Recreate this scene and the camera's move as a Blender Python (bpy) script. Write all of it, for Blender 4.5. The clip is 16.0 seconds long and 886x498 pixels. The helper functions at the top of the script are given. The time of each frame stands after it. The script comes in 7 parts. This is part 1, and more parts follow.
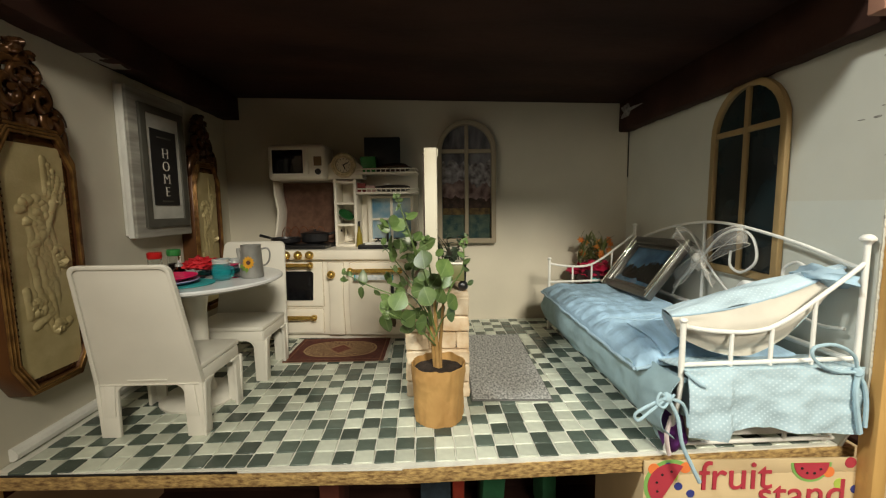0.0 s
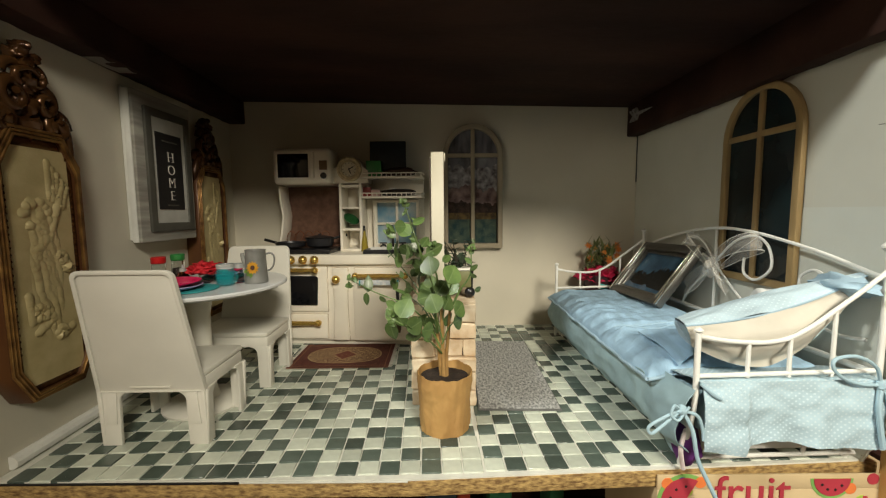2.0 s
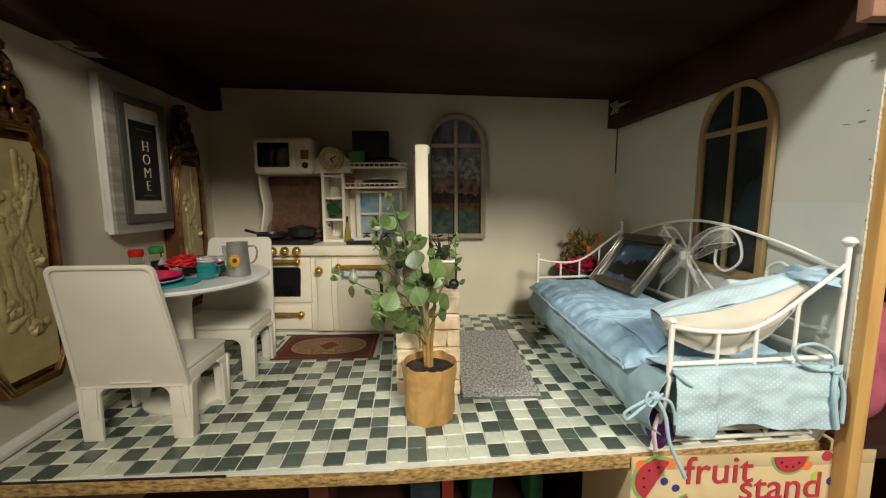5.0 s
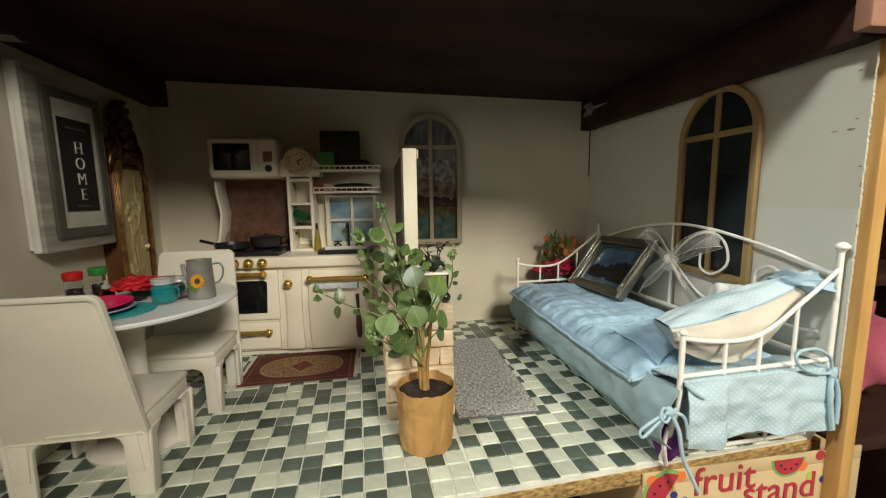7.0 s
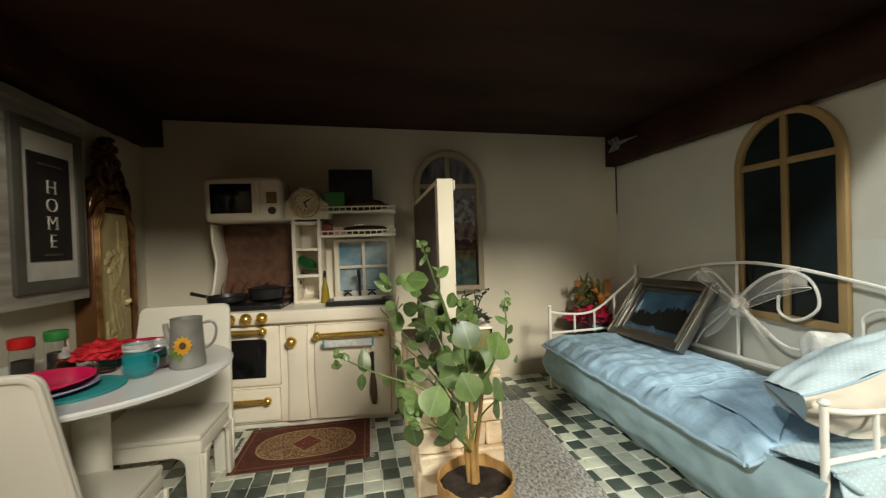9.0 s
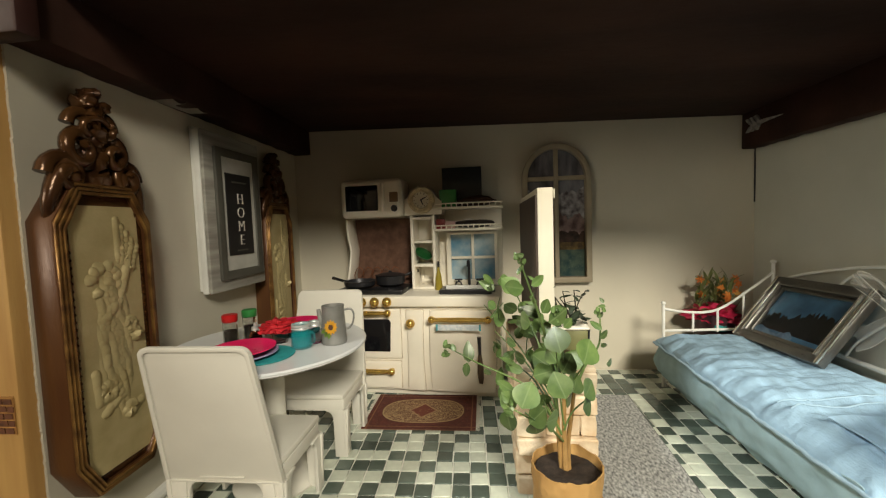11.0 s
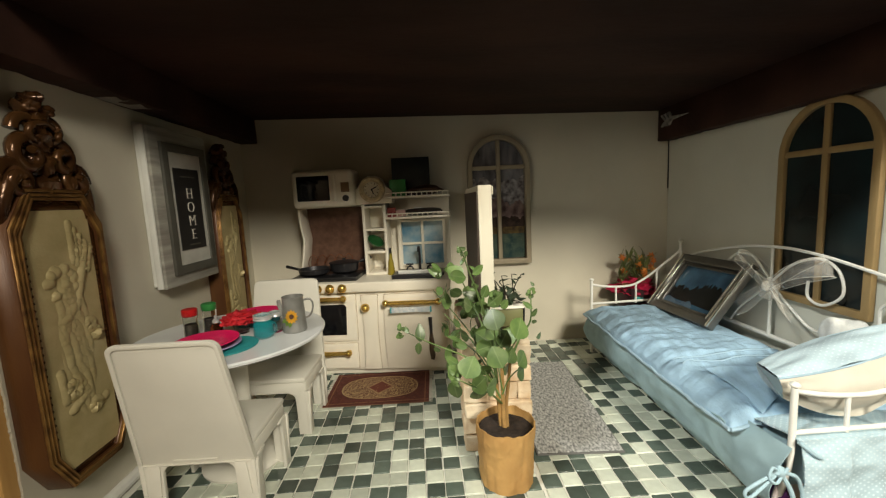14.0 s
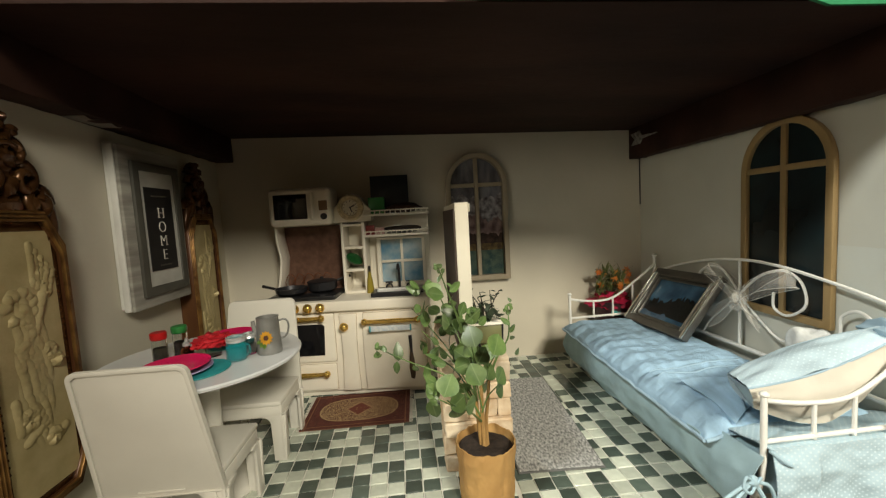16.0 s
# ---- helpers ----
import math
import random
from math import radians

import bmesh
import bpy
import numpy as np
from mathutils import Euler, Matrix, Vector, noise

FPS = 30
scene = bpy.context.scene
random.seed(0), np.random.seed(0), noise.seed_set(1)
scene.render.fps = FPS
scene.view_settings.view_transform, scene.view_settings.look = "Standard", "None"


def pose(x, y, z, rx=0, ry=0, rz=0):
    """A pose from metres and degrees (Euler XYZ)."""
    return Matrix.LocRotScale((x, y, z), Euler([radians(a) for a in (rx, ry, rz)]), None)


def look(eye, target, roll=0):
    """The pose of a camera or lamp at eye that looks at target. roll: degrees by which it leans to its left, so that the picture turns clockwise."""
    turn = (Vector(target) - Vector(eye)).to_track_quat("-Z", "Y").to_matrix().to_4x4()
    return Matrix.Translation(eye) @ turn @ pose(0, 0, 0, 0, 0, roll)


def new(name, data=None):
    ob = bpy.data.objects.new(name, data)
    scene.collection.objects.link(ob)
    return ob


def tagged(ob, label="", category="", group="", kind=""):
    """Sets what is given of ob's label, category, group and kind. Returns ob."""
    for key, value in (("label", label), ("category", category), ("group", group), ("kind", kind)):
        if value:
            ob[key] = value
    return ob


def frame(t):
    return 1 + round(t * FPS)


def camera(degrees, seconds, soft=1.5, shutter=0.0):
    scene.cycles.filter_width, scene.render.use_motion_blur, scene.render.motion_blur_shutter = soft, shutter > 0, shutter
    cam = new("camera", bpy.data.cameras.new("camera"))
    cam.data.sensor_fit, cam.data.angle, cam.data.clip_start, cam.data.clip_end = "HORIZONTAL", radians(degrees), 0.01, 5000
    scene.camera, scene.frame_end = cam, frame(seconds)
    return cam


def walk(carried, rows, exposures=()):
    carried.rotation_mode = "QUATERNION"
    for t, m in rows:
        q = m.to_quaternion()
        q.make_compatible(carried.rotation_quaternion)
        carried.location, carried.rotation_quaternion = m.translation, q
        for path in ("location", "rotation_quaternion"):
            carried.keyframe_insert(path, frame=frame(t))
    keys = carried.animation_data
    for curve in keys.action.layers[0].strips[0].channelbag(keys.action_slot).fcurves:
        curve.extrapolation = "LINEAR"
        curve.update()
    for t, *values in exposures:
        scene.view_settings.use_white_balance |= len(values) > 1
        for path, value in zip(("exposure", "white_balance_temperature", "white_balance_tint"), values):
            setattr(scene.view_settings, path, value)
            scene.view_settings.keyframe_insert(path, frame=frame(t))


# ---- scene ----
cam = camera(96.0, 16.0, soft=1.2, shutter=0.4)
PATH = [
    (0, (0.0783, -0.0395, 0.3161), (0.0965, 1.9499, 0.1115), -0.66),
    (0.5, (0.0755, -0.0370, 0.3157), (0.0774, 1.9544, 0.1303), -0.92),
    (1, (0.0754, -0.0346, 0.3156), (0.0770, 1.9559, 0.1209), -0.71),
    (1.5, (0.0773, -0.0300, 0.3171), (0.0757, 1.9587, 0.1054), -0.14),
    (2, (0.0745, -0.0285, 0.3180), (0.0717, 1.9629, 0.1328), -0.49),
    (2.5, (0.0744, -0.0301, 0.3206), (0.0727, 1.9622, 0.1456), -0.35),
    (3, (0.0757, -0.0299, 0.3210), (0.0705, 1.9634, 0.1573), -0.53),
    (3.5, (0.0753, -0.0295, 0.3225), (0.0711, 1.9628, 0.1477), -0.41),
    (4, (0.0733, -0.0351, 0.3246), (0.1151, 1.9537, 0.1175), -0.29),
    (6.5, (0.0470, -0.0130, 0.3375), (0.2017, 1.9636, 0.0744), -0.43),
    (7, (0.0195, 0.0187, 0.3423), (0.3290, 1.9773, 0.0814), -0.79),
    (7.5, (0.0298, 0.0748, 0.3265), (0.3451, 2.0240, 0.0086), -0.98),
    (8, (0.0420, 0.1300, 0.3245), (0.3500, 2.0917, 0.0859), 0.29),
    (8.5, (0.0140, 0.1407, 0.3368), (0.4039, 2.0995, 0.2322), -1.82),
    (9, (-0.0225, 0.1292, 0.3325), (0.3182, 2.0998, 0.3062), -1.92),
    (9.5, (-0.0127, 0.1215, 0.3114), (0.1373, 2.1142, 0.2305), -1.94),
    (10, (-0.0054, 0.0996, 0.3117), (-0.0466, 2.0973, 0.2239), -0.14),
    (10.2, (-0.0038, 0.0971, 0.3235), (-0.1673, 2.0893, 0.2573), -0.14),
    (12.3, (-0.0213, 0.0347, 0.3875), (-0.2688, 2.0000, 0.1110), -2.84),
    (12.5, (-0.0160, 0.0327, 0.3881), (-0.2386, 2.0004, 0.1075), -2.83),
    (13, (-0.0108, 0.0283, 0.3906), (-0.1684, 2.0042, 0.1243), -3.08),
    (13.5, (-0.0088, 0.0249, 0.3914), (-0.0847, 2.0066, 0.1327), -3.15),
    (14, (-0.0033, 0.0211, 0.3940), (0.0103, 2.0059, 0.1476), -2.78),
    (14.5, (-0.0030, 0.0205, 0.3944), (0.0570, 2.0050, 0.1536), -2.91),
    (15, (-0.0026, 0.0210, 0.3940), (0.0978, 2.0037, 0.1519), -2.92),
    (15.5, (-0.0008, 0.0203, 0.3929), (0.1199, 2.0027, 0.1573), -3.10),
    (16, (0.0032, 0.0194, 0.3943), (0.1113, 2.0094, 0.2272), -3.24),
]
EXPOSURES = [(0, -0.15), (7.5, -0.20), (9, -0.12), (10.2, 0.06), (12.5, 0.26), (13.2, 0.16), (14.5, -0.03), (16, -0.10)]
walk(cam, [(t, look(eye, target, roll)) for t, eye, target, roll in PATH], EXPOSURES)

# ---------------------------------------------------------------- light
world = bpy.data.worlds.new("room_air")
world.use_nodes = True
world.node_tree.nodes["Background"].inputs[0].default_value = (0.95, 0.79, 0.54, 1)
world.node_tree.nodes["Background"].inputs[1].default_value = 0.018
scene.world = world


def bulb(name, place, watts, radius, colour):
    data = bpy.data.lights.new(name, "POINT")
    data.energy, data.shadow_soft_size, data.color = watts, radius, colour
    ob = new(name, data)
    ob.location = place
    return ob


def reflector(name, place, target, watts, radius, degrees, colour):
    data = bpy.data.lights.new(name, "SPOT")
    data.energy, data.shadow_soft_size, data.color = watts, radius, colour
    data.spot_size, data.spot_blend = radians(degrees), 1.0
    ob = new(name, data)
    ob.matrix_basis = look(place, target)
    return ob


reflector("room_lamp", (0.79, -1.45, 1.58), (0.44, 0.85, 0.33), 386, 0.32, 57.5, (1.0, 0.925, 0.755))
reflector("side_lamp", (-0.95, -0.30, 1.60), (0.60, 0.62, 0.15), 122, 0.10, 44, (0.97, 0.98, 0.90))

# Added fill with no known fixture; lifts the upper back and right walls.
bulb("fill_lamp", (-1.70, -1.30, 0.86), 30, 0.20, (1.0, 0.93, 0.77))


# ---------------------------------------------------------------- helpers for meshes
def part(name, bm, material, parent=None, label="", smooth=35):
    """Link a bmesh as one mesh object, under a thing or a part if one is given."""
    me = bpy.data.meshes.new(name)
    bm.normal_update()
    bm.to_mesh(me)
    bm.free()
    for p in me.polygons:
        p.use_smooth = smooth > 0
    if smooth:
        me.set_sharp_from_angle(angle=radians(smooth))
    for m in (material if isinstance(material, (list, tuple)) else [material]):
        me.materials.append(m)
    ob = new(name, me)
    if parent:
        ob.parent = parent
    if label:
        tagged(ob, label)
    return ob


def thing(name, place, label, category, group="", kind="", turn=0.0, tilt=(0, 0)):
    ob = new(name)
    ob.empty_display_size = 0.02
    ob.matrix_basis = pose(*place, tilt[0], tilt[1], turn)
    return tagged(ob, label, category, group, kind)


def box(x0, x1, y0, y1, z0, z1, bevel=0.0, seg=2, bm=None):
    own = bmesh.new()
    bmesh.ops.create_cube(own, size=1.0)
    for v in own.verts:
        v.co = Vector((x0 + (v.co.x + 0.5) * (x1 - x0), y0 + (v.co.y + 0.5) * (y1 - y0), z0 + (v.co.z + 0.5) * (z1 - z0)))
    if bevel:
        bmesh.ops.bevel(own, geom=own.edges[:], offset=bevel, segments=seg, profile=0.5, affect="EDGES", clamp_overlap=True)
    return merge(bm, own)


def merge(bm, own, m=None):
    if m is not None:
        own.transform(m)
    if bm is None:
        return own
    me = bpy.data.meshes.new("tmp")
    own.to_mesh(me)
    own.free()
    bm.from_mesh(me)
    bpy.data.meshes.remove(me)
    return bm


def lathe(profile, seg=32, bm=None, m=None):
    """Turn a profile of (radius, height) round the z axis; radius 0 closes it."""
    own = bmesh.new()
    rings = []
    for r, z in profile:
        if r < 1e-6:
            rings.append([own.verts.new((0, 0, z))])
        else:
            rings.append([own.verts.new((r * math.cos(2 * math.pi * i / seg), r * math.sin(2 * math.pi * i / seg), z)) for i in range(seg)])
    for a, b in zip(rings, rings[1:]):
        for i in range(seg):
            k = (i + 1) % seg
            if len(a) == 1 and len(b) > 1:
                own.faces.new((a[0], b[i], b[k]))
            elif len(b) == 1 and len(a) > 1:
                own.faces.new((a[i], a[k], b[0]))
            elif len(a) > 1:
                own.faces.new((a[i], a[k], b[k], b[i]))
    bmesh.ops.recalc_face_normals(own, faces=own.faces[:])
    return merge(bm, own, m)


def tube(points, radius, seg=8, bm=None, smooth_steps=0):
    """A round bar along a line of points; radius may be one number or one per point."""
    pts = [Vector(p) for p in points]
    if smooth_steps:
        fine = []
        for i in range(len(pts) - 1):
            p0, p1, p2, p3 = pts[max(i - 1, 0)], pts[i], pts[i + 1], pts[min(i + 2, len(pts) - 1)]
            for k in range(smooth_steps):
                u = k / smooth_steps
                fine.append(0.5 * ((2 * p1) + (p2 - p0) * u + (2 * p0 - 5 * p1 + 4 * p2 - p3) * u * u + (3 * p1 - p0 - 3 * p2 + p3) * u ** 3))
        pts = fine + [pts[-1]]
    rad = radius if isinstance(radius, (list, tuple)) else [radius] * len(pts)
    if len(rad) != len(pts):
        rad = [rad[0] + (rad[-1] - rad[0]) * i / (len(pts) - 1) for i in range(len(pts))]
    own = bmesh.new()
    side = None
    rings = []
    for i, p in enumerate(pts):
        d = (pts[min(i + 1, len(pts) - 1)] - pts[max(i - 1, 0)]).normalized()
        if side is None:
            side = d.orthogonal().normalized()
        side = (side - d * side.dot(d)).normalized()
        up = d.cross(side)
        rings.append([own.verts.new(p + rad[i] * (side * math.cos(2 * math.pi * k / seg) + up * math.sin(2 * math.pi * k / seg))) for k in range(seg)])
    for a, b in zip(rings, rings[1:]):
        for k in range(seg):
            own.faces.new((a[k], a[(k + 1) % seg], b[(k + 1) % seg], b[k]))
    own.faces.new(rings[0][::-1])
    own.faces.new(rings[-1])
    bmesh.ops.recalc_face_normals(own, faces=own.faces[:])
    return merge(bm, own)


def sheet(nu, nv, place, thick=0.0, bm=None, size=(1, 1)):
    """A bent sheet: place(u, v) gives a point; u and v run from 0 to 1. With thickness it is closed."""
    own = bmesh.new()
    uv = own.loops.layers.uv.new("uv")
    grid = [[own.verts.new(place(i / nu, j / nv)) for i in range(nu + 1)] for j in range(nv + 1)]
    for j in range(nv):
        for i in range(nu):
            f = own.faces.new((grid[j][i], grid[j][i + 1], grid[j + 1][i + 1], grid[j + 1][i]))
            for lp, (a, b) in zip(f.loops, ((i, j), (i + 1, j), (i + 1, j + 1), (i, j + 1))):
                lp[uv].uv = (a / nu * size[0], b / nv * size[1])
    if thick:
        own.normal_update()
        bmesh.ops.solidify(own, geom=own.faces[:], thickness=thick)
    return merge(bm, own)


def prism(outline, depth, bm=None, bevel=0.0, m=None, seg=2):
    """A flat outline of (x, z) pulled along +y by depth."""
    own = bmesh.new()
    f = own.faces.new([own.verts.new((x, 0, z)) for x, z in outline])
    got = bmesh.ops.extrude_face_region(own, geom=[f])
    for v in got["geom"]:
        if isinstance(v, bmesh.types.BMVert):
            v.co.y += depth
    bmesh.ops.recalc_face_normals(own, faces=own.faces[:])
    if bevel:
        sharp = [e for e in own.edges if e.calc_face_angle(0) > radians(60)]
        bmesh.ops.bevel(own, geom=sharp, offset=bevel, segments=seg, profile=0.5, affect="EDGES", clamp_overlap=True)
    return merge(bm, own, m)


def ring_prism(outer, inner, depth, bm=None, m=None, bevel=0.0):
    """A frame between two outlines of (x, z) with the same number of points, pulled along +y."""
    own = bmesh.new()
    n = len(outer)
    a = [own.verts.new((x, 0, z)) for x, z in outer]
    b = [own.verts.new((x, 0, z)) for x, z in inner]
    c = [own.verts.new((x, depth, z)) for x, z in outer]
    d = [own.verts.new((x, depth, z)) for x, z in inner]
    for i in range(n):
        k = (i + 1) % n
        for q in ((a[i], a[k], b[k], b[i]), (c[i], d[i], d[k], c[k]), (a[i], c[i], c[k], a[k]), (b[i], b[k], d[k], d[i])):
            own.faces.new(q)
    bmesh.ops.recalc_face_normals(own, faces=own.faces[:])
    if bevel:
        sharp = [e for e in own.edges if e.calc_face_angle(0) > radians(60)]
        bmesh.ops.bevel(own, geom=sharp, offset=bevel, segments=2, profile=0.5, affect="EDGES", clamp_overlap=True)
    return merge(bm, own, m)


def arch(width, low, spring, top, n=16):
    """An outline of (x, z) round the middle x = 0: square below, arched above."""
    h = width / 2
    pts = [(-h, low), (h, low)]
    for i in range(n + 1):
        a = math.pi * i / n
        pts.append((h * math.cos(a), spring + (top - spring) * math.sin(a)))
    return pts


def blob(centre, radii, seed=0, rough=0.12, bm=None, sub=2, freq=1.6):
    own = bmesh.new()
    bmesh.ops.create_icosphere(own, subdivisions=sub, radius=1.0)
    for v in own.verts:
        k = 1 + rough * noise.noise(v.co * freq + Vector((seed * 7.3, seed * 3.1, seed)))
        v.co = Vector((centre[0] + v.co.x * radii[0] * k, centre[1] + v.co.y * radii[1] * k, centre[2] + v.co.z * radii[2] * k))
    return merge(bm, own)


# ---------------------------------------------------------------- materials
def mat(name, colour, rough=0.5, metal=0.0, var=0.12, scale=25.0, bump=0.15, grain=300.0, second=None, coat=0.0, stretch=(1, 1, 1), spec=0.5, by_object=0.0, coords="Object"):
    m = bpy.data.materials.new(name)
    m.use_nodes = True
    nt = m.node_tree
    n, link = nt.nodes, nt.links.new
    b = n["Principled BSDF"]
    tc, mp = n.new("ShaderNodeTexCoord"), n.new("ShaderNodeMapping")
    mp.inputs["Scale"].default_value = stretch
    link(tc.outputs[coords], mp.inputs[0])
    big, fine = n.new("ShaderNodeTexNoise"), n.new("ShaderNodeTexNoise")
    big.inputs["Scale"].default_value, big.inputs["Detail"].default_value = scale, 6
    fine.inputs["Scale"].default_value, fine.inputs["Detail"].default_value = grain, 3
    link(mp.outputs[0], big.inputs[0])
    link(mp.outputs[0], fine.inputs[0])
    mix = n.new("ShaderNodeMix")
    mix.data_type = "RGBA"
    other = second or tuple(min(1.0, c * (1 + var)) for c in colour)
    base = colour if second else tuple(c * (1 - var) for c in colour)
    mix.inputs["A"].default_value, mix.inputs["B"].default_value = (*base, 1), (*other, 1)
    ramp = n.new("ShaderNodeMapRange")
    ramp.inputs[1].default_value, ramp.inputs[2].default_value = 0.32, 0.68
    link(big.outputs["Fac"], ramp.inputs[0])
    link(ramp.outputs[0], mix.inputs["Factor"])
    out = mix.outputs["Result"]
    if by_object:
        info, hsv = n.new("ShaderNodeObjectInfo"), n.new("ShaderNodeHueSaturation")
        rng = n.new("ShaderNodeMapRange")
        rng.inputs[3].default_value, rng.inputs[4].default_value = 1 - by_object, 1 + by_object
        link(info.outputs["Random"], rng.inputs[0])
        link(rng.outputs[0], hsv.inputs["Value"])
        link(out, hsv.inputs["Color"])
        out = hsv.outputs[0]
    link(out, b.inputs["Base Color"])
    rr = n.new("ShaderNodeMapRange")
    rr.inputs[3].default_value, rr.inputs[4].default_value = max(0.02, rough - 0.08), min(1.0, rough + 0.08)
    link(fine.outputs["Fac"], rr.inputs[0])
    link(rr.outputs[0], b.inputs["Roughness"])
    b.inputs["Metallic"].default_value = metal
    b.inputs["Specular IOR Level"].default_value = spec
    b.inputs["Coat Weight"].default_value = coat
    if bump:
        bp = n.new("ShaderNodeBump")
        bp.inputs["Strength"].default_value, bp.inputs["Distance"].default_value = bump, 0.001
        link(fine.outputs["Fac"], bp.inputs["Height"])
        link(bp.outputs[0], b.inputs["Normal"])
    return m


def glass(name, colour, rough=0.02):
    m = bpy.data.materials.new(name)
    m.use_nodes = True
    b = m.node_tree.nodes["Principled BSDF"]
    b.inputs["Base Color"].default_value = (*colour, 1)
    b.inputs["Roughness"].default_value = rough
    b.inputs["Transmission Weight"].default_value = 1.0
    b.inputs["IOR"].default_value = 1.3
    return m


def painted(m):
    """Node tools of a material, to add a pattern before its base colour."""
    nt = m.node_tree
    b = nt.nodes["Principled BSDF"]
    src = b.inputs["Base Color"].links[0].from_socket if b.inputs["Base Color"].links else None
    return nt, nt.nodes, nt.links.new, b, src


def dotted(m, spot, pitch, size):
    """Small round dots in rows, laid along the cloth."""
    nt, n, link, b, src = painted(m)
    uv = n.new("ShaderNodeTexCoord")
    vor = n.new("ShaderNodeTexVoronoi")
    vor.voronoi_dimensions = "2D"
    vor.inputs["Scale"].default_value, vor.inputs["Randomness"].default_value = 1 / pitch, 0.0
    rot = n.new("ShaderNodeMapping")
    rot.inputs["Rotation"].default_value = (0, 0, radians(45))
    link(uv.outputs["UV"], rot.inputs[0])
    link(rot.outputs[0], vor.inputs["Vector"])
    cut = n.new("ShaderNodeMapRange")
    cut.inputs[1].default_value, cut.inputs[2].default_value = size, size * 0.75
    link(vor.outputs["Distance"], cut.inputs[0])
    mix = n.new("ShaderNodeMix")
    mix.data_type = "RGBA"
    link(cut.outputs[0], mix.inputs["Factor"])
    link(src, mix.inputs["A"])
    mix.inputs["B"].default_value = (*spot, 1)
    link(mix.outputs["Result"], b.inputs["Base Color"])
    return m


WALL_BACK = mat("cream_wall_paint", (0.60, 0.555, 0.45), 0.7, var=0.05, scale=6, bump=0.2, grain=120)
WALL_LEFT = mat("warm_grey_wall_paint", (0.59, 0.555, 0.455), 0.65, var=0.06, scale=7, bump=0.2, grain=120)
WALL_SIDE = mat("grey_wall_paint", (0.56, 0.56, 0.495), 0.65, var=0.05, scale=7, bump=0.2, grain=120)
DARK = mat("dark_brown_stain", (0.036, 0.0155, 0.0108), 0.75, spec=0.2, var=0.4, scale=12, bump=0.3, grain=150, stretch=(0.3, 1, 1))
PINE = mat("pine_wood", (0.62, 0.38, 0.13), 0.55, second=(0.44, 0.24, 0.075), scale=9, bump=0.2, grain=160, stretch=(5, 5, 0.5))
def knots(m, colour):
    """Dark round knots, long along the grain."""
    nt, n, link, b, src = painted(m)
    tc, mp, vor, cut, mix = n.new("ShaderNodeTexCoord"), n.new("ShaderNodeMapping"), n.new("ShaderNodeTexVoronoi"), n.new("ShaderNodeMapRange"), n.new("ShaderNodeMix")
    mp.inputs["Scale"].default_value = (1.0, 1.0, 0.55)
    vor.inputs["Scale"].default_value = 13.0
    cut.inputs[1].default_value, cut.inputs[2].default_value = 0.12, 0.05
    mix.data_type = "RGBA"
    link(tc.outputs["Object"], mp.inputs[0])
    link(mp.outputs[0], vor.inputs["Vector"])
    link(vor.outputs["Distance"], cut.inputs[0])
    link(cut.outputs[0], mix.inputs["Factor"])
    link(src, mix.inputs["A"])
    mix.inputs["B"].default_value = (*colour, 1)
    link(mix.outputs["Result"], b.inputs["Base Color"])


knots(PINE, (0.16, 0.065, 0.02))
CHIP = mat("chipboard_edge", (0.56, 0.38, 0.145), 0.85, second=(0.15, 0.080, 0.028), scale=300, bump=1.0, grain=620, stretch=(0.38, 1, 1.0))
GROUT = mat("pale_grout", (0.70, 0.70, 0.63), 0.8, var=0.1, scale=40)
TILE_D = mat("dark_glass_tile", (0.082, 0.108, 0.091), 0.24, var=0.15, scale=40, bump=0.0, by_object=0.36)
TILE_L = mat("pale_glass_tile", (0.57, 0.61, 0.52), 0.24, var=0.08, scale=60, bump=0.0, by_object=0.17)
WHITE_PLASTIC = mat("white_plastic", (0.70, 0.68, 0.61), 0.38, var=0.04, scale=15, bump=0.06)
TABLE_TOP = mat("glossy_white_plastic", (0.74, 0.76, 0.77), 0.16, var=0.03, scale=12, bump=0.02)
CREAM = mat("cream_plastic", (0.83, 0.78, 0.67), 0.36, var=0.05, scale=14, bump=0.06)
GOLD = mat("gold_plastic", (0.72, 0.48, 0.13), 0.20, metal=0.8, var=0.15, scale=60, bump=0.05)
BLACK = mat("black_plastic", (0.012, 0.012, 0.013), 0.3, var=0.2, scale=30, bump=0.08)
BLACK_GLOSS = mat("black_window", (0.006, 0.006, 0.008), 0.1, var=0.2, scale=20, bump=0.0)
ENAMEL = mat("white_enamel", (0.80, 0.80, 0.76), 0.3, var=0.05, scale=40, bump=0.05)
BLUE = mat("pale_blue_cotton", (0.33, 0.47, 0.58), 0.9, var=0.10, scale=18, bump=0.5, grain=900)
BLUE_SHEEN = mat("blue_quilt_cotton", (0.29, 0.44, 0.58), 0.75, var=0.18, scale=30, bump=1.0, grain=330, stretch=(2.2, 0.7, 1.0))
DOTS = dotted(mat("dotted_blue_cotton", (0.43, 0.58, 0.66), 0.9, var=0.14, scale=24, bump=0.7, grain=900), (0.58, 0.70, 0.755), 0.0058, 0.25)
FAINT_DOTS = dotted(mat("faintly_dotted_cotton", (0.48, 0.62, 0.70), 0.9, var=0.12, scale=24, bump=0.7, grain=900), (0.57, 0.69, 0.75), 0.0058, 0.22)
PALE_TIE = mat("pale_blue_tape", (0.36, 0.51, 0.59), 0.9, var=0.10, scale=40, bump=0.4, grain=900)
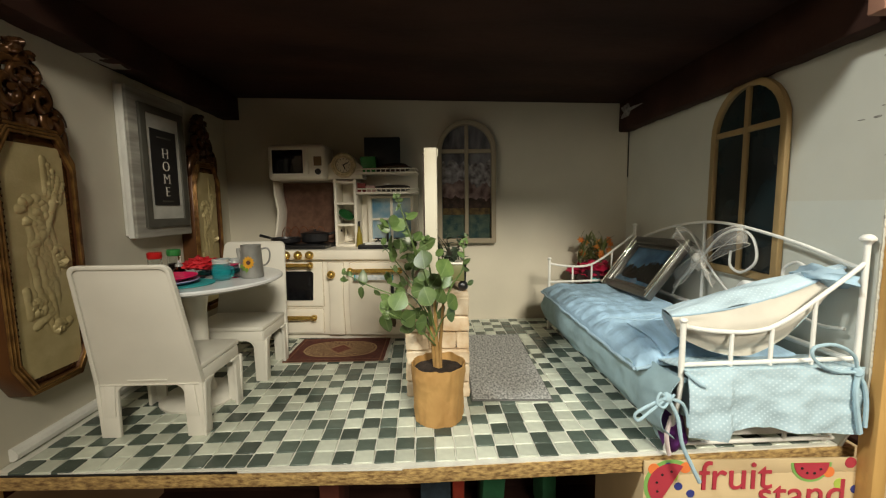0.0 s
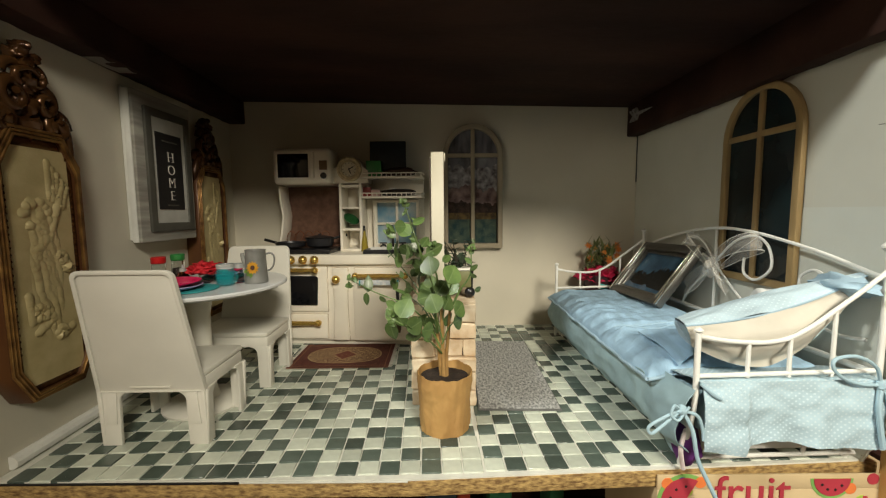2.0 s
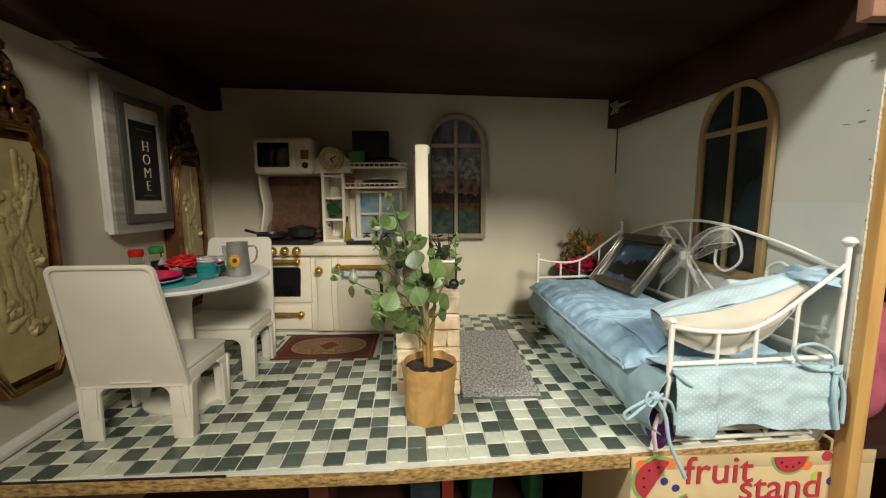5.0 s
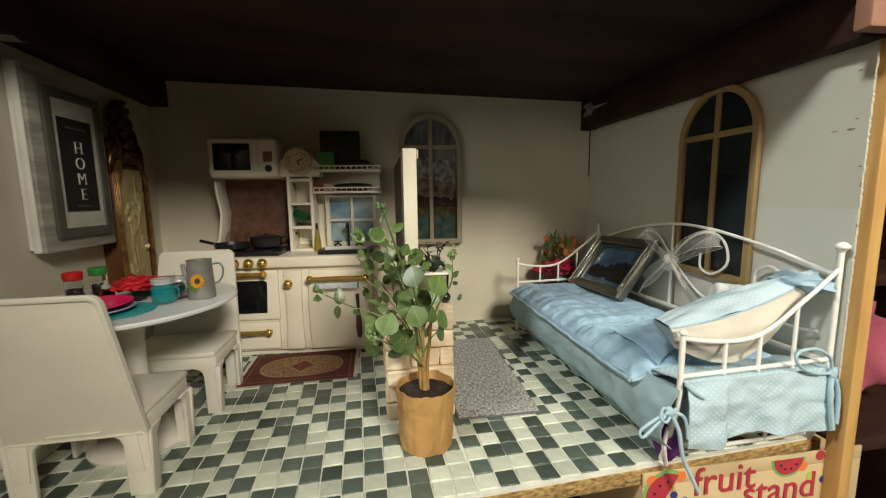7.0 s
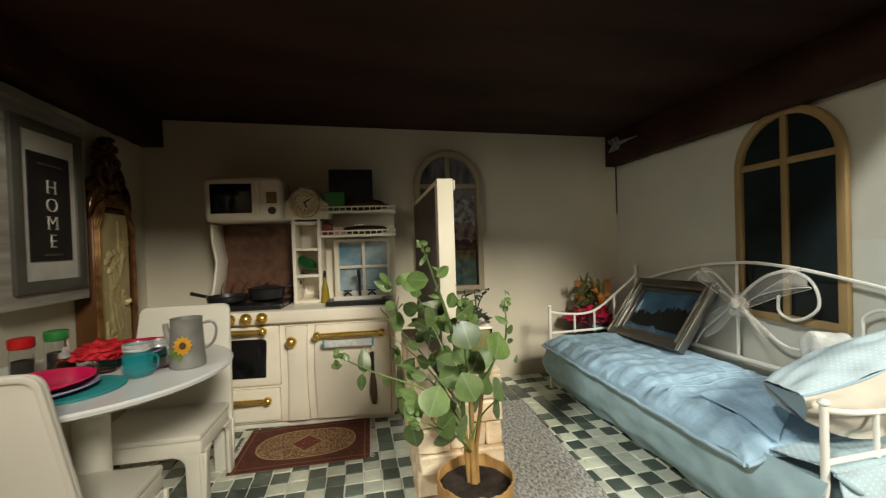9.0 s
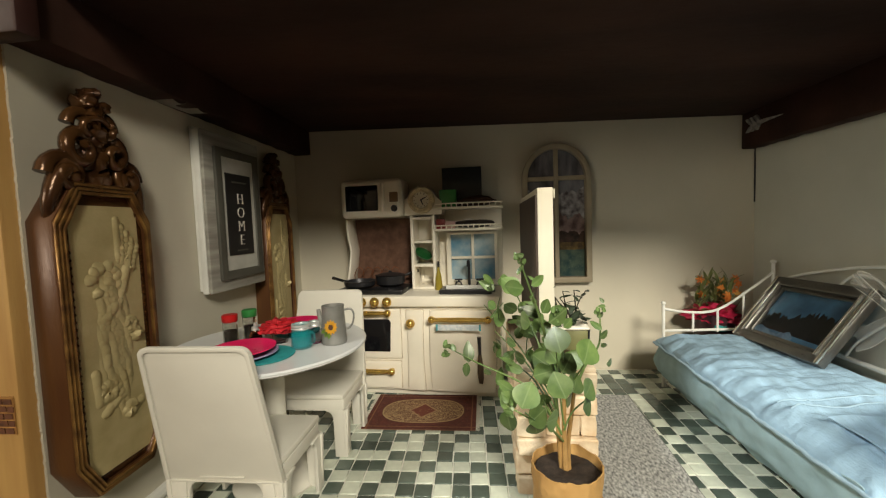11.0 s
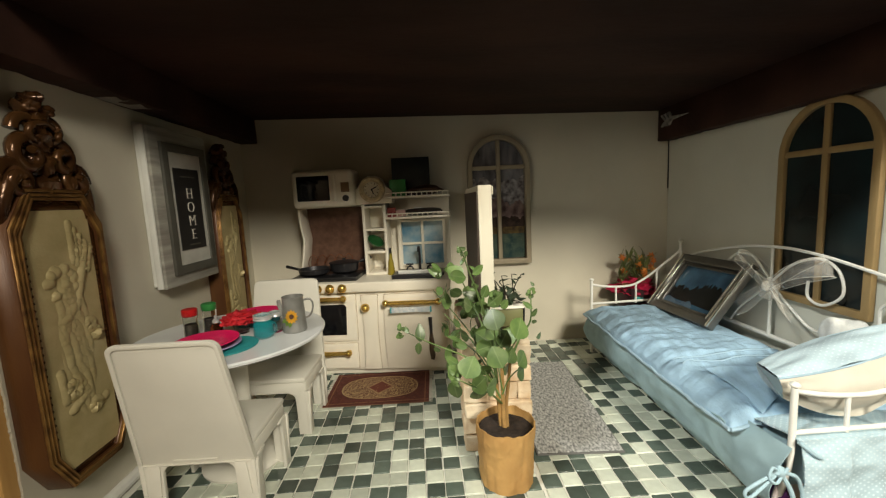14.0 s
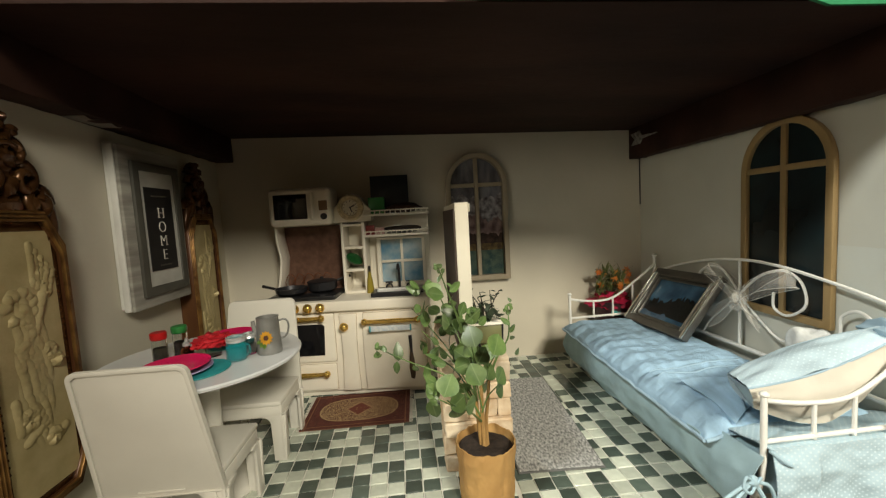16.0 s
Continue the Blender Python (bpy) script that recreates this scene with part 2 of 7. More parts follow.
SKIRT = mat("grey_blue_cotton", (0.31, 0.445, 0.50), 0.9, var=0.20, scale=18, bump=0.5, grain=900)
CALICO = mat("cream_calico", (0.56, 0.53, 0.46), 0.9, var=0.08, scale=22, bump=0.4, grain=800)

# ---------------------------------------------------------------- the doll's house: shell
XL, XR, YF, YB = -0.500, 0.600, 0.420, 1.070
LEAN = 0.050                    # the left wall opens outward towards the back


def left(y):
    """Where the inner face of the left wall stands at depth y."""
    return -0.467 - LEAN * (y - 0.415)


def front(x):
    """Where the sawn front edge of the floor board runs."""
    return 0.4185 + 0.050 * max(0.0, x - 0.03)


def setting(name, bm, material, label, smooth=35):
    return tagged(part(name, bm, material, smooth=smooth), label, name.split("_")[0], kind="structure")


FLOOR_LINE = [(XL - 0.045, front(-0.5)), (0.03, front(0.03)), (XR + 0.02, front(XR + 0.02)), (XR + 0.02, YB + 0.02), (XL - 0.045, YB + 0.02)]
flat = Matrix(((1, 0, 0, 0), (0, 0, 1, 0), (0, 1, 0, 0), (0, 0, 0, 1)))
bm = prism(FLOOR_LINE, 0.020, m=Matrix.Translation((0, 0, -0.021)) @ flat, bevel=0.001)
bmesh.ops.recalc_face_normals(bm, faces=bm.faces[:])
floor = setting("floor", bm, CHIP, "raw chipboard shelf under a glass mosaic floor")
setting("wall_back", box(XL - 0.015, XR + 0.015, YB, YB + 0.015, -0.001, 0.66), WALL_BACK, "cream painted back wall with soft stains")


def side_wall(x0, x1, seed, slope=0.0):
    """A thin board with a chipped front edge."""
    bm = bmesh.new()
    rng = random.Random(seed)
    rows = 260
    inner, outer = [], []
    for i in range(rows + 1):
        z = -0.001 + 0.661 * i / rows
        foot = 0.026 * max(0.0, 1 - z / 0.06) if x0 > 0 else 0.0
        y = YF + 0.003 + foot + rng.uniform(-0.0005, 0.0005) + 0.0005 * noise.noise(Vector((z * 60, seed, 0)))
        inner.append((bm.verts.new((x0, y, z)), bm.verts.new((x0 - slope * (YB - YF), YB, z))))
        outer.append((bm.verts.new((x1, y, z)), bm.verts.new((x1 - slope * (YB - YF), YB, z))))
    for i in range(rows):
        for a, b in ((inner[i], inner[i + 1]), (outer[i], outer[i + 1])):
            bm.faces.new((a[0], b[0], b[1], a[1]))
        bm.faces.new((inner[i][0], inner[i + 1][0], outer[i + 1][0], outer[i][0]))
        bm.faces.new((inner[i][1], inner[i + 1][1], outer[i + 1][1], outer[i][1]))
    bm.faces.new((inner[0][0], outer[0][0], outer[0][1], inner[0][1]))
    bm.faces.new((inner[-1][0], outer[-1][0], outer[-1][1], inner[-1][1]))
    bmesh.ops.recalc_face_normals(bm, faces=bm.faces[:])
    return bm


setting("wall_left", side_wall(left(YF) - 0.003, left(YF), 3, LEAN), WALL_LEFT, "pale warm grey painted side wall with a chipped front edge", 0)
setting("wall_right", side_wall(XR, XR + 0.003, 4), WALL_SIDE, "pale grey-green side wall with scuffs near the front", 0)
bm = prism([(XL - 0.09, 0.619), (XR + 0.06, 0.590), (XR + 0.06, 0.640), (XL - 0.09, 0.660)], YB + 0.02 - 0.432, m=Matrix.Translation((0, 0.432, 0)), bevel=0.001)
setting("ceiling", bm, DARK, "near-black brown stained ceiling")


def rough_beam(x0, x1, z0, z1, seed, slope=0.0):
    bm = box(x0, x1, YF - 0.006, YB, z0, z1, 0.003)
    bmesh.ops.subdivide_edges(bm, edges=[e for e in bm.edges if abs((e.verts[0].co - e.verts[1].co).y) > 0.3], cuts=40)
    for v in bm.verts:
        v.co.z += 0.0022 * noise.noise(Vector((v.co.x * 30, v.co.y * 45, seed)))
        v.co.x += 0.0015 * noise.noise(Vector((v.co.z * 30, v.co.y * 40, seed + 9))) - slope * (v.co.y - YF)
    return bm


setting("beam_left", rough_beam(left(YF), left(YF) + 0.044, 0.557, 0.632, 1, LEAN), DARK, "dark stained wooden beam along the wall top")
setting("beam_right", rough_beam(XR - 0.030, XR, 0.515, 0.600, 2), DARK, "dark stained wooden beam along the wall top")
setting("baseboard", tube([(left(0.44) + 0.003, 0.44, 0.011), (left(YB) + 0.003, YB - 0.002, 0.011)], 0.0085, 10), ENAMEL, "white rounded skirting strip")
setting("post_left", box(-0.545, left(YF) - 0.0032, YF - 0.012, YF + 0.012, -0.30, 0.70, 0.002), PINE, "knotty pine upright of the shelf")
knot_bm = bmesh.new()
for x, z, r in ((-0.4970, 0.5120, 0.0026), (-0.4846, 0.3886, 0.0052), (-0.4935, 0.3895, 0.0016)):
    blob((x, YF - 0.0119, z), (r, 0.0005, r * 0.8), z * 30, 0.35, knot_bm, 2)
box(-0.4925, -0.4845, YF - 0.0124, YF - 0.0118, 0.4200, 0.4214, 0, 1, knot_bm)
setting("trim_knots", knot_bm, mat("dark_knot", (0.20, 0.085, 0.022), 0.6, second=(0.10, 0.036, 0.010), scale=300), "dark knots in the pine upright")
setting("post_right", box(XR + 0.0032, XR + 0.021, YF - 0.010, YF + 0.012, -0.30, 0.70, 0.002), PINE, "pine upright of the shelf")
setting("trim_front", box(-0.170, 0.030, front(0) - 0.0022, front(0) - 0.0004, -0.0014, 0.0006, 0.0004), GROUT, "white paper edge under the floor tiles")
setting("trim_dark", box(left(YF) + 0.002, -0.171, front(0) - 0.0028, front(0) - 0.0005, -0.0018, 0.0006, 0.0006), BLACK, "thin black strip under the floor tiles")
on_beam = pose(XR - 0.0295, 0, 0, 0, 0, 90)
bm = prism([(0.939, 0.5603), (0.996, 0.5575), (1.034, 0.5585), (1.034, 0.5625), (0.994, 0.5650)], 0.004, m=on_beam)
for k in range(3):
    a = 1.002 + 0.014 * k
    prism([(a, 0.5630), (a + 0.008, 0.5625), (a + 0.021, 0.5775 - 0.001 * k), (a + 0.013, 0.5790 - 0.001 * k)], 0.004, bm=bm, m=on_beam)
    prism([(a + 0.008, 0.5585), (a, 0.5580), (a + 0.011, 0.5465), (a + 0.020, 0.5475)], 0.004, bm=bm, m=on_beam)
setting("trim_corner", bm, mat("grey_foil", (0.42, 0.41, 0.39), 0.45, second=(0.16, 0.15, 0.14), scale=90), "feather-shaped scrap of grey foil on the beam")
setting("trim_gap", box(XR - 0.0022, XR - 0.0002, YB - 0.0030, YB - 0.0003, 0.395, 0.516), BLACK, "dark gap in the wall corner")
setting("trim_left", sheet(14, 3, lambda u, v: Vector((left(0.58) + 0.004 + 0.030 * v, 0.600 + 0.070 * u, 0.5565 - 0.003 * math.sin(u * 9) * v)), 0.0006), mat("torn_white_paper", (0.24, 0.23, 0.20), 0.8), "torn white paper under the beam")
setting("beam_end_right", box(XR - 0.060, XR + 0.021, YF - 0.030, YF - 0.0115, 0.515, 0.600, 0.003), mat("pinkish_raw_wood", (0.30, 0.15, 0.10), 0.7, var=0.15, scale=20), "raw pinkish end of the right beam")
setting("beam_end_left", box(-0.462, -0.412, YF - 0.028, YF - 0.0075, 0.550, 0.640, 0.003), mat("maroon_stain", (0.034, 0.0105, 0.0085), 0.5, var=0.2, scale=20), "maroon stained end of the left beam")
# loose paper on the right wall, with scuffs
wall_paper = setting("wall_paper_right", sheet(60, 40, lambda u, v: Vector((XR - 0.0009 - 0.0008 * noise.noise(Vector((u * 3.5, v * 2.6, 3))) - 0.0003 * noise.noise(Vector((u * 10, v * 8, 8))), YF + 0.004 + (0.140 - 0.026 * max(0.0, 1 - 5.3 * v)) * u + 0.026 * max(0.0, 1 - 5.3 * v), 0.002 + 0.318 * v)), 0.0004), mat("pale_wall_paper", (0.58, 0.60, 0.55), 0.6, var=0.04, scale=9), "loose pale paper sheet on the side wall", 70)
SCUFF = mat("dark_scuff", (0.26, 0.25, 0.22), 0.8, var=0.3, scale=200)
bm = bmesh.new()
for y, z, w, hh in ((0.441, 0.418, 0.007, 0.0022), (0.460, 0.418, 0.006, 0.0010), (0.438, 0.487, 0.004, 0.0016), (0.436, 0.430, 0.003, 0.0010), (0.427, 0.372, 0.003, 0.0014), (0.424, 0.350, 0.0016, 0.006), (0.423, 0.300, 0.0014, 0.004)):
    blob((XR - 0.0004, y, z), (0.0005, w * 0.62, hh * 0.6), y * 100, 0.8, bm, 2, 2.5)
tagged(part("scuff", bm, SCUFF, wall_paper), kind="stuff")
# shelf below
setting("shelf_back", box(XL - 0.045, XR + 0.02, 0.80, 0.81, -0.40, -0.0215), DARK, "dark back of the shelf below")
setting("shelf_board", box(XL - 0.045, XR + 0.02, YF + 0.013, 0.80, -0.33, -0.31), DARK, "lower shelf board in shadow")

# ---------------------------------------------------------------- the room that the shelf stands in
ROOM_PAINT = mat("room_wall_paint", (0.50, 0.42, 0.31), 0.8, var=0.05, scale=2)
ROOM_FLOOR = mat("room_floor_wood", (0.24, 0.16, 0.10), 0.5, var=0.2, scale=4)
setting("room_floor", box(-2.2, 2.4, -2.7, 1.7, -0.96, -0.90), ROOM_FLOOR, "plain brown floor of the room")
setting("room_ceiling", box(-2.2, 2.4, -2.7, 1.7, 1.75, 1.80), ROOM_PAINT, "plain beige ceiling of the room")
setting("room_wall_back", box(-2.2, 2.4, 1.65, 1.70, -0.9, 1.75), ROOM_PAINT, "plain beige wall of the room")
setting("room_wall_front", box(-2.2, 2.4, -2.7, -2.65, -0.9, 1.75), ROOM_PAINT, "plain beige wall of the room")
setting("room_wall_left", box(-2.2, -2.15, -2.65, 1.65, -0.9, 1.75), ROOM_PAINT, "plain beige wall of the room")
setting("room_wall_right", box(2.35, 2.40, -2.65, 1.65, -0.9, 1.75), ROOM_PAINT, "plain beige wall of the room")

# ---------------------------------------------------------------- arched windows
WOOD_FRAME = mat("tan_painted_wood", (0.30, 0.205, 0.09), 0.55, var=0.15, scale=14, bump=0.2, grain=160, stretch=(3, 3, 0.6))
TAUPE = mat("taupe_painted_wood", (0.31, 0.26, 0.18), 0.6, var=0.1, scale=14, bump=0.15)
NIGHT = mat("night_picture", (0.007, 0.008, 0.009), 0.2, spec=0.3, second=(0.012, 0.026, 0.030), scale=9, bump=0.0)
VIEW = mat("landscape_picture", (0.035, 0.037, 0.048), 0.16, spec=0.5, second=(0.22, 0.22, 0.25), scale=22, bump=1.0, grain=46, coat=0.4, stretch=(1.6, 1, 0.5))


def arched_window(name, place, turn, width, height, spring, frame_w, depth, frame_mat, bar_mat, pane_mat, label, bar_z):
    w = thing(name, place, label, "window", kind="structure", turn=turn)
    outer, inner = arch(width, 0, spring, height), arch(width - 2 * frame_w, frame_w, spring, height - frame_w)
    part("window_frame", ring_prism(outer, inner, depth, bevel=0.0015), frame_mat, w)
    part("mullion", box(-0.005, 0.005, depth * 0.25, depth * 0.8, frame_w - 0.001, height - frame_w + 0.001, 0.001), bar_mat, w)
    part("transom", box(-(width / 2 - frame_w) - 0.001, width / 2 - frame_w + 0.001, depth * 0.3, depth * 0.85, bar_z - 0.005, bar_z + 0.005, 0.001), bar_mat, w)
    part("pane", prism(arch(width - 2 * frame_w + 0.002, frame_w - 0.001, spring, height - frame_w + 0.001), depth * 0.1, m=Matrix.Translation((0, depth * 0.85, 0))), pane_mat, w)
    return w


arched_window("window_1", (0.1545, 1.048, 0.219), 0, 0.160, 0.331, 0.248, 0.013, 0.021, TAUPE, TAUPE, VIEW, "arched taupe window frame holding a dark landscape picture", 0.249)
arched_window("window_2", (0.588, 0.636, 0.195), -90, 0.164, 0.326, 0.242, 0.0118, 0.009, WOOD_FRAME, WOOD_FRAME, NIGHT, "arched tan wooden window with dark night panes", 0.245)

sq = lambda a, b, c, d: [(a, b), (c, b), (c, d), (a, d)]
# the picture in the back window: hills, a far shore, water
win_b = bpy.data.objects["window_1"]
rng = random.Random(14)


def strip(name, pts, material, y, label):
    part(name, prism(pts, 0.0004, m=Matrix.Translation((0, y, 0))), material, win_b, label)


PINE_INK = mat("dark_pine_print", (0.020, 0.015, 0.013), 0.25, spec=0.3, second=(0.055, 0.032, 0.026), scale=80, bump=0.0)
def ridge(low, high, seed, n=60):
    """An uneven skyline from right to left."""
    pts = []
    for i in range(n + 1):
        u = i / n
        k = 0.55 * noise.noise(Vector((u * 2.3, seed, 0))) + 0.30 * noise.noise(Vector((u * 6.1, seed, 3))) + 0.15 * noise.noise(Vector((u * 17, seed, 7)))
        pts.append((0.066 - 0.132 * u, low + (high - low) * (0.5 + 0.8 * k)))
    return pts


hill = ridge(0.115, 0.190, 2.3)
peak = ridge(0.175, 0.250, 5.7)
# The pale tone holds both snow and the pane's reflections, painted in.
strip("printed_peaks", [(-0.066, 0.120), (0.066, 0.120)] + peak, mat("peak_glare_print", (0.06, 0.05, 0.055), 0.25, spec=0.3, second=(0.38, 0.37, 0.39), scale=60, bump=0.0), 0.0171, "printed mountain peaks, paled by painted reflections")
strip("printed_hills", [(-0.066, 0.090), (0.066, 0.090)] + hill, mat("red_brown_print", (0.075, 0.045, 0.045), 0.25, spec=0.3, second=(0.30, 0.22, 0.21), scale=45, bump=0.0), 0.0165, "dark red-brown printed hills")
strip("printed_woods", [(-0.066, 0.090), (0.066, 0.090)] + ridge(0.095, 0.150, 9.1), PINE_INK, 0.0163, "dark printed woods")
strip("printed_shore", sq(-0.066, 0.078, 0.066, 0.096), mat("tan_print", (0.14, 0.095, 0.032), 0.25, spec=0.3, second=(0.03, 0.02, 0.015), scale=60, bump=0.0), 0.0160, "tan printed shore")
strip("printed_water", sq(-0.066, 0.014, 0.066, 0.078), mat("teal_water_print", (0.018, 0.044, 0.046), 0.25, spec=0.3, second=(0.075, 0.10, 0.072), scale=50, bump=0.0), 0.0155, "teal printed water")

# ---------------------------------------------------------------- wall plaques
BRONZE = mat("dark_bronze_resin", (0.034, 0.012, 0.006), 0.21, metal=0.4, second=(0.135, 0.062, 0.020), scale=26, bump=0.3)
PLAQUE_WOOD = mat("brown_gilt_wood", (0.078, 0.028, 0.011), 0.32, metal=0.2, second=(0.135, 0.058, 0.019), scale=16, bump=0.2, stretch=(2, 2, 0.5))
GILT = mat("worn_gilt", (0.38, 0.21, 0.065), 0.34, metal=0.6, second=(0.11, 0.048, 0.016), scale=45, bump=0.2)
RELIEF = mat("old_gold_relief", (0.56, 0.47, 0.25), 0.50, metal=0.15, second=(0.43, 0.35, 0.17), scale=30, bump=0.25)


def plaque(place, seed):
    """A tall eight-sided plaque with a carved crest; built facing -y, then turned."""
    p = thing("wall_plaque", place, "ornate bronze-brown framed plaque with a gilded relief panel", "plaque", group="wall plaques", turn=92.9)
    p.matrix_basis = p.matrix_basis @ Matrix.Diagonal((1.05, 1, 1, 1))
    outer = [(-0.036, 0.0), (0.036, 0.0), (0.058, 0.042), (0.058, 0.303), (0.034, 0.345), (-0.034, 0.345), (-0.058, 0.303), (-0.058, 0.042)]
    inner = [(-0.024, 0.022), (0.024, 0.022), (0.040, 0.052), (0.040, 0.282), (0.026, 0.318), (-0.026, 0.318), (-0.040, 0.282), (-0.040, 0.052)]
    middle = [((a + c) / 2, (b + d) / 2) for (a, b), (c, d) in zip(outer, inner)]
    frame_ob = part("frame", ring_prism(outer, middle, 0.030, bevel=0.002), PLAQUE_WOOD, p, "stepped gilt-brown frame")
    def step(k):
        """An outline part of the way from the outer edge to the middle of the moulding."""
        return [(a + (c - a) * k, b + (d - b) * k) for (a, b), (c, d) in zip(outer, middle)]

    for k, y in ((0.12, -0.0022), (0.46, -0.0034), (0.80, -0.0046)):
        part("gilt_edge", ring_prism(step(k), step(k + 0.24), 0.005, m=Matrix.Translation((0, y, 0)), bevel=0.0008), GILT, frame_ob, "worn gilt edge")
    part("inner_moulding", ring_prism(middle, inner, 0.020, m=Matrix.Translation((0, 0.003, 0)), bevel=0.002), BRONZE, frame_ob)
    bm = bmesh.new()
    for i in range(26):
        z = 0.065 + i * 0.0082
        for sx in (-0.0425, 0.0425):
            blob((sx, 0.0022, z), (0.0016, 0.0016, 0.0022), i, 0, bm, 1)
    tagged(part("beading", bm, BRONZE, frame_ob), kind="stuff")
    # relief panel: a smooth ground with a ring of curls, a fan of rods, a long staff and low mounds, all in one mesh
    bars = [(0.013 + 0.0042 * k, 0.258 - 0.003 * k, 0.013 + 0.0060 * k, 0.304 - 0.008 * k, 0.0013, 0.0022) for k in range(5)]
    bars += [(0.030, 0.272, 0.008, 0.205, 0.0019, 0.0034), (-0.026, 0.134, -0.024, 0.100, 0.0018, 0.0030), (-0.018, 0.086, 0.004, 0.098, 0.0024, 0.0030)]
    bars += [(-0.003, 0.232, 0.001, 0.214, 0.0080, 0.0040), (0.002, 0.206, -0.010, 0.190, 0.0070, 0.0038), (-0.012, 0.196, -0.013, 0.168, 0.0030, 0.0026)]
    bars += [(0.004, 0.190, 0.006, 0.134, 0.0130, 0.0022), (-0.006, 0.118, 0.002, 0.102, 0.0060, 0.0030), (0.012, 0.072, 0.028, 0.082, 0.0036, 0.0030)]
    curls = [(-0.006, 0.236, 0.0165, 0.0040), (0.020, 0.178, 0.0062, 0.0026), (0.027, 0.166, 0.0042, 0.0022), (-0.012, 0.110, 0.0088, 0.0026), (0.012, 0.078, 0.0060, 0.0022)]

    def carved(u, v):
        x, z = -0.041 + 0.082 * u, 0.020 + 0.300 * v
        lump = noise.noise(Vector((x * 230, z * 230, seed)))
        h = 0.0003 * noise.noise(Vector((x * 30, z * 30, seed + 2)))
        for ax, az, bx, bz, r, top in bars:
            dx, dz = bx - ax, bz - az
            k = min(1.0, max(0.0, ((x - ax) * dx + (z - az) * dz) / (dx * dx + dz * dz)))
            q = math.hypot(x - ax - k * dx, z - az - k * dz) / r
            if q < 1:
                h = max(h, top * (1 - q * q) ** 0.8 * (0.75 + 0.30 * lump))
        drape = 1 - ((x - 0.001) / 0.021) ** 2 - ((z - 0.165) / 0.095) ** 2
        if drape > 0:
            h = max(h, min(1.0, 2.5 * drape) * (0.0011 + 0.0009 * math.sin(x * 620 + z * 140 + 2.5 * noise.noise(Vector((x * 60, z * 40, 5)))) + 0.0006 * lump))
        for cx, cz, r, wide in curls:
            a, far = math.atan2(z - cz, x - cx), math.hypot(x - cx, z - cz)
            q = abs(far - r * (0.94 + 0.10 * math.sin(7 * a + far * 300))) / wide
            if q < 1 and -2.2 < a:
                h = max(h, 0.0028 * (1 - q * q) * (0.75 + 0.25 * math.sin(11 * a) + 0.35 * lump))
        return Vector((x, 0.0085 - h, z))

    part("relief_panel", sheet(110, 330, carved, -0.006), RELIEF, p, "gilded relief panel", 70)
    # crest of scrolls
    squeeze = Matrix.Diagonal((0.84, 1, 1, 1))
    bm = bmesh.new()
    blob((0, 0.010, 0.346), (0.022, 0.013, 0.0176), seed + 17, 0.55, bm, 3, 2.4)
    bm.transform(squeeze)
    crest = part("crest", bm, BRONZE, p, "carved scroll crest", 60)

    def carving(name, own):
        own.transform(squeeze)
        part(name, own, BRONZE, crest, "", 60)

    def scroll(x, z, r, turns, flip, thick):
        pts, rad = [], []
        for k in range(26):
            u = k / 25
            a = flip * (u * turns * 2 * math.pi) + (0 if flip > 0 else math.pi)
            q = r * (1 - 0.72 * u)
            pts.append((x + q * math.cos(a), 0.010 - 0.012 * u, z + q * math.sin(a)))
            rad.append(thick * (1 - 0.5 * u))
        carving("scroll", tube(pts, rad, 8))

    for x, z, r in ((0, 0.372, 0.020), (0, 0.398, 0.018), (0, 0.424, 0.017), (-0.010, 0.434, 0.010), (0.011, 0.432, 0.010), (0, 0.444, 0.010)):
        carving("boss", blob((x, 0.010, z), (r, 0.013, r * 0.8), seed + z * 50, 0.55, None, 3, 2.4))
    for sx in (-1, 1):
        scroll(sx * 0.042, 0.352, 0.021, 1.4, sx, 0.0085)
        scroll(sx * 0.022, 0.380, 0.022, 1.3, -sx, 0.0090)
        scroll(sx * 0.014, 0.408, 0.017, 1.2, sx, 0.0070)
        carving("leaf_scroll", tube([(sx * 0.058, 0.012, 0.292), (sx * 0.062, 0.008, 0.320), (sx * 0.054, 0.006, 0.345), (sx * 0.040, 0.006, 0.362)], [0.005, 0.011], 8, None, 5))
        carving("boss", blob((sx * 0.050, 0.010, 0.316), (0.010, 0.010, 0.014), seed + 5, 0.4, None, 2))
        carving("boss", blob((sx * 0.034, 0.008, 0.352), (0.014, 0.010, 0.012), seed + 6, 0.4, None, 2))
    carving("ribbon", tube([(-0.020, 0.002, 0.412), (0.0, -0.001, 0.418), (0.020, 0.002, 0.412)], 0.0035, 8, None, 4))
    return p


plaque((left(0.488) + 0.029, 0.488, 0.083), 3)
plaque((left(0.905) + 0.030, 0.905, 0.083), 3)

# ---------------------------------------------------------------- framed sign
BARN = mat("whitewashed_wood", (0.42, 0.41, 0.36), 0.75, second=(0.18, 0.17, 0.15), scale=9, bump=0.3, stretch=(1, 1, 7))
SIGN_WHITE = mat("white_painted_edge", (0.70, 0.70, 0.66), 0.6, var=0.1, scale=20)
SIGN_GREY = mat("grey_green_frame", (0.080, 0.078, 0.064), 0.6, var=0.2, scale=30, bump=0.2)
MOUNT = mat("grey_white_paper", (0.46, 0.46, 0.42), 0.8, var=0.12, scale=40)
SIGN_BLACK = mat("black_card", (0.014, 0.013, 0.013), 0.5, var=0.2)
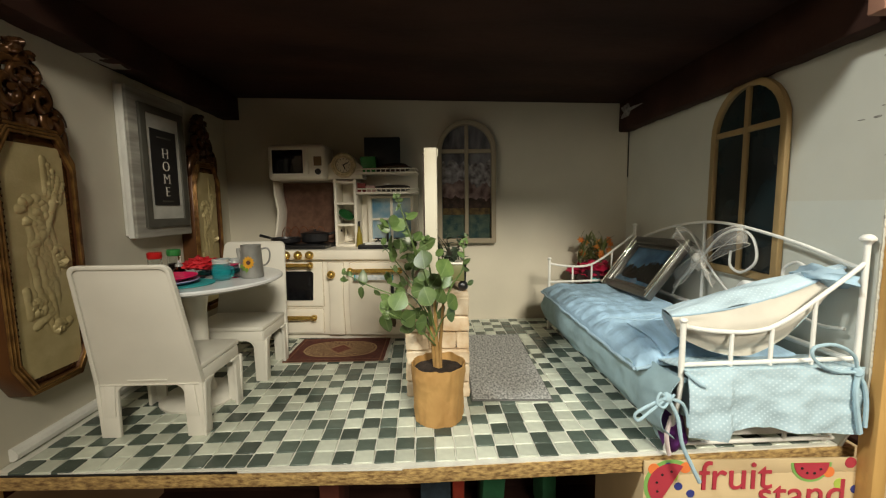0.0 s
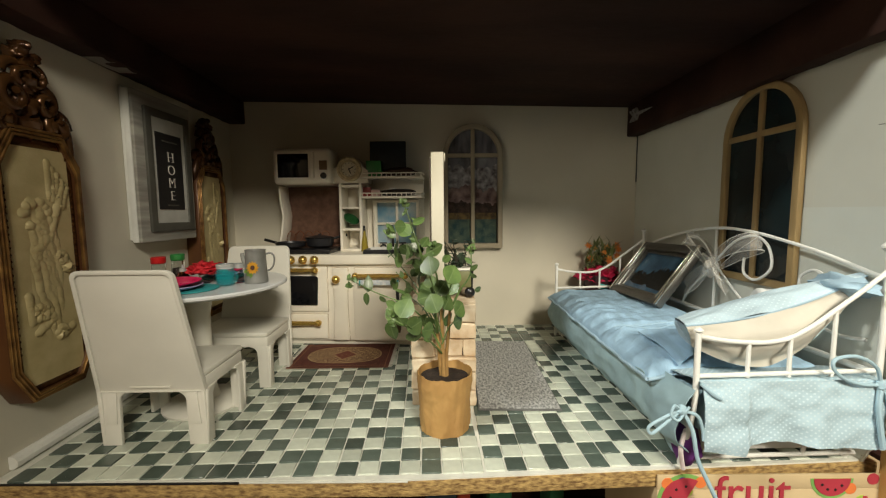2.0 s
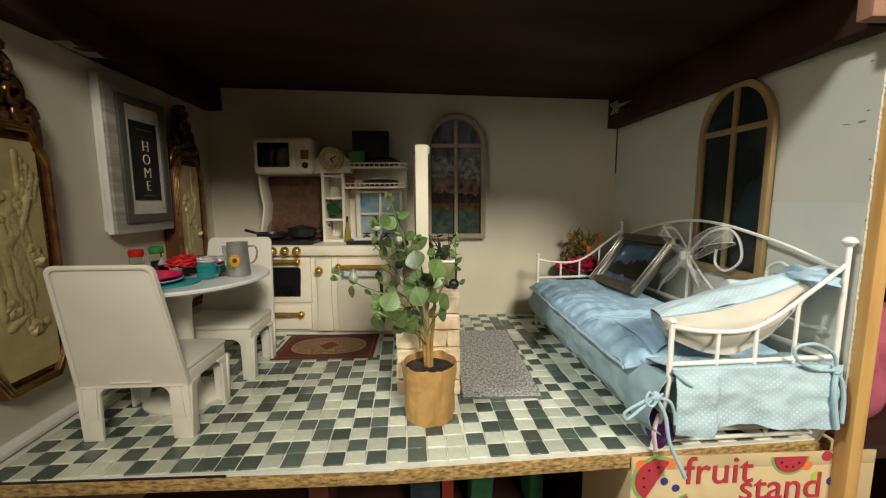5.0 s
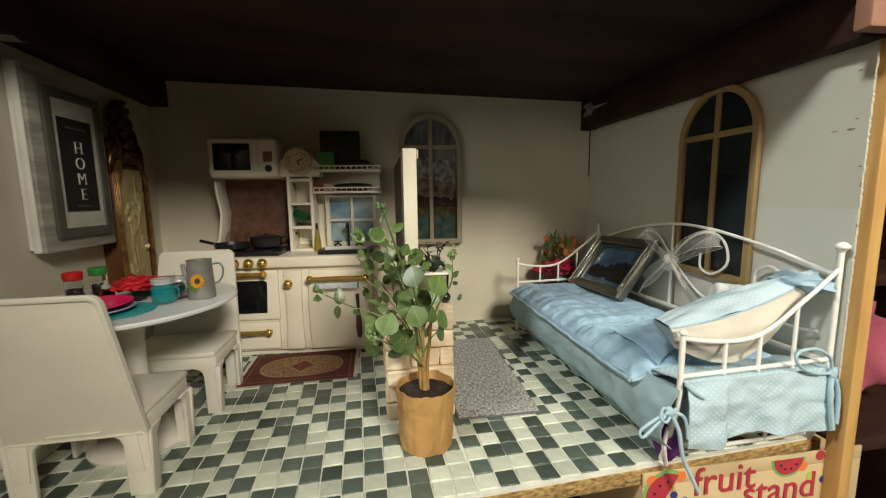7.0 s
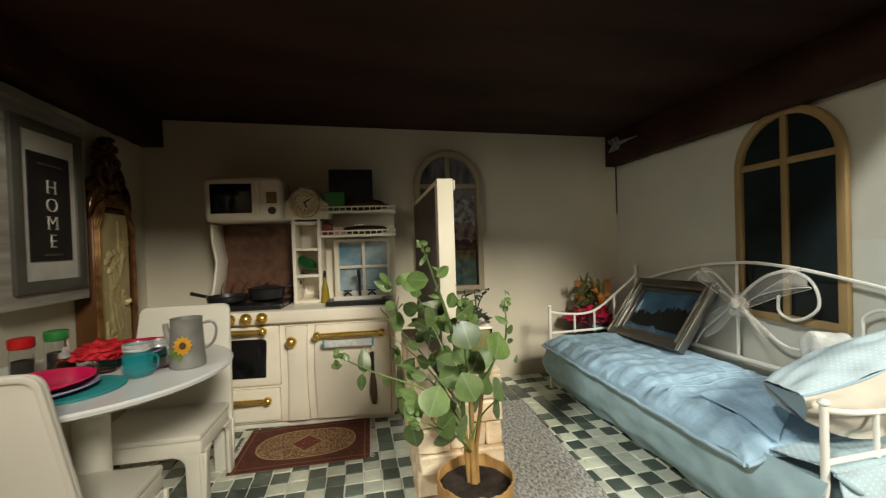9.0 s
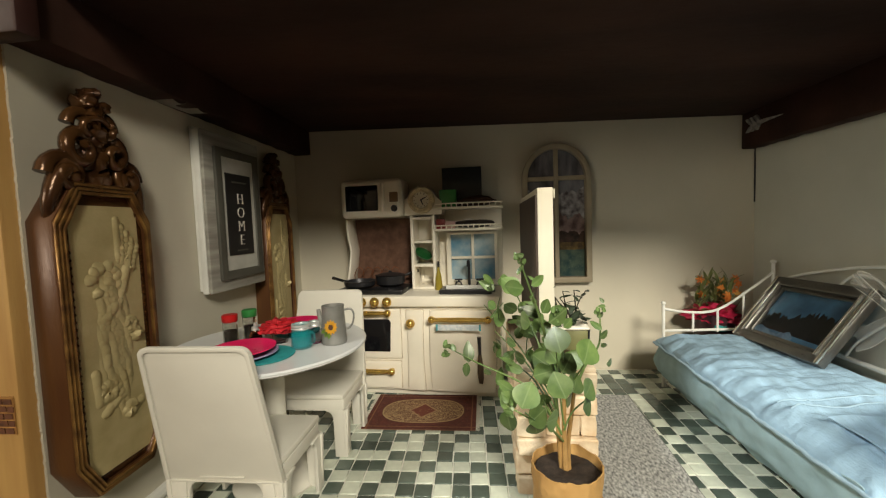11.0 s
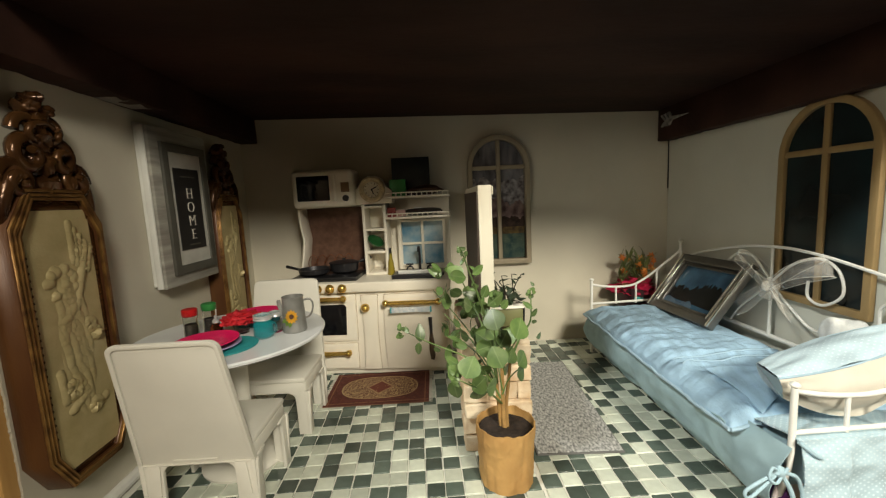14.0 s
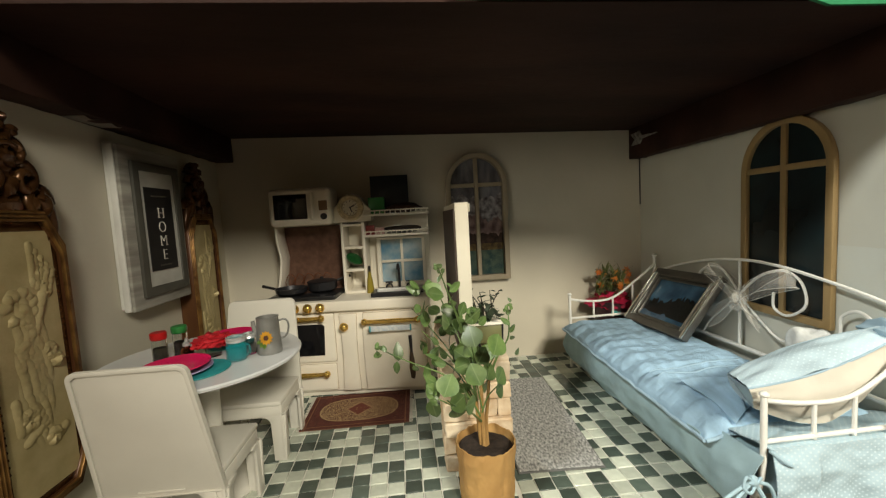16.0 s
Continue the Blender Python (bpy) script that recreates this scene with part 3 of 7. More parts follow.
LETTER = mat("pale_lettering", (0.60, 0.58, 0.52), 0.7, var=0.08, scale=60)


def lettering(name, text, size, m, material, parent, label="", thin=0.0):
    """Flat raised letters from the built-in font."""
    cu = bpy.data.curves.new(name, "FONT")
    cu.body, cu.size, cu.extrude, cu.align_x, cu.align_y = text, size, 0.0006, "CENTER", "CENTER"
    cu.offset = thin
    tmp = bpy.data.objects.new("tmp_text", cu)
    me = bpy.data.meshes.new_from_object(tmp)
    bpy.data.objects.remove(tmp)
    me.transform(m)
    me.materials.clear()
    me.materials.append(material)
    me.name = name
    ob = new(name, me)
    ob.parent = parent
    return tagged(ob, label) if label else ob


sign = thing("framed_sign", (-0.4550, 0.749, 0.268), "whitewashed deep box sign with the word HOME on black", "sign", turn=90)
sign.matrix_basis = sign.matrix_basis @ Matrix.Diagonal((1.27, 1, 1.02, 1))
part("box_body", box(-0.061, 0.061, 0.007, 0.018, 0.0, 0.261, 0.002), SIGN_WHITE, sign, "white painted box sides")
part("front_board", box(-0.061, 0.061, 0.0, 0.0065, 0.0, 0.261, 0.0015), BARN, sign, "streaked whitewashed board")
part("back_board", box(-0.059, 0.057, 0.0185, 0.0240, 0.004, 0.266, 0.001), SIGN_WHITE, sign)
part("inner_frame", ring_prism(sq(-0.044, 0.018, 0.052, 0.238), sq(-0.032, 0.033, 0.040, 0.224), 0.006, m=Matrix.Translation((0, -0.005, 0)), bevel=0.001), SIGN_GREY, sign, "grey-green inner frame")
part("paper", box(-0.032, 0.040, -0.002, -0.0005, 0.033, 0.224), MOUNT, sign, "white paper mount")
part("black_card", box(-0.025, 0.031, -0.0035, -0.0022, 0.058, 0.198), SIGN_BLACK, sign, "black printed card")
for k, ch in enumerate("HOME"):
    zc = 0.1545 - 0.0238 * k
    glyph = lettering("letter", ch, 0.0268, pose(0.004, -0.0042, zc, 90) @ Matrix.Diagonal((0.78, 1, 1, 1)), LETTER, sign, thin=-0.0006)
    xs, zs = [v.co.x for v in glyph.data.vertices], [v.co.z for v in glyph.data.vertices]
    bm = bmesh.new()
    bm.from_mesh(glyph.data)
    # small serifs at the ends of the stems
    for sx in {"H": (0, 1), "M": (0, 1), "E": (0,)}.get(ch, ()):
        x = (min(xs) + 0.0008, max(xs) - 0.0008)[sx]
        for z in (min(zs), max(zs) - 0.0007):
            box(x - 0.0022, x + 0.0022, -0.0048, -0.0038, z, z + 0.0007, 0, 1, bm)
    bm.to_mesh(glyph.data)
    bm.free()
for x0, x1, z in ((-0.012, 0.020, 0.184), (-0.008, 0.016, 0.066)):
    part("small_print", box(x0, x1, -0.0044, -0.0036, z - 0.0012, z + 0.0012), SIGN_GREY, sign, "faint grey small print")

# ---------------------------------------------------------------- table and chairs
def rounded(w0, w1, z0, z1, r, n=5):
    """Outline of (x, z): a tapered panel with rounded upper corners."""
    pts = [(-w0 / 2, z0), (w0 / 2, z0)]
    for cx, a0 in ((w1 / 2 - r, 0), (-w1 / 2 + r, 90)):
        for i in range(n + 1):
            a = radians(a0 + 90 * i / n)
            pts.append((cx + r * math.cos(a), z1 - r + r * math.sin(a)))
    return pts


def leg_plate(w0, w1, top, reach):
    """Outline of one leg face: straight outside, its inner edge flaring into an arch above."""
    pts = [(0.0, 0.0), (w0, 0.0), (w1, top - 0.016)]
    for i in range(1, 7):
        a = math.pi / 2 * i / 6
        pts.append((w1 + (reach - w1) * (1 - math.cos(a)), top - 0.016 + 0.013 * math.sin(a)))
    return pts + [(reach, top), (-0.003, top)]


def chair(place, turn, label):
    c = thing("dining_chair", place, label, "chair", group="chairs at the round table", turn=turn)
    c.matrix_basis = c.matrix_basis @ Matrix.Diagonal((1.04, 0.92, 1.02, 1))
    lean = Matrix(((1, 0, 0, 0), (0, 1, -0.24, 0), (0, 0, 1, 0), (0, 0, 0, 1)))
    out = rounded(0.140, 0.121, 0.074, 0.242, 0.011)
    inn = rounded(0.130, 0.111, 0.076, 0.2365, 0.008)
    back = part("backrest", prism(out, 0.006, m=lean @ Matrix.Translation((0, -0.035, 0)), bevel=0.002), WHITE_PLASTIC, c)
    part("backrest_rim", ring_prism(out, inn, 0.0035, m=lean @ Matrix.Translation((0, -0.0378, 0)), bevel=0.0014), WHITE_PLASTIC, back)
    part("label_slot", box(-0.026, 0.026, -0.0585, -0.0565, 0.0815, 0.0835, 0.0006), WHITE_PLASTIC, back)
    part("seat", box(-0.067, 0.067, -0.052, 0.068, 0.092, 0.101, 0.0035), WHITE_PLASTIC, c)
    bm = box(-0.065, 0.065, 0.0585, 0.0655, 0.074, 0.0925, 0.002)
    box(-0.0665, -0.0615, -0.046, 0.064, 0.074, 0.0925, 0.002, 2, bm)
    box(0.0615, 0.0665, -0.046, 0.064, 0.074, 0.0925, 0.002, 2, bm)
    part("apron", bm, WHITE_PLASTIC, c)
    for sx in (-1, 1):
        for y, w, d in ((-0.0536, 0.025, 1), (0.0655, 0.020, -1)):
            plate_x = Matrix.Translation((sx * 0.0690, y, 0)) @ Matrix.Diagonal((-sx, d, 1, 1))
            bm = prism(leg_plate(w, w + 0.001, 0.0765, w + 0.013), 0.006, bevel=0.0012)
            bm.transform(plate_x)
            own = prism(leg_plate(0.019, 0.020, 0.0765, 0.033), 0.005, bevel=0.0012)
            own.transform(Matrix.Translation((sx * 0.0690, y, 0)) @ Matrix(((0, -sx, 0, 0), (d, 0, 0, 0), (0, 0, 1, 0), (0, 0, 0, 1))))
            merge(bm, own)
            bmesh.ops.recalc_face_normals(bm, faces=bm.faces[:])
            leg = part("leg", bm, WHITE_PLASTIC, c)
            if d > 0:
                lug = prism([(0.0, 0.030), (0.015, 0.030), (0.017, 0.074), (0.004, 0.074)], 0.0024, bevel=0.0008)
                lug.transform(Matrix.Translation((sx * 0.0620, y - 0.0020, 0)) @ Matrix.Diagonal((-sx, 1, 1, 1)))
                bmesh.ops.recalc_face_normals(lug, faces=lug.faces[:])
                part("leg_lug", lug, WHITE_PLASTIC, leg)
    return c


TILE_TOP = 0.003
chair((-0.3225, 0.540, TILE_TOP), 1, "white moulded plastic chair, its back to the room")
chair((-0.3135, 0.728, TILE_TOP), 181, "white moulded plastic chair tucked behind the round table")

TX, TY, TZ = -0.3270, 0.6130, 0.2065
table = thing("round_table", (TX, TY, TILE_TOP), "round white plastic pedestal table", "table")
h = TZ - TILE_TOP
part("tabletop", lathe([(0, h - 0.010), (0.112, h - 0.010), (0.129, h - 0.0085), (0.1360, h - 0.005), (0.1365, h - 0.002), (0.1345, h), (0.127, h - 0.0006), (0, h - 0.0006)], 64), TABLE_TOP, table, "glossy white round top")
part("pedestal", lathe([(0, 0.012), (0.024, 0.012), (0.019, 0.03), (0.016, 0.08), (0.016, 0.15), (0.022, h - 0.016), (0.034, h - 0.0095), (0, h - 0.0095)], 32), WHITE_PLASTIC, table)
part("foot", lathe([(0, 0), (0.060, 0), (0.061, 0.004), (0.055, 0.009), (0.030, 0.013), (0, 0.014)], 40), WHITE_PLASTIC, table)

# things on the table, from its middle
PINK = mat("hot_pink_plastic", (0.72, 0.012, 0.115), 0.3, var=0.08, scale=30, bump=0.04)
LILAC = mat("lilac_plastic", (0.40, 0.36, 0.58), 0.35, var=0.08)
TEAL = mat("teal_felt", (0.02, 0.30, 0.31), 0.8, var=0.12, scale=60, bump=0.4)
TEAL_GLASS = glass("teal_glass", (0.02, 0.32, 0.36), 0.06)
TEAL_GLASS.node_tree.nodes["Principled BSDF"].inputs["Transmission Weight"].default_value = 0.0
TEAL_GLASS.node_tree.nodes["Principled BSDF"].inputs["Alpha"].default_value = 0.31
CLEAR = glass("clear_plastic", (0.92, 0.95, 0.95), 0.04)
TIN = mat("galvanised_tin", (0.25, 0.25, 0.235), 0.48, metal=0.4, var=0.2, scale=35, bump=0.1)
RED = mat("red_plastic", (0.50, 0.012, 0.012), 0.35, var=0.1)
GREEN = mat("green_plastic", (0.03, 0.22, 0.05), 0.4, var=0.1)
RED_CLOTH = mat("red_napkin", (0.52, 0.012, 0.022), 0.75, var=0.15, scale=40, bump=0.4)
PEPPER = mat("dark_spice", (0.05, 0.035, 0.03), 0.8, var=0.3, scale=200, bump=0.5, grain=900)
CHROME = mat("bright_steel", (0.74, 0.76, 0.76), 0.18, metal=0.6, var=0.05)
SUN_YELLOW = mat("sunflower_yellow", (0.85, 0.45, 0.03), 0.6, var=0.12, scale=90)
SUN_BROWN = mat("sunflower_brown", (0.07, 0.025, 0.01), 0.8, var=0.3, scale=300)
LEAF_PRINT = mat("printed_green", (0.16, 0.28, 0.04), 0.6, var=0.15)


def on_table(dx, dy):
    return (TX + dx, TY + dy, TZ)


def placemat(dx, dy):
    t = thing("placemat", on_table(dx, dy), "round teal felt placemat on the table", "placemat", group="placemats")
    part("mat", lathe([(0, 0), (0.040, 0), (0.0405, 0.0008), (0.040, 0.0016), (0, 0.0016)], 40), TEAL, t)


def plate(dx, dy, dz, r, material, label):
    x, y, z = on_table(dx, dy)
    t = thing("plate", (x, y, z + dz), label, "plate", group="stacked plates")
    part("dish", lathe([(0, 0), (r * 0.62, 0), (r * 0.70, 0.0012), (r, 0.0055), (r, 0.0068), (r * 0.95, 0.0066), (r * 0.66, 0.0026), (0, 0.0022)], 48), material, t)


placemat(0.022, -0.057)
plate(0.006, -0.066, 0.0018, 0.038, LILAC, "lilac plastic plate on a teal placemat")
plate(0.000, -0.066, 0.0075, 0.041, PINK, "hot pink plastic plate stacked on a lilac plate")
placemat(0.012, 0.066)
plate(0.010, 0.068, 0.0018, 0.036, LILAC, "lilac plastic plate at the far setting")
plate(0.010, 0.068, 0.0075, 0.040, PINK, "hot pink plastic plate at the far setting")


def jar_mug(dx, dy, label, TEAL_GLASS):
    t = thing("jar_mug", on_table(dx, dy), label, "glass jar", group="jar mugs")
    if TEAL_GLASS is CLEAR:
        t.matrix_basis = t.matrix_basis @ Matrix.Diagonal((0.74, 0.74, 0.92, 1))
    jar = part("jar", lathe([(0, 0), (0.0125, 0), (0.0140, 0.002), (0.0140, 0.021), (0.0118, 0.026), (0.0118, 0.029), (0.0124, 0.0305), (0.0108, 0.0305), (0.0104, 0.026), (0.0124, 0.021), (0.0124, 0.003), (0, 0.0025)], 28), TEAL_GLASS, t)
    part("handle", tube([(0.0130, 0, 0.021), (0.0175, 0, 0.020), (0.0188, 0, 0.013), (0.0170, 0, 0.007), (0.0130, 0, 0.006)], 0.0012, 8, None, 5), TEAL_GLASS, jar)
    part("rim", lathe([(0.0112, 0.0262), (0.0128, 0.0262), (0.0134, 0.0275), (0.0126, 0.0290), (0.0134, 0.0305), (0.0130, 0.0335), (0.0112, 0.0338)], 24), CHROME, jar, "bright metal screw rim")


jar_mug(0.059, -0.022, "teal glass jar mug with a metal rim", TEAL_GLASS)
jar_mug(0.067, 0.002, "clear glass jar mug with a metal rim", CLEAR)

jug = thing("tin_jug", on_table(0.096, 0.002), "grey tin jug with a painted sunflower", "jug")
jug.matrix_basis = jug.matrix_basis @ Matrix.Diagonal((0.80, 0.80, 0.92, 1))
body = part("body", lathe([(0, 0), (0.0215, 0), (0.0222, 0.002), (0.0205, 0.030), (0.0192, 0.055), (0.0200, 0.058), (0.0188, 0.058), (0.0180, 0.050), (0.0200, 0.004), (0, 0.003)], 40), TIN, jug, "grey galvanised tin body")
part("handle", tube([(0.0190, 0.004, 0.050), (0.0300, 0.006, 0.051), (0.0350, 0.007, 0.043), (0.0330, 0.007, 0.030), (0.0270, 0.006, 0.022), (0.0205, 0.004, 0.020)], 0.0017, 8, None, 5), TIN, jug)
part("spout", tube([(-0.0195, 0, 0.028), (-0.0250, 0, 0.040), (-0.0270, 0, 0.052)], [0.0050, 0.0035], 10, None, 4), TIN, jug)
face = pose(0.0032, -0.0216, 0.028, 90 - 4, 0, 9) @ Matrix.Diagonal((1.2, 1.2, 1, 1))
bm = bmesh.new()
for i in range(12):
    a = 2 * math.pi * i / 12
    own = bmesh.new()
    vs = [own.verts.new((x, y, 0.0002 * (i % 2))) for x, y in ((0.003, -0.0011), (0.0068, -0.0021), (0.0098, 0), (0.0068, 0.0021), (0.003, 0.0011))]
    own.faces.new(vs)
    bmesh.ops.solidify(own, geom=own.faces[:], thickness=0.0004)
    merge(bm, own, face @ Matrix.Rotation(a, 4, "Z"))
flower = part("sunflower", bm, SUN_YELLOW, jug, "painted yellow sunflower")
part("flower_middle", lathe([(0, 0), (0.0036, 0), (0.0030, 0.0009), (0, 0.0012)], 16, None, face), SUN_BROWN, flower)
bm = bmesh.new()
for a in (205, 232, 255):
    own = bmesh.new()
    own.faces.new([own.verts.new((x, y, -0.0003)) for x, y in ((0.008, -0.001), (0.011, -0.003), (0.0155, 0), (0.011, 0.003), (0.008, 0.001))])
    bmesh.ops.solidify(own, geom=own.faces[:], thickness=0.0003)
    merge(bm, own, face @ Matrix.Rotation(radians(a), 4, "Z"))
part("flower_leaf", bm, LEAF_PRINT, flower)


def shaker(dx, dy, cap, fill, height, label):
    t = thing("spice_shaker", on_table(dx, dy), label, "shaker", group="condiments")
    b = part("jar", lathe([(0, 0), (0.0092, 0), (0.0100, 0.0015), (0.0098, height), (0.0088, height), (0.0088, 0.002), (0, 0.002)], 24), CLEAR, t, "clear plastic jar")
    part("contents", lathe([(0, 0.0022), (0.0085, 0.0022), (0.0085, height * 0.62), (0, height * 0.66)], 20), fill, b)
    part("cap", lathe([(0, height - 0.001), (0.0092, height - 0.001), (0.0106, height + 0.001), (0.0106, height + 0.0085), (0.0094, height + 0.0098), (0, height + 0.0098)], 24), cap, t)


shaker(-0.055, -0.008, RED, PEPPER, 0.034, "clear spice jar with a red cap")
shaker(-0.040, 0.016, GREEN, PEPPER, 0.036, "clear spice jar with a green cap")
bottle = thing("sauce_bottle", on_table(-0.022, 0.000), "small glass bottle of red sauce with a silver pump top", "bottle", group="condiments")
part("bottle", lathe([(0, 0), (0.0085, 0), (0.0090, 0.002), (0.0088, 0.012), (0.0050, 0.017), (0.0045, 0.019), (0, 0.019)], 20), glass("amber_glass", (0.75, 0.22, 0.08), 0.05), bottle)
part("pump_top", lathe([(0, 0.019), (0.0055, 0.019), (0.0052, 0.023), (0.0025, 0.025), (0.0020, 0.030), (0, 0.0305)], 16), CHROME, bottle, "silver pump top")

napkin = thing("red_napkins", on_table(0.014, 0.004), "crumpled red napkins in a clear tumbler", "napkins")
part("tumbler", lathe([(0, 0), (0.0100, 0), (0.0125, 0.018), (0.0116, 0.018), (0.0095, 0.002), (0, 0.0015)], 24), CLEAR, napkin, "clear plastic tumbler")
rng = random.Random(8)
for i in range(9):
    a, r = i * 0.7, 0.016
    cx, cy = 1.35 * r * math.cos(a) * rng.uniform(0.3, 1.2), r * math.sin(a) * rng.uniform(0.3, 1.0)
    part("napkin", blob((cx, cy, 0.024 + rng.uniform(-0.004, 0.004)), (0.014, 0.013, 0.007), i, 0.9, None, 3, 2.8), RED_CLOTH, napkin, "crumpled red cloth", 60)

# ---------------------------------------------------------------- toy kitchen
COPPER = mat("brown_tile_print", (0.095, 0.043, 0.027), 0.45, second=(0.16, 0.085, 0.055), scale=70, bump=0.2)
SKY = mat("sky_picture", (0.075, 0.26, 0.42), 0.3, second=(0.46, 0.53, 0.54), scale=26, bump=0.0)
IRON = mat("dark_iron", (0.035, 0.035, 0.04), 0.4, metal=0.5, var=0.2)
GREY_PAN = mat("grey_pan_metal", (0.030, 0.030, 0.034), 0.35, metal=0.5, var=0.15)
CLOCK_FACE = mat("cream_clock_face", (0.74, 0.68, 0.54), 0.6, var=0.1, scale=50)
TOWEL = mat("printed_towel", (0.72, 0.73, 0.72), 0.8, second=(0.45, 0.52, 0.58), scale=150, bump=0.2)
TEAL_HEM = mat("teal_towel_hem", (0.05, 0.30, 0.36), 0.8, var=0.1)
KX, KY = -0.173, 0.900          # middle of its front, on the floor
kit = thing("toy_kitchen", (KX, KY, TILE_TOP), "cream toy kitchen unit with gold knobs, stove, sink and hutch", "play kitchen", turn=-3.0)
KL, KR, KD, KT = -0.180, 0.184, 0.150, 0.2180


def front_panel(x0, x1, z0, z1, y=-0.006, swell=0.0):
    """A raised door or drawer front with softly curved sides."""
    pts = []
    n = 8
    for i in range(n + 1):
        u = i / n
        pts.append((x1 + swell * math.sin(math.pi * u) , z0 + (z1 - z0) * u))
    for i in range(n + 1):
        u = 1 - i / n
        pts.append((x0 - swell * math.sin(math.pi * u), z0 + (z1 - z0) * u))
    return prism(pts, 0.009, m=Matrix.Translation((0, y, 0)), bevel=0.0032)


# Brown rim behind each door front: the gap's shade put into colour.
GAP_SHADE = mat("brown_gap_shade", (0.30, 0.20, 0.11), 0.5, var=0.3, scale=60)


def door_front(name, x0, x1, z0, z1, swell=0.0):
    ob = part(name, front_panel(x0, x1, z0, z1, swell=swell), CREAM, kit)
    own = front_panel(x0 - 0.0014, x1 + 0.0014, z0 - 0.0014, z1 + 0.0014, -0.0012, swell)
    part("gap_shade_outline", own, GAP_SHADE, ob, "brown outline painted as gap shade")
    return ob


def bar_handle(x0, x1, z, parent, y=-0.006):
    bm = tube([(x0 + 0.004, y - 0.012, z), ((x0 + x1) / 2, y - 0.014, z), (x1 - 0.004, y - 0.012, z)], [0.0042, 0.0054, 0.0042], 12, None, 0)
    for x in (x0, x1):
        blob((x, y - 0.012, z), (0.0078, 0.0078, 0.0078), 0, 0, bm, 2)
        tube([(x, y - 0.010, z), (x, y + 0.001, z)], 0.0036, 10, bm)
    return part("handle", bm, GOLD, parent, "gold bar handle")


def round_knob(x, z, parent, r=0.0098, y=-0.006):
    bm = lathe([(0, 0.0185), (r * 0.35, 0.0178), (r * 0.68, 0.0158), (r * 0.92, 0.0125), (r, 0.0095), (r * 0.86, 0.0058), (r * 0.45, 0.003), (r * 0.45, 0), (0, 0)], 24, None, Matrix.Translation((x, y, z)) @ Matrix.Rotation(radians(90), 4, "X"))
    return part("knob", bm, GOLD, parent, "round gold knob")


bm = box(KL, KR, 0.0, KD, 0.012, KT - 0.024, 0.002)
box(KL + 0.006, KR - 0.006, 0.008, KD, 0.0, 0.0115, 0.001, 2, bm)
part("body", bm, CREAM, kit)
part("worktop", box(KL - 0.003, KR + 0.004, -0.012, KD + 0.002, KT - 0.0235, KT, 0.004, 3), CREAM, kit)
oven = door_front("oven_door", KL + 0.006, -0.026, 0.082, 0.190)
part("oven_window", prism(rounded(0.104, 0.110, 0.098, 0.168, 0.008), 0.003, m=Matrix.Translation((-0.102, -0.0085, 0)), bevel=0.0008), BLACK_GLOSS, oven, "black oven window")
bar_handle(KL + 0.020, -0.050, 0.183, oven)
for x in (-0.158, -0.131, -0.104, -0.076, -0.049):
    round_knob(x, 0.2075, kit, 0.0102, -0.012)
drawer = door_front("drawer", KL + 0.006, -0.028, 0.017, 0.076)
bar_handle(KL + 0.020, -0.046, 0.058, drawer)
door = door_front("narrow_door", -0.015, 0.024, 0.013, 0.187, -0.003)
round_knob(-0.002, 0.161, door)
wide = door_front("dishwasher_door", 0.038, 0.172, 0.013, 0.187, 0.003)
bar_handle(0.044, 0.160, 0.170, wide)
part("towel", sheet(16, 8, lambda u, v: Vector((0.056 + 0.088 * u, -0.0215 - 0.0010 * math.sin(u * 9), 0.161 - 0.012 * v)), 0.001), TOWEL, wide, "folded printed towel")
for x in (0.054, 0.142):
    part("towel_hem", box(x, x + 0.0035, -0.0240, -0.0205, 0.1485, 0.1615, 0.0005), TEAL_HEM, wide, "teal towel hem")
spoon = part("utensil", tube([(0.1405, -0.0105, 0.133), (0.1410, -0.0108, 0.118), (0.1415, -0.0105, 0.096)], [0.0040, 0.0030], 10), IRON, wide, "black spatula handle")
part("blade", prism([(0.1385, 0.098), (0.1440, 0.098), (0.1475, 0.075), (0.1480, 0.045), (0.1455, 0.034), (0.1380, 0.036), (0.1352, 0.060), (0.1362, 0.082)], 0.0022, m=Matrix.Translation((0, -0.0115, 0)), bevel=0.0006), mat("brown_wooden_blade", (0.085, 0.055, 0.030), 0.6, var=0.25, scale=40, stretch=(5, 5, 1)), spoon, "brown wooden blade")
# stove top
part("hob", box(KL + 0.004, -0.022, 0.006, 0.105, KT, KT + 0.0100, 0.0025), BLACK, kit, "black stove top")
bm = bmesh.new()
for cx in (-0.140, -0.070):
    for r in (0.026, 0.016):
        tube([(cx + r * math.cos(i * math.pi / 10), 0.055 + r * math.sin(i * math.pi / 10), KT + 0.0085) for i in range(21)], 0.0018, 6, bm)
    for k in range(4):
        a = k * math.pi / 2 + 0.4
        tube([(cx, 0.055, KT + 0.0095), (cx + 0.030 * math.cos(a), 0.055 + 0.030 * math.sin(a), KT + 0.0095)], 0.0015, 6, bm)
part("burner_grate", bm, IRON, kit, "black iron burner rings")
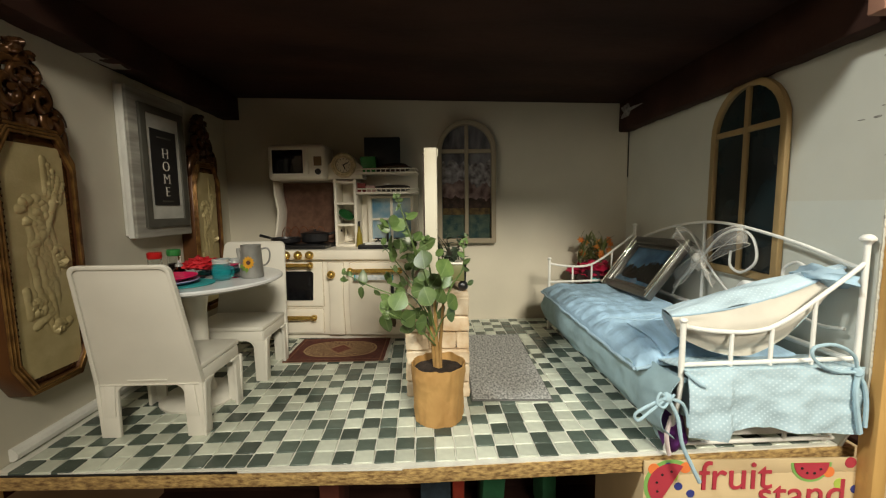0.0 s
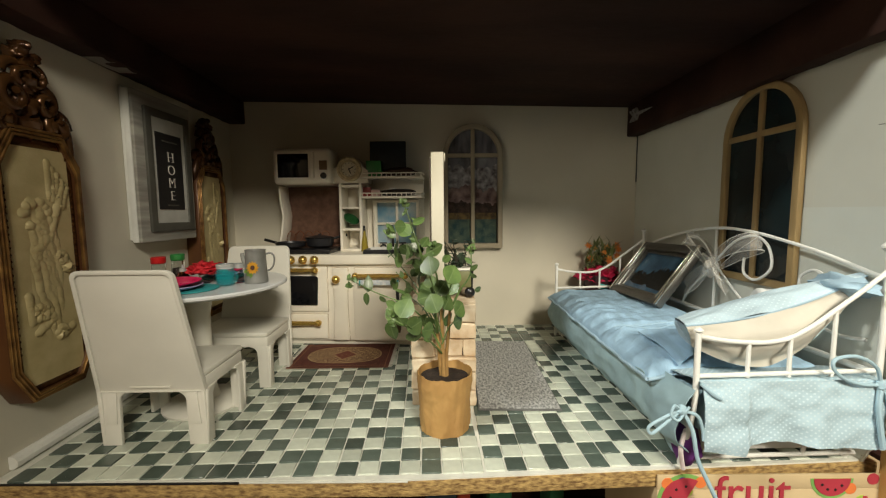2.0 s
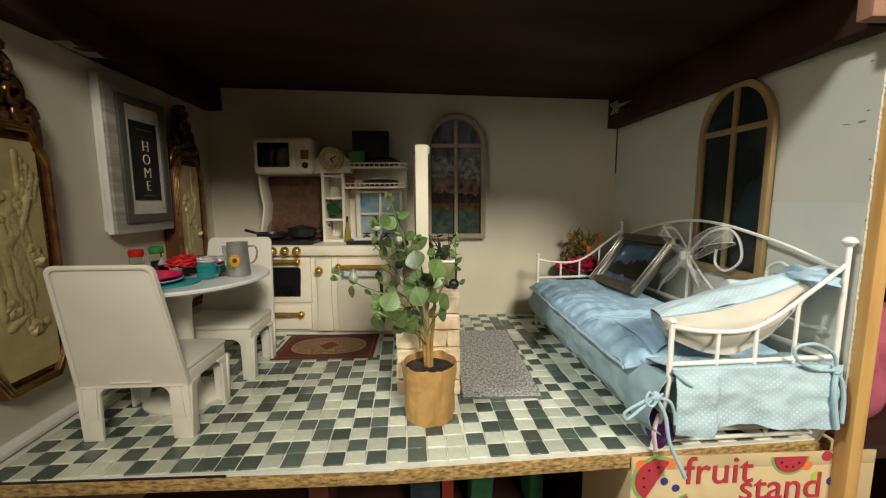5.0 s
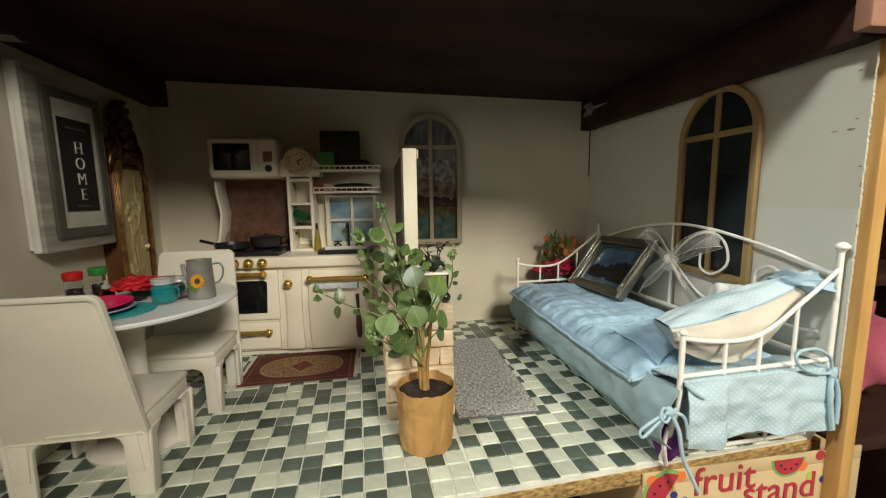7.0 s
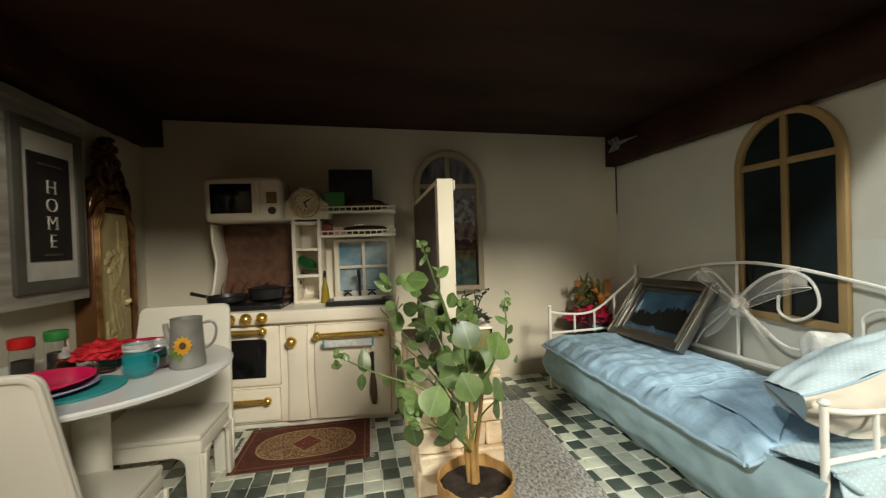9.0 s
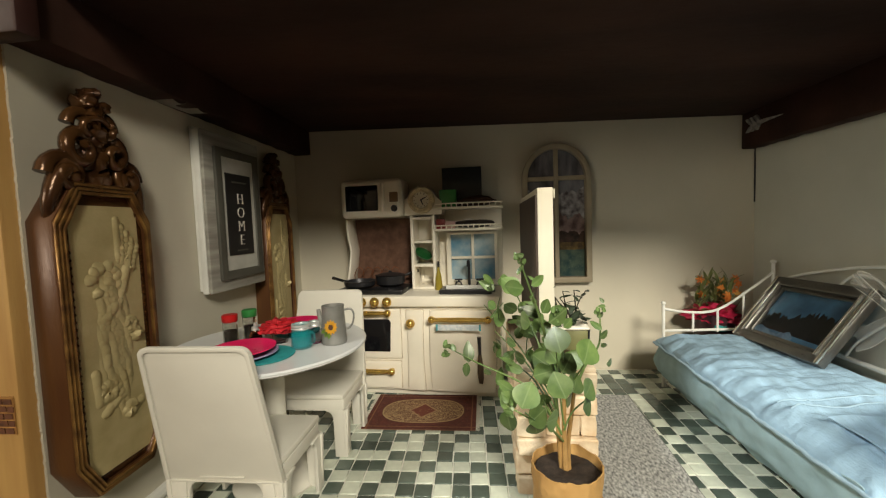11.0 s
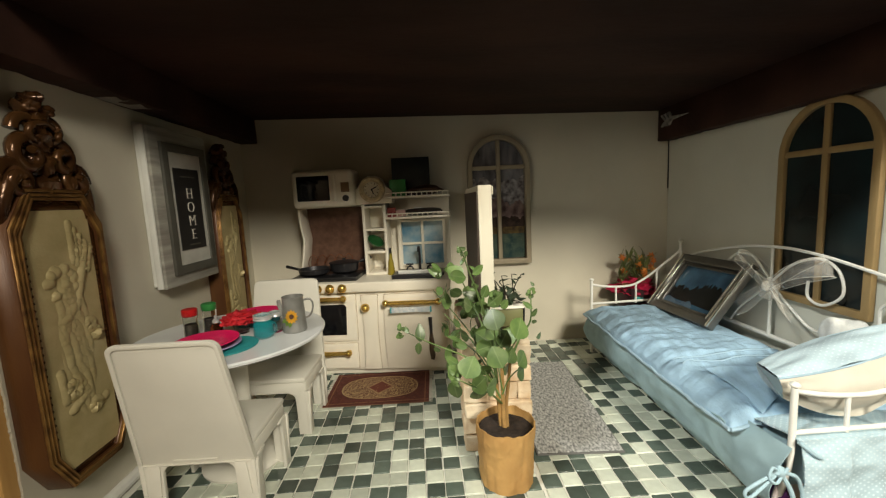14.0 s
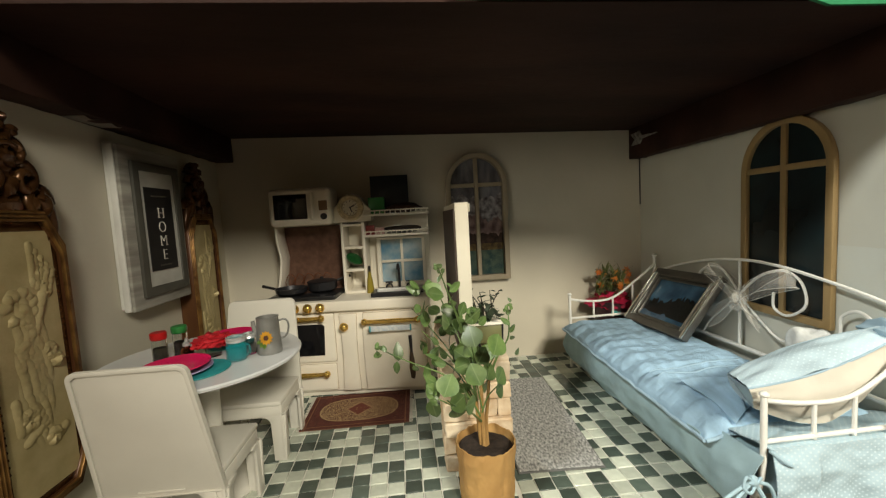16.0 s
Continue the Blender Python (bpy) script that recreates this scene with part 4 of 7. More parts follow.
# hutch
HZ = KT
bm = prism([(KL + 0.000, HZ), (KL + 0.0050, HZ), (KL + 0.0150, HZ + 0.045), (KL + 0.0210, HZ + 0.090), (KL + 0.0140, HZ + 0.135), (KL + 0.0130, HZ + 0.165), (KL + 0.008, HZ + 0.165), (KL + 0.009, HZ + 0.135), (KL + 0.016, HZ + 0.090), (KL + 0.010, HZ + 0.045)], 0.052, m=Matrix.Translation((0, 0.075, 0)), bevel=0.0015)
part("side_bracket", bm, CREAM, kit, "curved cream side panel")
part("backsplash", box(KL + 0.012, -0.014, 0.124, 0.130, HZ, HZ + 0.165), COPPER, kit, "brown printed backsplash")
part("hutch_back", box(KL + 0.002, KR + 0.006, 0.1305, 0.140, HZ, HZ + 0.185, 0.001), CREAM, kit)
tower = bmesh.new()
for x in (-0.016, 0.034):
    box(x, x + 0.007, 0.072, 0.130, HZ, HZ + 0.170, 0.0012, 2, tower)
for z in (0.0, 0.052, 0.106, 0.160):
    box(-0.009, 0.034, 0.073, 0.130, HZ + z, HZ + z + 0.006, 0.001, 2, tower)
part("cubby_tower", tower, CREAM, kit, "narrow cream tower with three cubbies")
part("cubby_panel", ring_prism(sq(-0.006, HZ + 0.010, 0.031, HZ + 0.048), sq(0.000, HZ + 0.017, 0.025, HZ + 0.041), 0.004, m=Matrix.Translation((0, 0.125, 0)), bevel=0.001), CREAM, kit, "raised cream panel in the low cubby")
clock = part("clock_head", prism([(-0.036, 0.0), (0.058, 0.0), (0.058, 0.030), (0.046, 0.040), (0.036, 0.056), (0.020, 0.066), (0.004, 0.066), (-0.012, 0.056), (-0.022, 0.040), (-0.036, 0.032)], 0.045, m=Matrix.Translation((0, 0.075, HZ + 0.170)), bevel=0.002), CREAM, kit)
face_m = Matrix.Translation((0.012, 0.074, HZ + 0.204)) @ Matrix.Rotation(radians(90), 4, "X")
dial = part("clock_dial", lathe([(0, 0.0035), (0.024, 0.0035), (0.026, 0.0055), (0.029, 0.005), (0.030, 0), (0, 0)], 40, None, face_m), CLOCK_FACE, clock, "round cream clock dial")
part("dial_ring", lathe([(0.0180, 0.0042), (0.0195, 0.0066), (0.0230, 0.0058), (0.0262, 0.0074), (0.0300, 0.0060), (0.0310, 0.0)], 40, None, face_m), mat("antique_gilt", (0.62, 0.52, 0.33), 0.4, metal=0.25, var=0.3, scale=90), dial, "gilt ring")
ticks = bmesh.new()
for i in range(12):
    a = i * math.pi / 6
    own = box(-0.0007, 0.0007, 0.0135, 0.0168, 0.0036, 0.0042)
    merge(ticks, own, face_m @ Matrix.Rotation(a, 4, "Z"))
beads = bmesh.new()
for i in range(28):
    merge(beads, blob((0, 0.0238, 0.0066), (0.0018, 0.0022, 0.0014), i, 0.2, None, 1), face_m @ Matrix.Rotation(i * math.pi / 14, 4, "Z"))
tagged(part("ring_beading", beads, mat("pale_gilt", (0.62, 0.52, 0.32), 0.35, metal=0.4, var=0.2), dial, "beaded gilt ring"), kind="stuff")
part("dial_mark", ticks, mat("brown_print", (0.16, 0.10, 0.05), 0.7), dial)
pointer_bm = bmesh.new()
for a, ln in ((-62, 0.0125), (-160, 0.0115)):
    merge(pointer_bm, box(-0.0012, 0.0012, -0.002, ln, 0.0040, 0.0050), face_m @ Matrix.Rotation(radians(a), 4, "Z"))
part("clock_pointer", pointer_bm, BLACK, dial)


def gallery_shelf(z):
    s = part("shelf", box(0.041, KR + 0.009, 0.068, 0.130, HZ + z, HZ + z + 0.005, 0.001), CREAM, kit)
    bm = tube([(0.042, 0.070, HZ + z + 0.0125), (KR + 0.008, 0.070, HZ + z + 0.0125)], 0.0016, 8)
    tube([(KR + 0.008, 0.070, HZ + z + 0.0125), (KR + 0.008, 0.128, HZ + z + 0.0125)], 0.0016, 8, bm)
    part("gallery_rail", bm, CREAM, s)
    for i in range(13):
        x = 0.044 + i * (KR + 0.006 - 0.044) / 12
        part("spindle", tube([(x, 0.070, HZ + z + 0.0045), (x, 0.070, HZ + z + 0.0125)], 0.0013, 6), CREAM, s)


gallery_shelf(0.132)
gallery_shelf(0.181)
wx0, wx1, wz0, wz1 = 0.060, 0.180, HZ + 0.004, HZ + 0.128
win = part("picture_window", ring_prism(sq(wx0, wz0, wx1, wz1), sq(wx0 + 0.010, wz0 + 0.012, wx1 - 0.008, wz1 - 0.006), 0.012, m=Matrix.Translation((0, 0.112, 0)), bevel=0.001), CREAM, kit, "cream toy window with sky prints")
part("mullion", box(0.1185, 0.1245, 0.113, 0.122, wz0 + 0.012, wz1 - 0.006, 0.001), CREAM, win)
part("crossbar", box(wx0 + 0.010, wx1 - 0.008, 0.1135, 0.1225, HZ + 0.065, HZ + 0.071, 0.001), CREAM, win)
for x0, x1 in ((wx0 + 0.010, 0.1185), (0.1245, wx1 - 0.008)):
    for z0, z1 in ((wz0 + 0.012, HZ + 0.065), (HZ + 0.071, wz1 - 0.006)):
        part("pane", box(x0, x1, 0.1215, 0.1235, z0, z1), SKY, win, "sky blue cloud print")
sink = part("sink", ring_prism([(0.058, -0.05), (0.168, -0.05), (0.168, 0.004), (0.058, 0.004)], [(0.066, -0.043), (0.160, -0.043), (0.160, -0.003), (0.066, -0.003)], 0.010, m=Matrix.Translation((0, 0.055, HZ + 0.010)) @ Matrix.Rotation(radians(-90), 4, "X") @ Matrix.Translation((0, -0.0, 0)), bevel=0.0015), GREY_PAN, kit, "dark grey toy sink rim")
part("sink_front", box(0.066, 0.168, 0.046, 0.053, HZ + 0.0042, HZ + 0.0130, 0.0015), ENAMEL, sink)
part("sink_ledge", box(0.052, 0.174, 0.034, 0.062, HZ + 0.0004, HZ + 0.0040, 0.001), GREY_PAN, sink, "dark grey sink ledge")
bm = tube([(0.113, 0.100, HZ), (0.113, 0.100, HZ + 0.040), (0.113, 0.094, HZ + 0.058), (0.113, 0.082, HZ + 0.062), (0.113, 0.074, HZ + 0.052)], 0.0030, 10, None, 5)
faucet = part("faucet", bm, IRON, kit, "dark iron gooseneck faucet")
for x in (0.088, 0.138):
    bm = tube([(x - 0.009, 0.098, HZ), (x - 0.005, 0.098, HZ + 0.012), (x + 0.005, 0.098, HZ + 0.012), (x + 0.009, 0.098, HZ)], 0.0020, 8, None, 3)
    tube([(x, 0.098, HZ + 0.012), (x, 0.098, HZ + 0.018)], 0.0022, 8, bm)
    box(x - 0.009, x + 0.009, 0.0955, 0.1005, HZ + 0.017, HZ + 0.0205, 0.001, 2, bm)
    part("tap", bm, IRON, faucet)

# microwave on its own bracket over the stove
mw = thing("toy_microwave", (-0.2695, 0.952, TILE_TOP + HZ + 0.167), "cream toy microwave with a dark door window", "microwave", turn=-3.0)
mbody = part("body", box(-0.071, 0.071, 0.0, 0.080, 0.0, 0.087, 0.011, 5), CREAM, mw)
part("door_window", box(-0.058, 0.018, -0.002, 0.002, 0.016, 0.073, 0.002), BLACK_GLOSS, mbody, "dark glossy door window")
part("door_handle", tube([(0.031, -0.006, 0.014), (0.031, -0.008, 0.045), (0.031, -0.006, 0.075)], 0.0042, 10, None, 4), CREAM, mbody)
part("control_panel", box(0.045, 0.064, -0.002, 0.002, 0.034, 0.056, 0.001), mat("brown_panel", (0.22, 0.13, 0.06), 0.5), mbody, "brown control panel")
part("dial", lathe([(0, 0.005), (0.0065, 0.005), (0.0075, 0.002), (0.0075, 0), (0, 0)], 20, None, Matrix.Translation((0.055, 0, 0.020)) @ Matrix.Rotation(radians(90), 4, "X")), BLACK, mbody, "black round dial")

# pots and small goods on the kitchen
def pan(x, y, r, hgt, handle_dx, handle_dy, label):
    t = thing("saucepan", (x, y, TILE_TOP + HZ + 0.0125), label, "pan", group="pans on the stove")
    b = part("bowl", lathe([(0, 0), (r * 0.8, 0), (r * 0.95, 0.004), (r, hgt), (r * 1.03, hgt + 0.001), (r * 0.95, hgt + 0.001), (r * 0.9, 0.005), (0, 0.003)], 32), GREY_PAN, t)
    part("handle", tube([(0.9 * r * handle_dx, 0.9 * r * handle_dy, hgt - 0.003), (2.0 * r * handle_dx, 2.0 * r * handle_dy, hgt + 0.006)], [0.0030, 0.0038], 8), BLACK, b, "black handle")
    return t


p1 = pan(-0.236, 0.972, 0.034, 0.022, 0.90, 0.44, "grey saucepan with a black handle on the stove")
part("lid", lathe([(0, 0.033), (0.004, 0.033), (0.004, 0.029), (0.022, 0.0265), (0.034, 0.0238), (0.033, 0.0230), (0, 0.0230)], 28), GREY_PAN, p1, "grey domed lid")
pan(-0.302, 0.952, 0.036, 0.013, -0.97, 0.20, "shallow black frying pan on the stove")
rack = thing("wire_stand", (-0.314, 1.006, TILE_TOP + HZ + 0.0065), "thin curled copper wire stand behind the pans", "wire stand")
bm = bmesh.new()
for i in range(5):
    x = -0.012 + i * 0.022
    tube([(x, 0, 0.0), (x - 0.006, 0, 0.025), (x + 0.004, 0, 0.044), (x + 0.016, 0, 0.036), (x + 0.010, 0, 0.022)], 0.0009, 6, bm, 4)
tube([(-0.02, 0, 0.0012), (0.09, 0, 0.0012)], 0.0012, 6, bm)
part("wire", bm, mat("copper_wire", (0.30, 0.12, 0.06), 0.35, metal=0.8), rack)

DARK_BOOK = mat("dark_navy_cover", (0.008, 0.012, 0.014), 0.45, second=(0.018, 0.026, 0.030), scale=40)
S1, S2 = TILE_TOP + HZ + 0.1865, TILE_TOP + HZ + 0.1375
book = thing("dark_book", (-0.067, 1.015, S1), "near-black hardback book standing upright on the shelf", "book", tilt=(-4, 0))
part("cover", box(-0.046, 0.046, -0.006, -0.0045, 0, 0.092, 0.0006), DARK_BOOK, book)
part("pages", box(-0.044, 0.044, -0.0044, 0.0044, 0.002, 0.090), CREAM, book, "cream page block")
part("cover", box(-0.046, 0.046, 0.0045, 0.006, 0, 0.092, 0.0006), DARK_BOOK, book)
gb = thing("green_box", (-0.097, 0.984, S1), "small bright green box on the top shelf", "box")
part("carton", box(-0.019, 0.019, -0.010, 0.010, 0, 0.038, 0.001), GREEN, gb)
loaf = thing("brown_loaf", (-0.033, 0.985, S1), "dark brown loaf lying on the top shelf", "loaf")
part("loaf", blob((0, 0, 0.011), (0.042, 0.018, 0.0112), 2, 0.25, None, 3), mat("dark_crust", (0.05, 0.022, 0.012), 0.6, var=0.3, scale=60), loaf)
tray = thing("dark_tray", (-0.053, 0.992, S2), "dark brown tray of goods on the lower shelf", "tray")
part("tray", blob((0.012, 0, 0.009), (0.050, 0.020, 0.0092), 5, 0.15, None, 3), mat("dark_tray", (0.030, 0.022, 0.018), 0.5), tray)
for x, w, hh, m, lab in ((-0.122, 0.010, 0.022, mat("dull_red_tin", (0.20, 0.022, 0.016), 0.5), "small dull red tin on the lower shelf"), (-0.100, 0.011, 0.016, mat("pink_label", (0.55, 0.35, 0.32), 0.6), "small pale pink carton on the lower shelf")):
    t = thing("grocery_box", (x + 0.007, 0.978, S2), lab, "box", group="groceries")
    part("carton", box(-w, w, -0.008, 0.008, 0, hh, 0.001), m, t)
lid = thing("small_saucer", (-0.051, 0.977, S2 + 0.0175), "small white saucer lying on the tray", "saucer")
part("dish", lathe([(0, 0), (0.010, 0), (0.010, 0.003), (0, 0.004)], 20), ENAMEL, lid)
leafy = thing("green_bowl", (-0.161, 0.990, TILE_TOP + HZ + 0.058), "tilted dark green bowl in a cubby", "bowl")
part("bowl", lathe([(0, 0), (0.010, 0.001), (0.018, 0.010), (0.0205, 0.020), (0.019, 0.020), (0.016, 0.010), (0, 0.003)], 28, None, pose(0, 0, 0.020, 0, 0, 0) @ Matrix.Rotation(radians(33), 4, "Y") @ Matrix.Rotation(radians(28), 4, "X") @ Matrix.Diagonal((1.0, 0.9, 0.55, 1)) @ Matrix.Translation((0, 0, -0.010))), mat("leaf_green_plastic", (0.012, 0.085, 0.022), 0.35, var=0.2), leafy)
oil = thing("oil_bottle", (-0.123, 0.968, TILE_TOP + HZ), "slim yellow-green oil bottle beside the sink", "bottle")
part("bottle", lathe([(0, 0), (0.0085, 0), (0.0090, 0.002), (0.0065, 0.030), (0.0035, 0.042), (0.0030, 0.052), (0, 0.052)], 20), mat("olive_oil", (0.28, 0.22, 0.03), 0.2, var=0.1), oil)
part("stopper", lathe([(0, 0.0515), (0.0032, 0.0515), (0.0026, 0.064), (0, 0.065)], 12), BLACK, oil, "black stopper")

# ---------------------------------------------------------------- day bed
BX0, BX1, BY0, BY1 = 0.368, 0.585, 0.421, 0.963
BED_TURN, TALL = 1.1, Matrix.Diagonal((1, 1, 1.075, 1))
bed = thing("day_bed", (BX0, BY0, TILE_TOP), "white metal day bed with curled back and blue bedding", "bed", turn=BED_TURN)
bed.matrix_basis = bed.matrix_basis @ TALL
BW, BL = BX1 - BX0, BY1 - BY0


def post(x, y, top, ball, back=0.0):
    """A leg that leans back to its foot by the given length, under a straight post."""
    p = part("post", tube([(x, y + back, 0.0), (x, y + 0.45 * back, 0.040), (x, y + 0.10 * back, 0.074), (x, y, 0.094), (x, y, top)], 0.0034, 12), ENAMEL, bed)
    part("finial", lathe([(0, 0.014), (0.006, 0.0125), (0.0105, 0.008), (0.0105, 0.005), (0.006, 0.001), (0.0045, -0.002), (0, -0.002)], 20, None, Matrix.Translation((x, y, top)) @ Matrix.Diagonal((ball, ball, ball, 1))), ENAMEL, p, "round white ball finial")


def swoop(y):
    """The sagging top rail of an end frame, from the low front post to the high back post."""
    return [(0.0, y, 0.158), (0.030, y, 0.1525), (0.060, y, 0.1500), (0.084, y, 0.1500), (0.108, y, 0.1545), (0.135, y, 0.168), (0.160, y, 0.185), (0.186, y, 0.203), (BW, y, 0.226)]


for y, near in ((0.0, True), (BL, False)):
    back = 0.023 if near else 0.0
    post(0.0, y, 0.161 if near else 0.166, 0.48, back)
    post(BW, y, 0.247 if near else 0.243, 0.76 if near else 0.55, back + (0.008 if near else 0.0))
    part("top_rail", tube(swoop(y), 0.0026, 10, None, 6), ENAMEL, bed)
    part("mid_rail", tube([(0, y, 0.1135), (BW, y, 0.1165)], 0.0026, 10), ENAMEL, bed)
    part("low_rail", tube([(0, y + 0.75 * back, 0.0100), (BW, y + 0.85 * back, 0.0110)], 0.0026, 10), ENAMEL, bed)
    for x, top in ((0.060, 0.1500), (0.109, 0.1545), (0.160, 0.184)):
        part("spindle", tube([(x, y, 0.111), (x, y, top)], 0.0024, 8), ENAMEL, bed)
    for x in (0.075, 0.150):
        part("low_spindle", tube([(x, y + 0.78 * back, 0.010), (x, y + 0.45 * back, 0.060)], 0.0024, 8), ENAMEL, bed)
# curled back frame along the wall
BXW = BW
part("back_rail", tube([(BXW, 0.0, 0.218), (BXW, 0.019, 0.222), (BXW, 0.085, 0.239), (BXW, 0.166, 0.254), (BXW, 0.215, 0.260), (BXW, 0.272, 0.262), (BXW, 0.357, 0.254), (BXW, 0.462, 0.232), (BXW, BL, 0.206)], 0.0024, 10, None, 6), ENAMEL, bed)
part("back_low_rail", tube([(BXW, 0.0, 0.112), (BXW, BL, 0.112)], 0.0038, 10), ENAMEL, bed)
MY, MZ = 0.283, 0.222


def curl(points, name="curl"):
    part(name, tube([(BXW - 0.001, y, z) for y, z in points], 0.0021, 8, None, 7), ENAMEL, bed)


curl([(0.283, 0.202), (0.250, 0.232), (0.224, 0.247), (0.191, 0.253), (0.165, 0.238), (0.159, 0.2075), (0.187, 0.187), (0.212, 0.194), (0.213, 0.218)])
curl([(0.283, 0.205), (0.323, 0.240), (0.363, 0.240), (0.388, 0.220), (0.378, 0.200)])
curl([(0.364, 0.242), (0.336, 0.2225), (0.286, 0.202), (0.245, 0.172), (0.211, 0.150), (0.186, 0.147), (0.150, 0.155), (0.128, 0.172)])
curl([(0.283, 0.202), (0.318, 0.172), (0.353, 0.142), (0.373, 0.114)])
curl([(0.107, 0.150), (0.109, 0.186), (0.107, 0.2045), (0.088, 0.215), (0.070, 0.2065), (0.064, 0.188)])
curl([(0.016, 0.146), (0.050, 0.142), (0.090, 0.152), (0.107, 0.180)])
part("centre_bar", tube([(BXW, MY, 0.112), (BXW, MY, 0.262)], 0.0026, 8), ENAMEL, bed)
part("side_rail", box(-0.003, 0.003, 0.006, BL - 0.006, 0.050, 0.062, 0.001), ENAMEL, bed)


def ripple(x, y, z, k=1.0, f=22):
    return k * noise.noise(Vector((x * f, y * f, z * f)))


# mattress with its dotted valance
mattress = thing("mattress", (BX0, BY0, TILE_TOP), "pale blue mattress with a fitted skirt on the day bed", "mattress", turn=BED_TURN)
mattress.matrix_basis = mattress.matrix_basis @ TALL
bm = box(0.004, BW - 0.004, 0.008, BL - 0.008, 0.045, 0.092, 0.010, 4)
part("pad", bm, SKIRT, mattress)
part("top_cover", sheet(40, 14, lambda u, v: Vector((0.001 + (BW - 0.003) * u, -0.0085 + 0.075 * v, 0.1095 - 0.012 * v * v + 0.0022 * noise.noise(Vector((u * 6, v * 3, 7))))), 0.0014, size=(0.22, 0.075)), DOTS, mattress, "white-dotted pale blue top", 70)


def side_skirt(u, v):
    """Skirt on the open side: hangs from the pad's edge and tucks under at the floor."""
    y = -0.005 + (BL + 0.001) * u + 0.026 * max(0.0, v - 0.35) * (1 - u) ** 9
    z = 0.100 - 0.094 * v
    x = -0.016 * math.sin(math.pi * min(1, v * 1.15)) - 0.004 + 0.016 * max(0, v - 0.7) / 0.3
    x -= 0.020 * math.exp(-((u - 0.06) / 0.08) ** 2) * v * (1 - 0.45 * v)
    x += 0.0022 * math.sin(u * 27 + 3 * v + 4 * u * u) * v + ripple(u * 2, v, 0.3, 0.007, 3) + ripple(u * 6, v * 2, 0.9, 0.0022, 4)
    return Vector((x, y, max(z, 0.006)))


part("slat_board", box(0.020, BW - 0.012, 0.026, BL - 0.010, 0.013, 0.046, 0.002), ENAMEL, bed, "white board under the mattress")
part("skirt", sheet(140, 26, side_skirt, 0.0012, size=(0.55, 0.10)), SKIRT, mattress, "plain blue skirt on the open side", 70)


HEM = ((0.0, 0.036), (0.225, 0.029), (0.262, 0.041), (0.39, 0.0455), (0.58, 0.038), (1.0, 0.0315))


def front_skirt(u, v):
    """Skirt over the bed end: a short flap laps over the rest, and the hem rises beside it."""
    x = 0.003 + (BW - 0.003) * u
    for (a, za), (b, zb) in zip(HEM, HEM[1:]):
        if a <= u <= b:
            low = za + (zb - za) * (u - a) / (b - a)
    z = 0.110 - (0.110 - low) * v
    lap = 0.0034 * min(1.0, max(0.0, (0.255 - u) / 0.022)) * min(1.0, 3 * v)
    fold = 0.0050 * v * math.exp(-((u - 0.44 - 0.08 * v) / 0.075) ** 2) - 0.0040 * v * math.exp(-((u - 0.60) / 0.09) ** 2)
    y = -0.0085 - 0.0030 * v - lap + fold + ripple(u, v, 0.7, 0.003, 4) + ripple(u * 3, v * 1.4, 4.7, 0.0026, 3) * v + ripple(u * 7, v * 5, 1.7, 0.0010, 2)
    return Vector((x, y, z))


part("front_skirt", sheet(120, 30, front_skirt, 0.0012, size=(0.21, 0.10)), DOTS, mattress, "white-dotted blue skirt over the bed end", 70)

# ribbon ties
def tie(points, r=0.0026):
    part("tie", tube(points, r * 0.58, 8, None, 6), PALE_TIE, mattress)


tie([(-0.024, -0.012, 0.081), (-0.044, -0.016, 0.076), (-0.063, -0.017, 0.066), (-0.060, -0.018, 0.059), (-0.046, -0.017, 0.068), (-0.026, -0.013, 0.080)], 0.0030)
tie([(-0.024, -0.013, 0.081), (-0.034, -0.016, 0.088), (-0.038, -0.017, 0.078), (-0.030, -0.017, 0.072), (-0.022, -0.015, 0.079), (-0.016, -0.015, 0.086)], 0.0026)
tie([(-0.022, -0.013, 0.079), (-0.012, -0.016, 0.060), (-0.006, -0.018, 0.030), (0.005, -0.021, 0.006), (0.014, -0.023, -0.012)], 0.0042)
tie([(-0.022, -0.013, 0.081), (-0.006, -0.014, 0.075), (0.001, -0.014, 0.060), (0.002, -0.015, 0.048)], 0.0034)
tie([(0.000, -0.008, 0.108), (0.012, -0.013, 0.098), (0.0215, -0.013, 0.0925)], 0.0036)
tie([(0.2055, -0.013, 0.1056), (0.196, -0.015, 0.126), (0.172, -0.016, 0.138), (0.150, -0.015, 0.136), (0.146, -0.015, 0.127), (0.158, -0.015, 0.115), (0.181, -0.014, 0.107), (0.205, -0.013, 0.1055)], 0.0034)
tie([(0.206, -0.013, 0.105), (0.203, -0.015, 0.085), (0.206, -0.016, 0.060), (0.212, -0.016, 0.036)], 0.0050)
tie([(0.206, -0.013, 0.105), (0.214, -0.014, 0.090), (0.2175, -0.015, 0.070), (0.2185, -0.015, 0.042)], 0.0040)
part("knot", blob((-0.024, -0.013, 0.081), (0.006, 0.005, 0.006), 3, 0.4, None, 2), PALE_TIE, mattress)
part("knot", blob((0.206, -0.013, 0.1055), (0.006, 0.005, 0.006), 4, 0.4, None, 2), PALE_TIE, mattress)

# quilt: a soft padded pad with a corded edge, cross seams and a folded corner
quilt = thing("quilt", (BX0, BY0, TILE_TOP + 0.100), "puffy pale blue quilted pad with corded edges on the bed", "quilt", turn=BED_TURN)


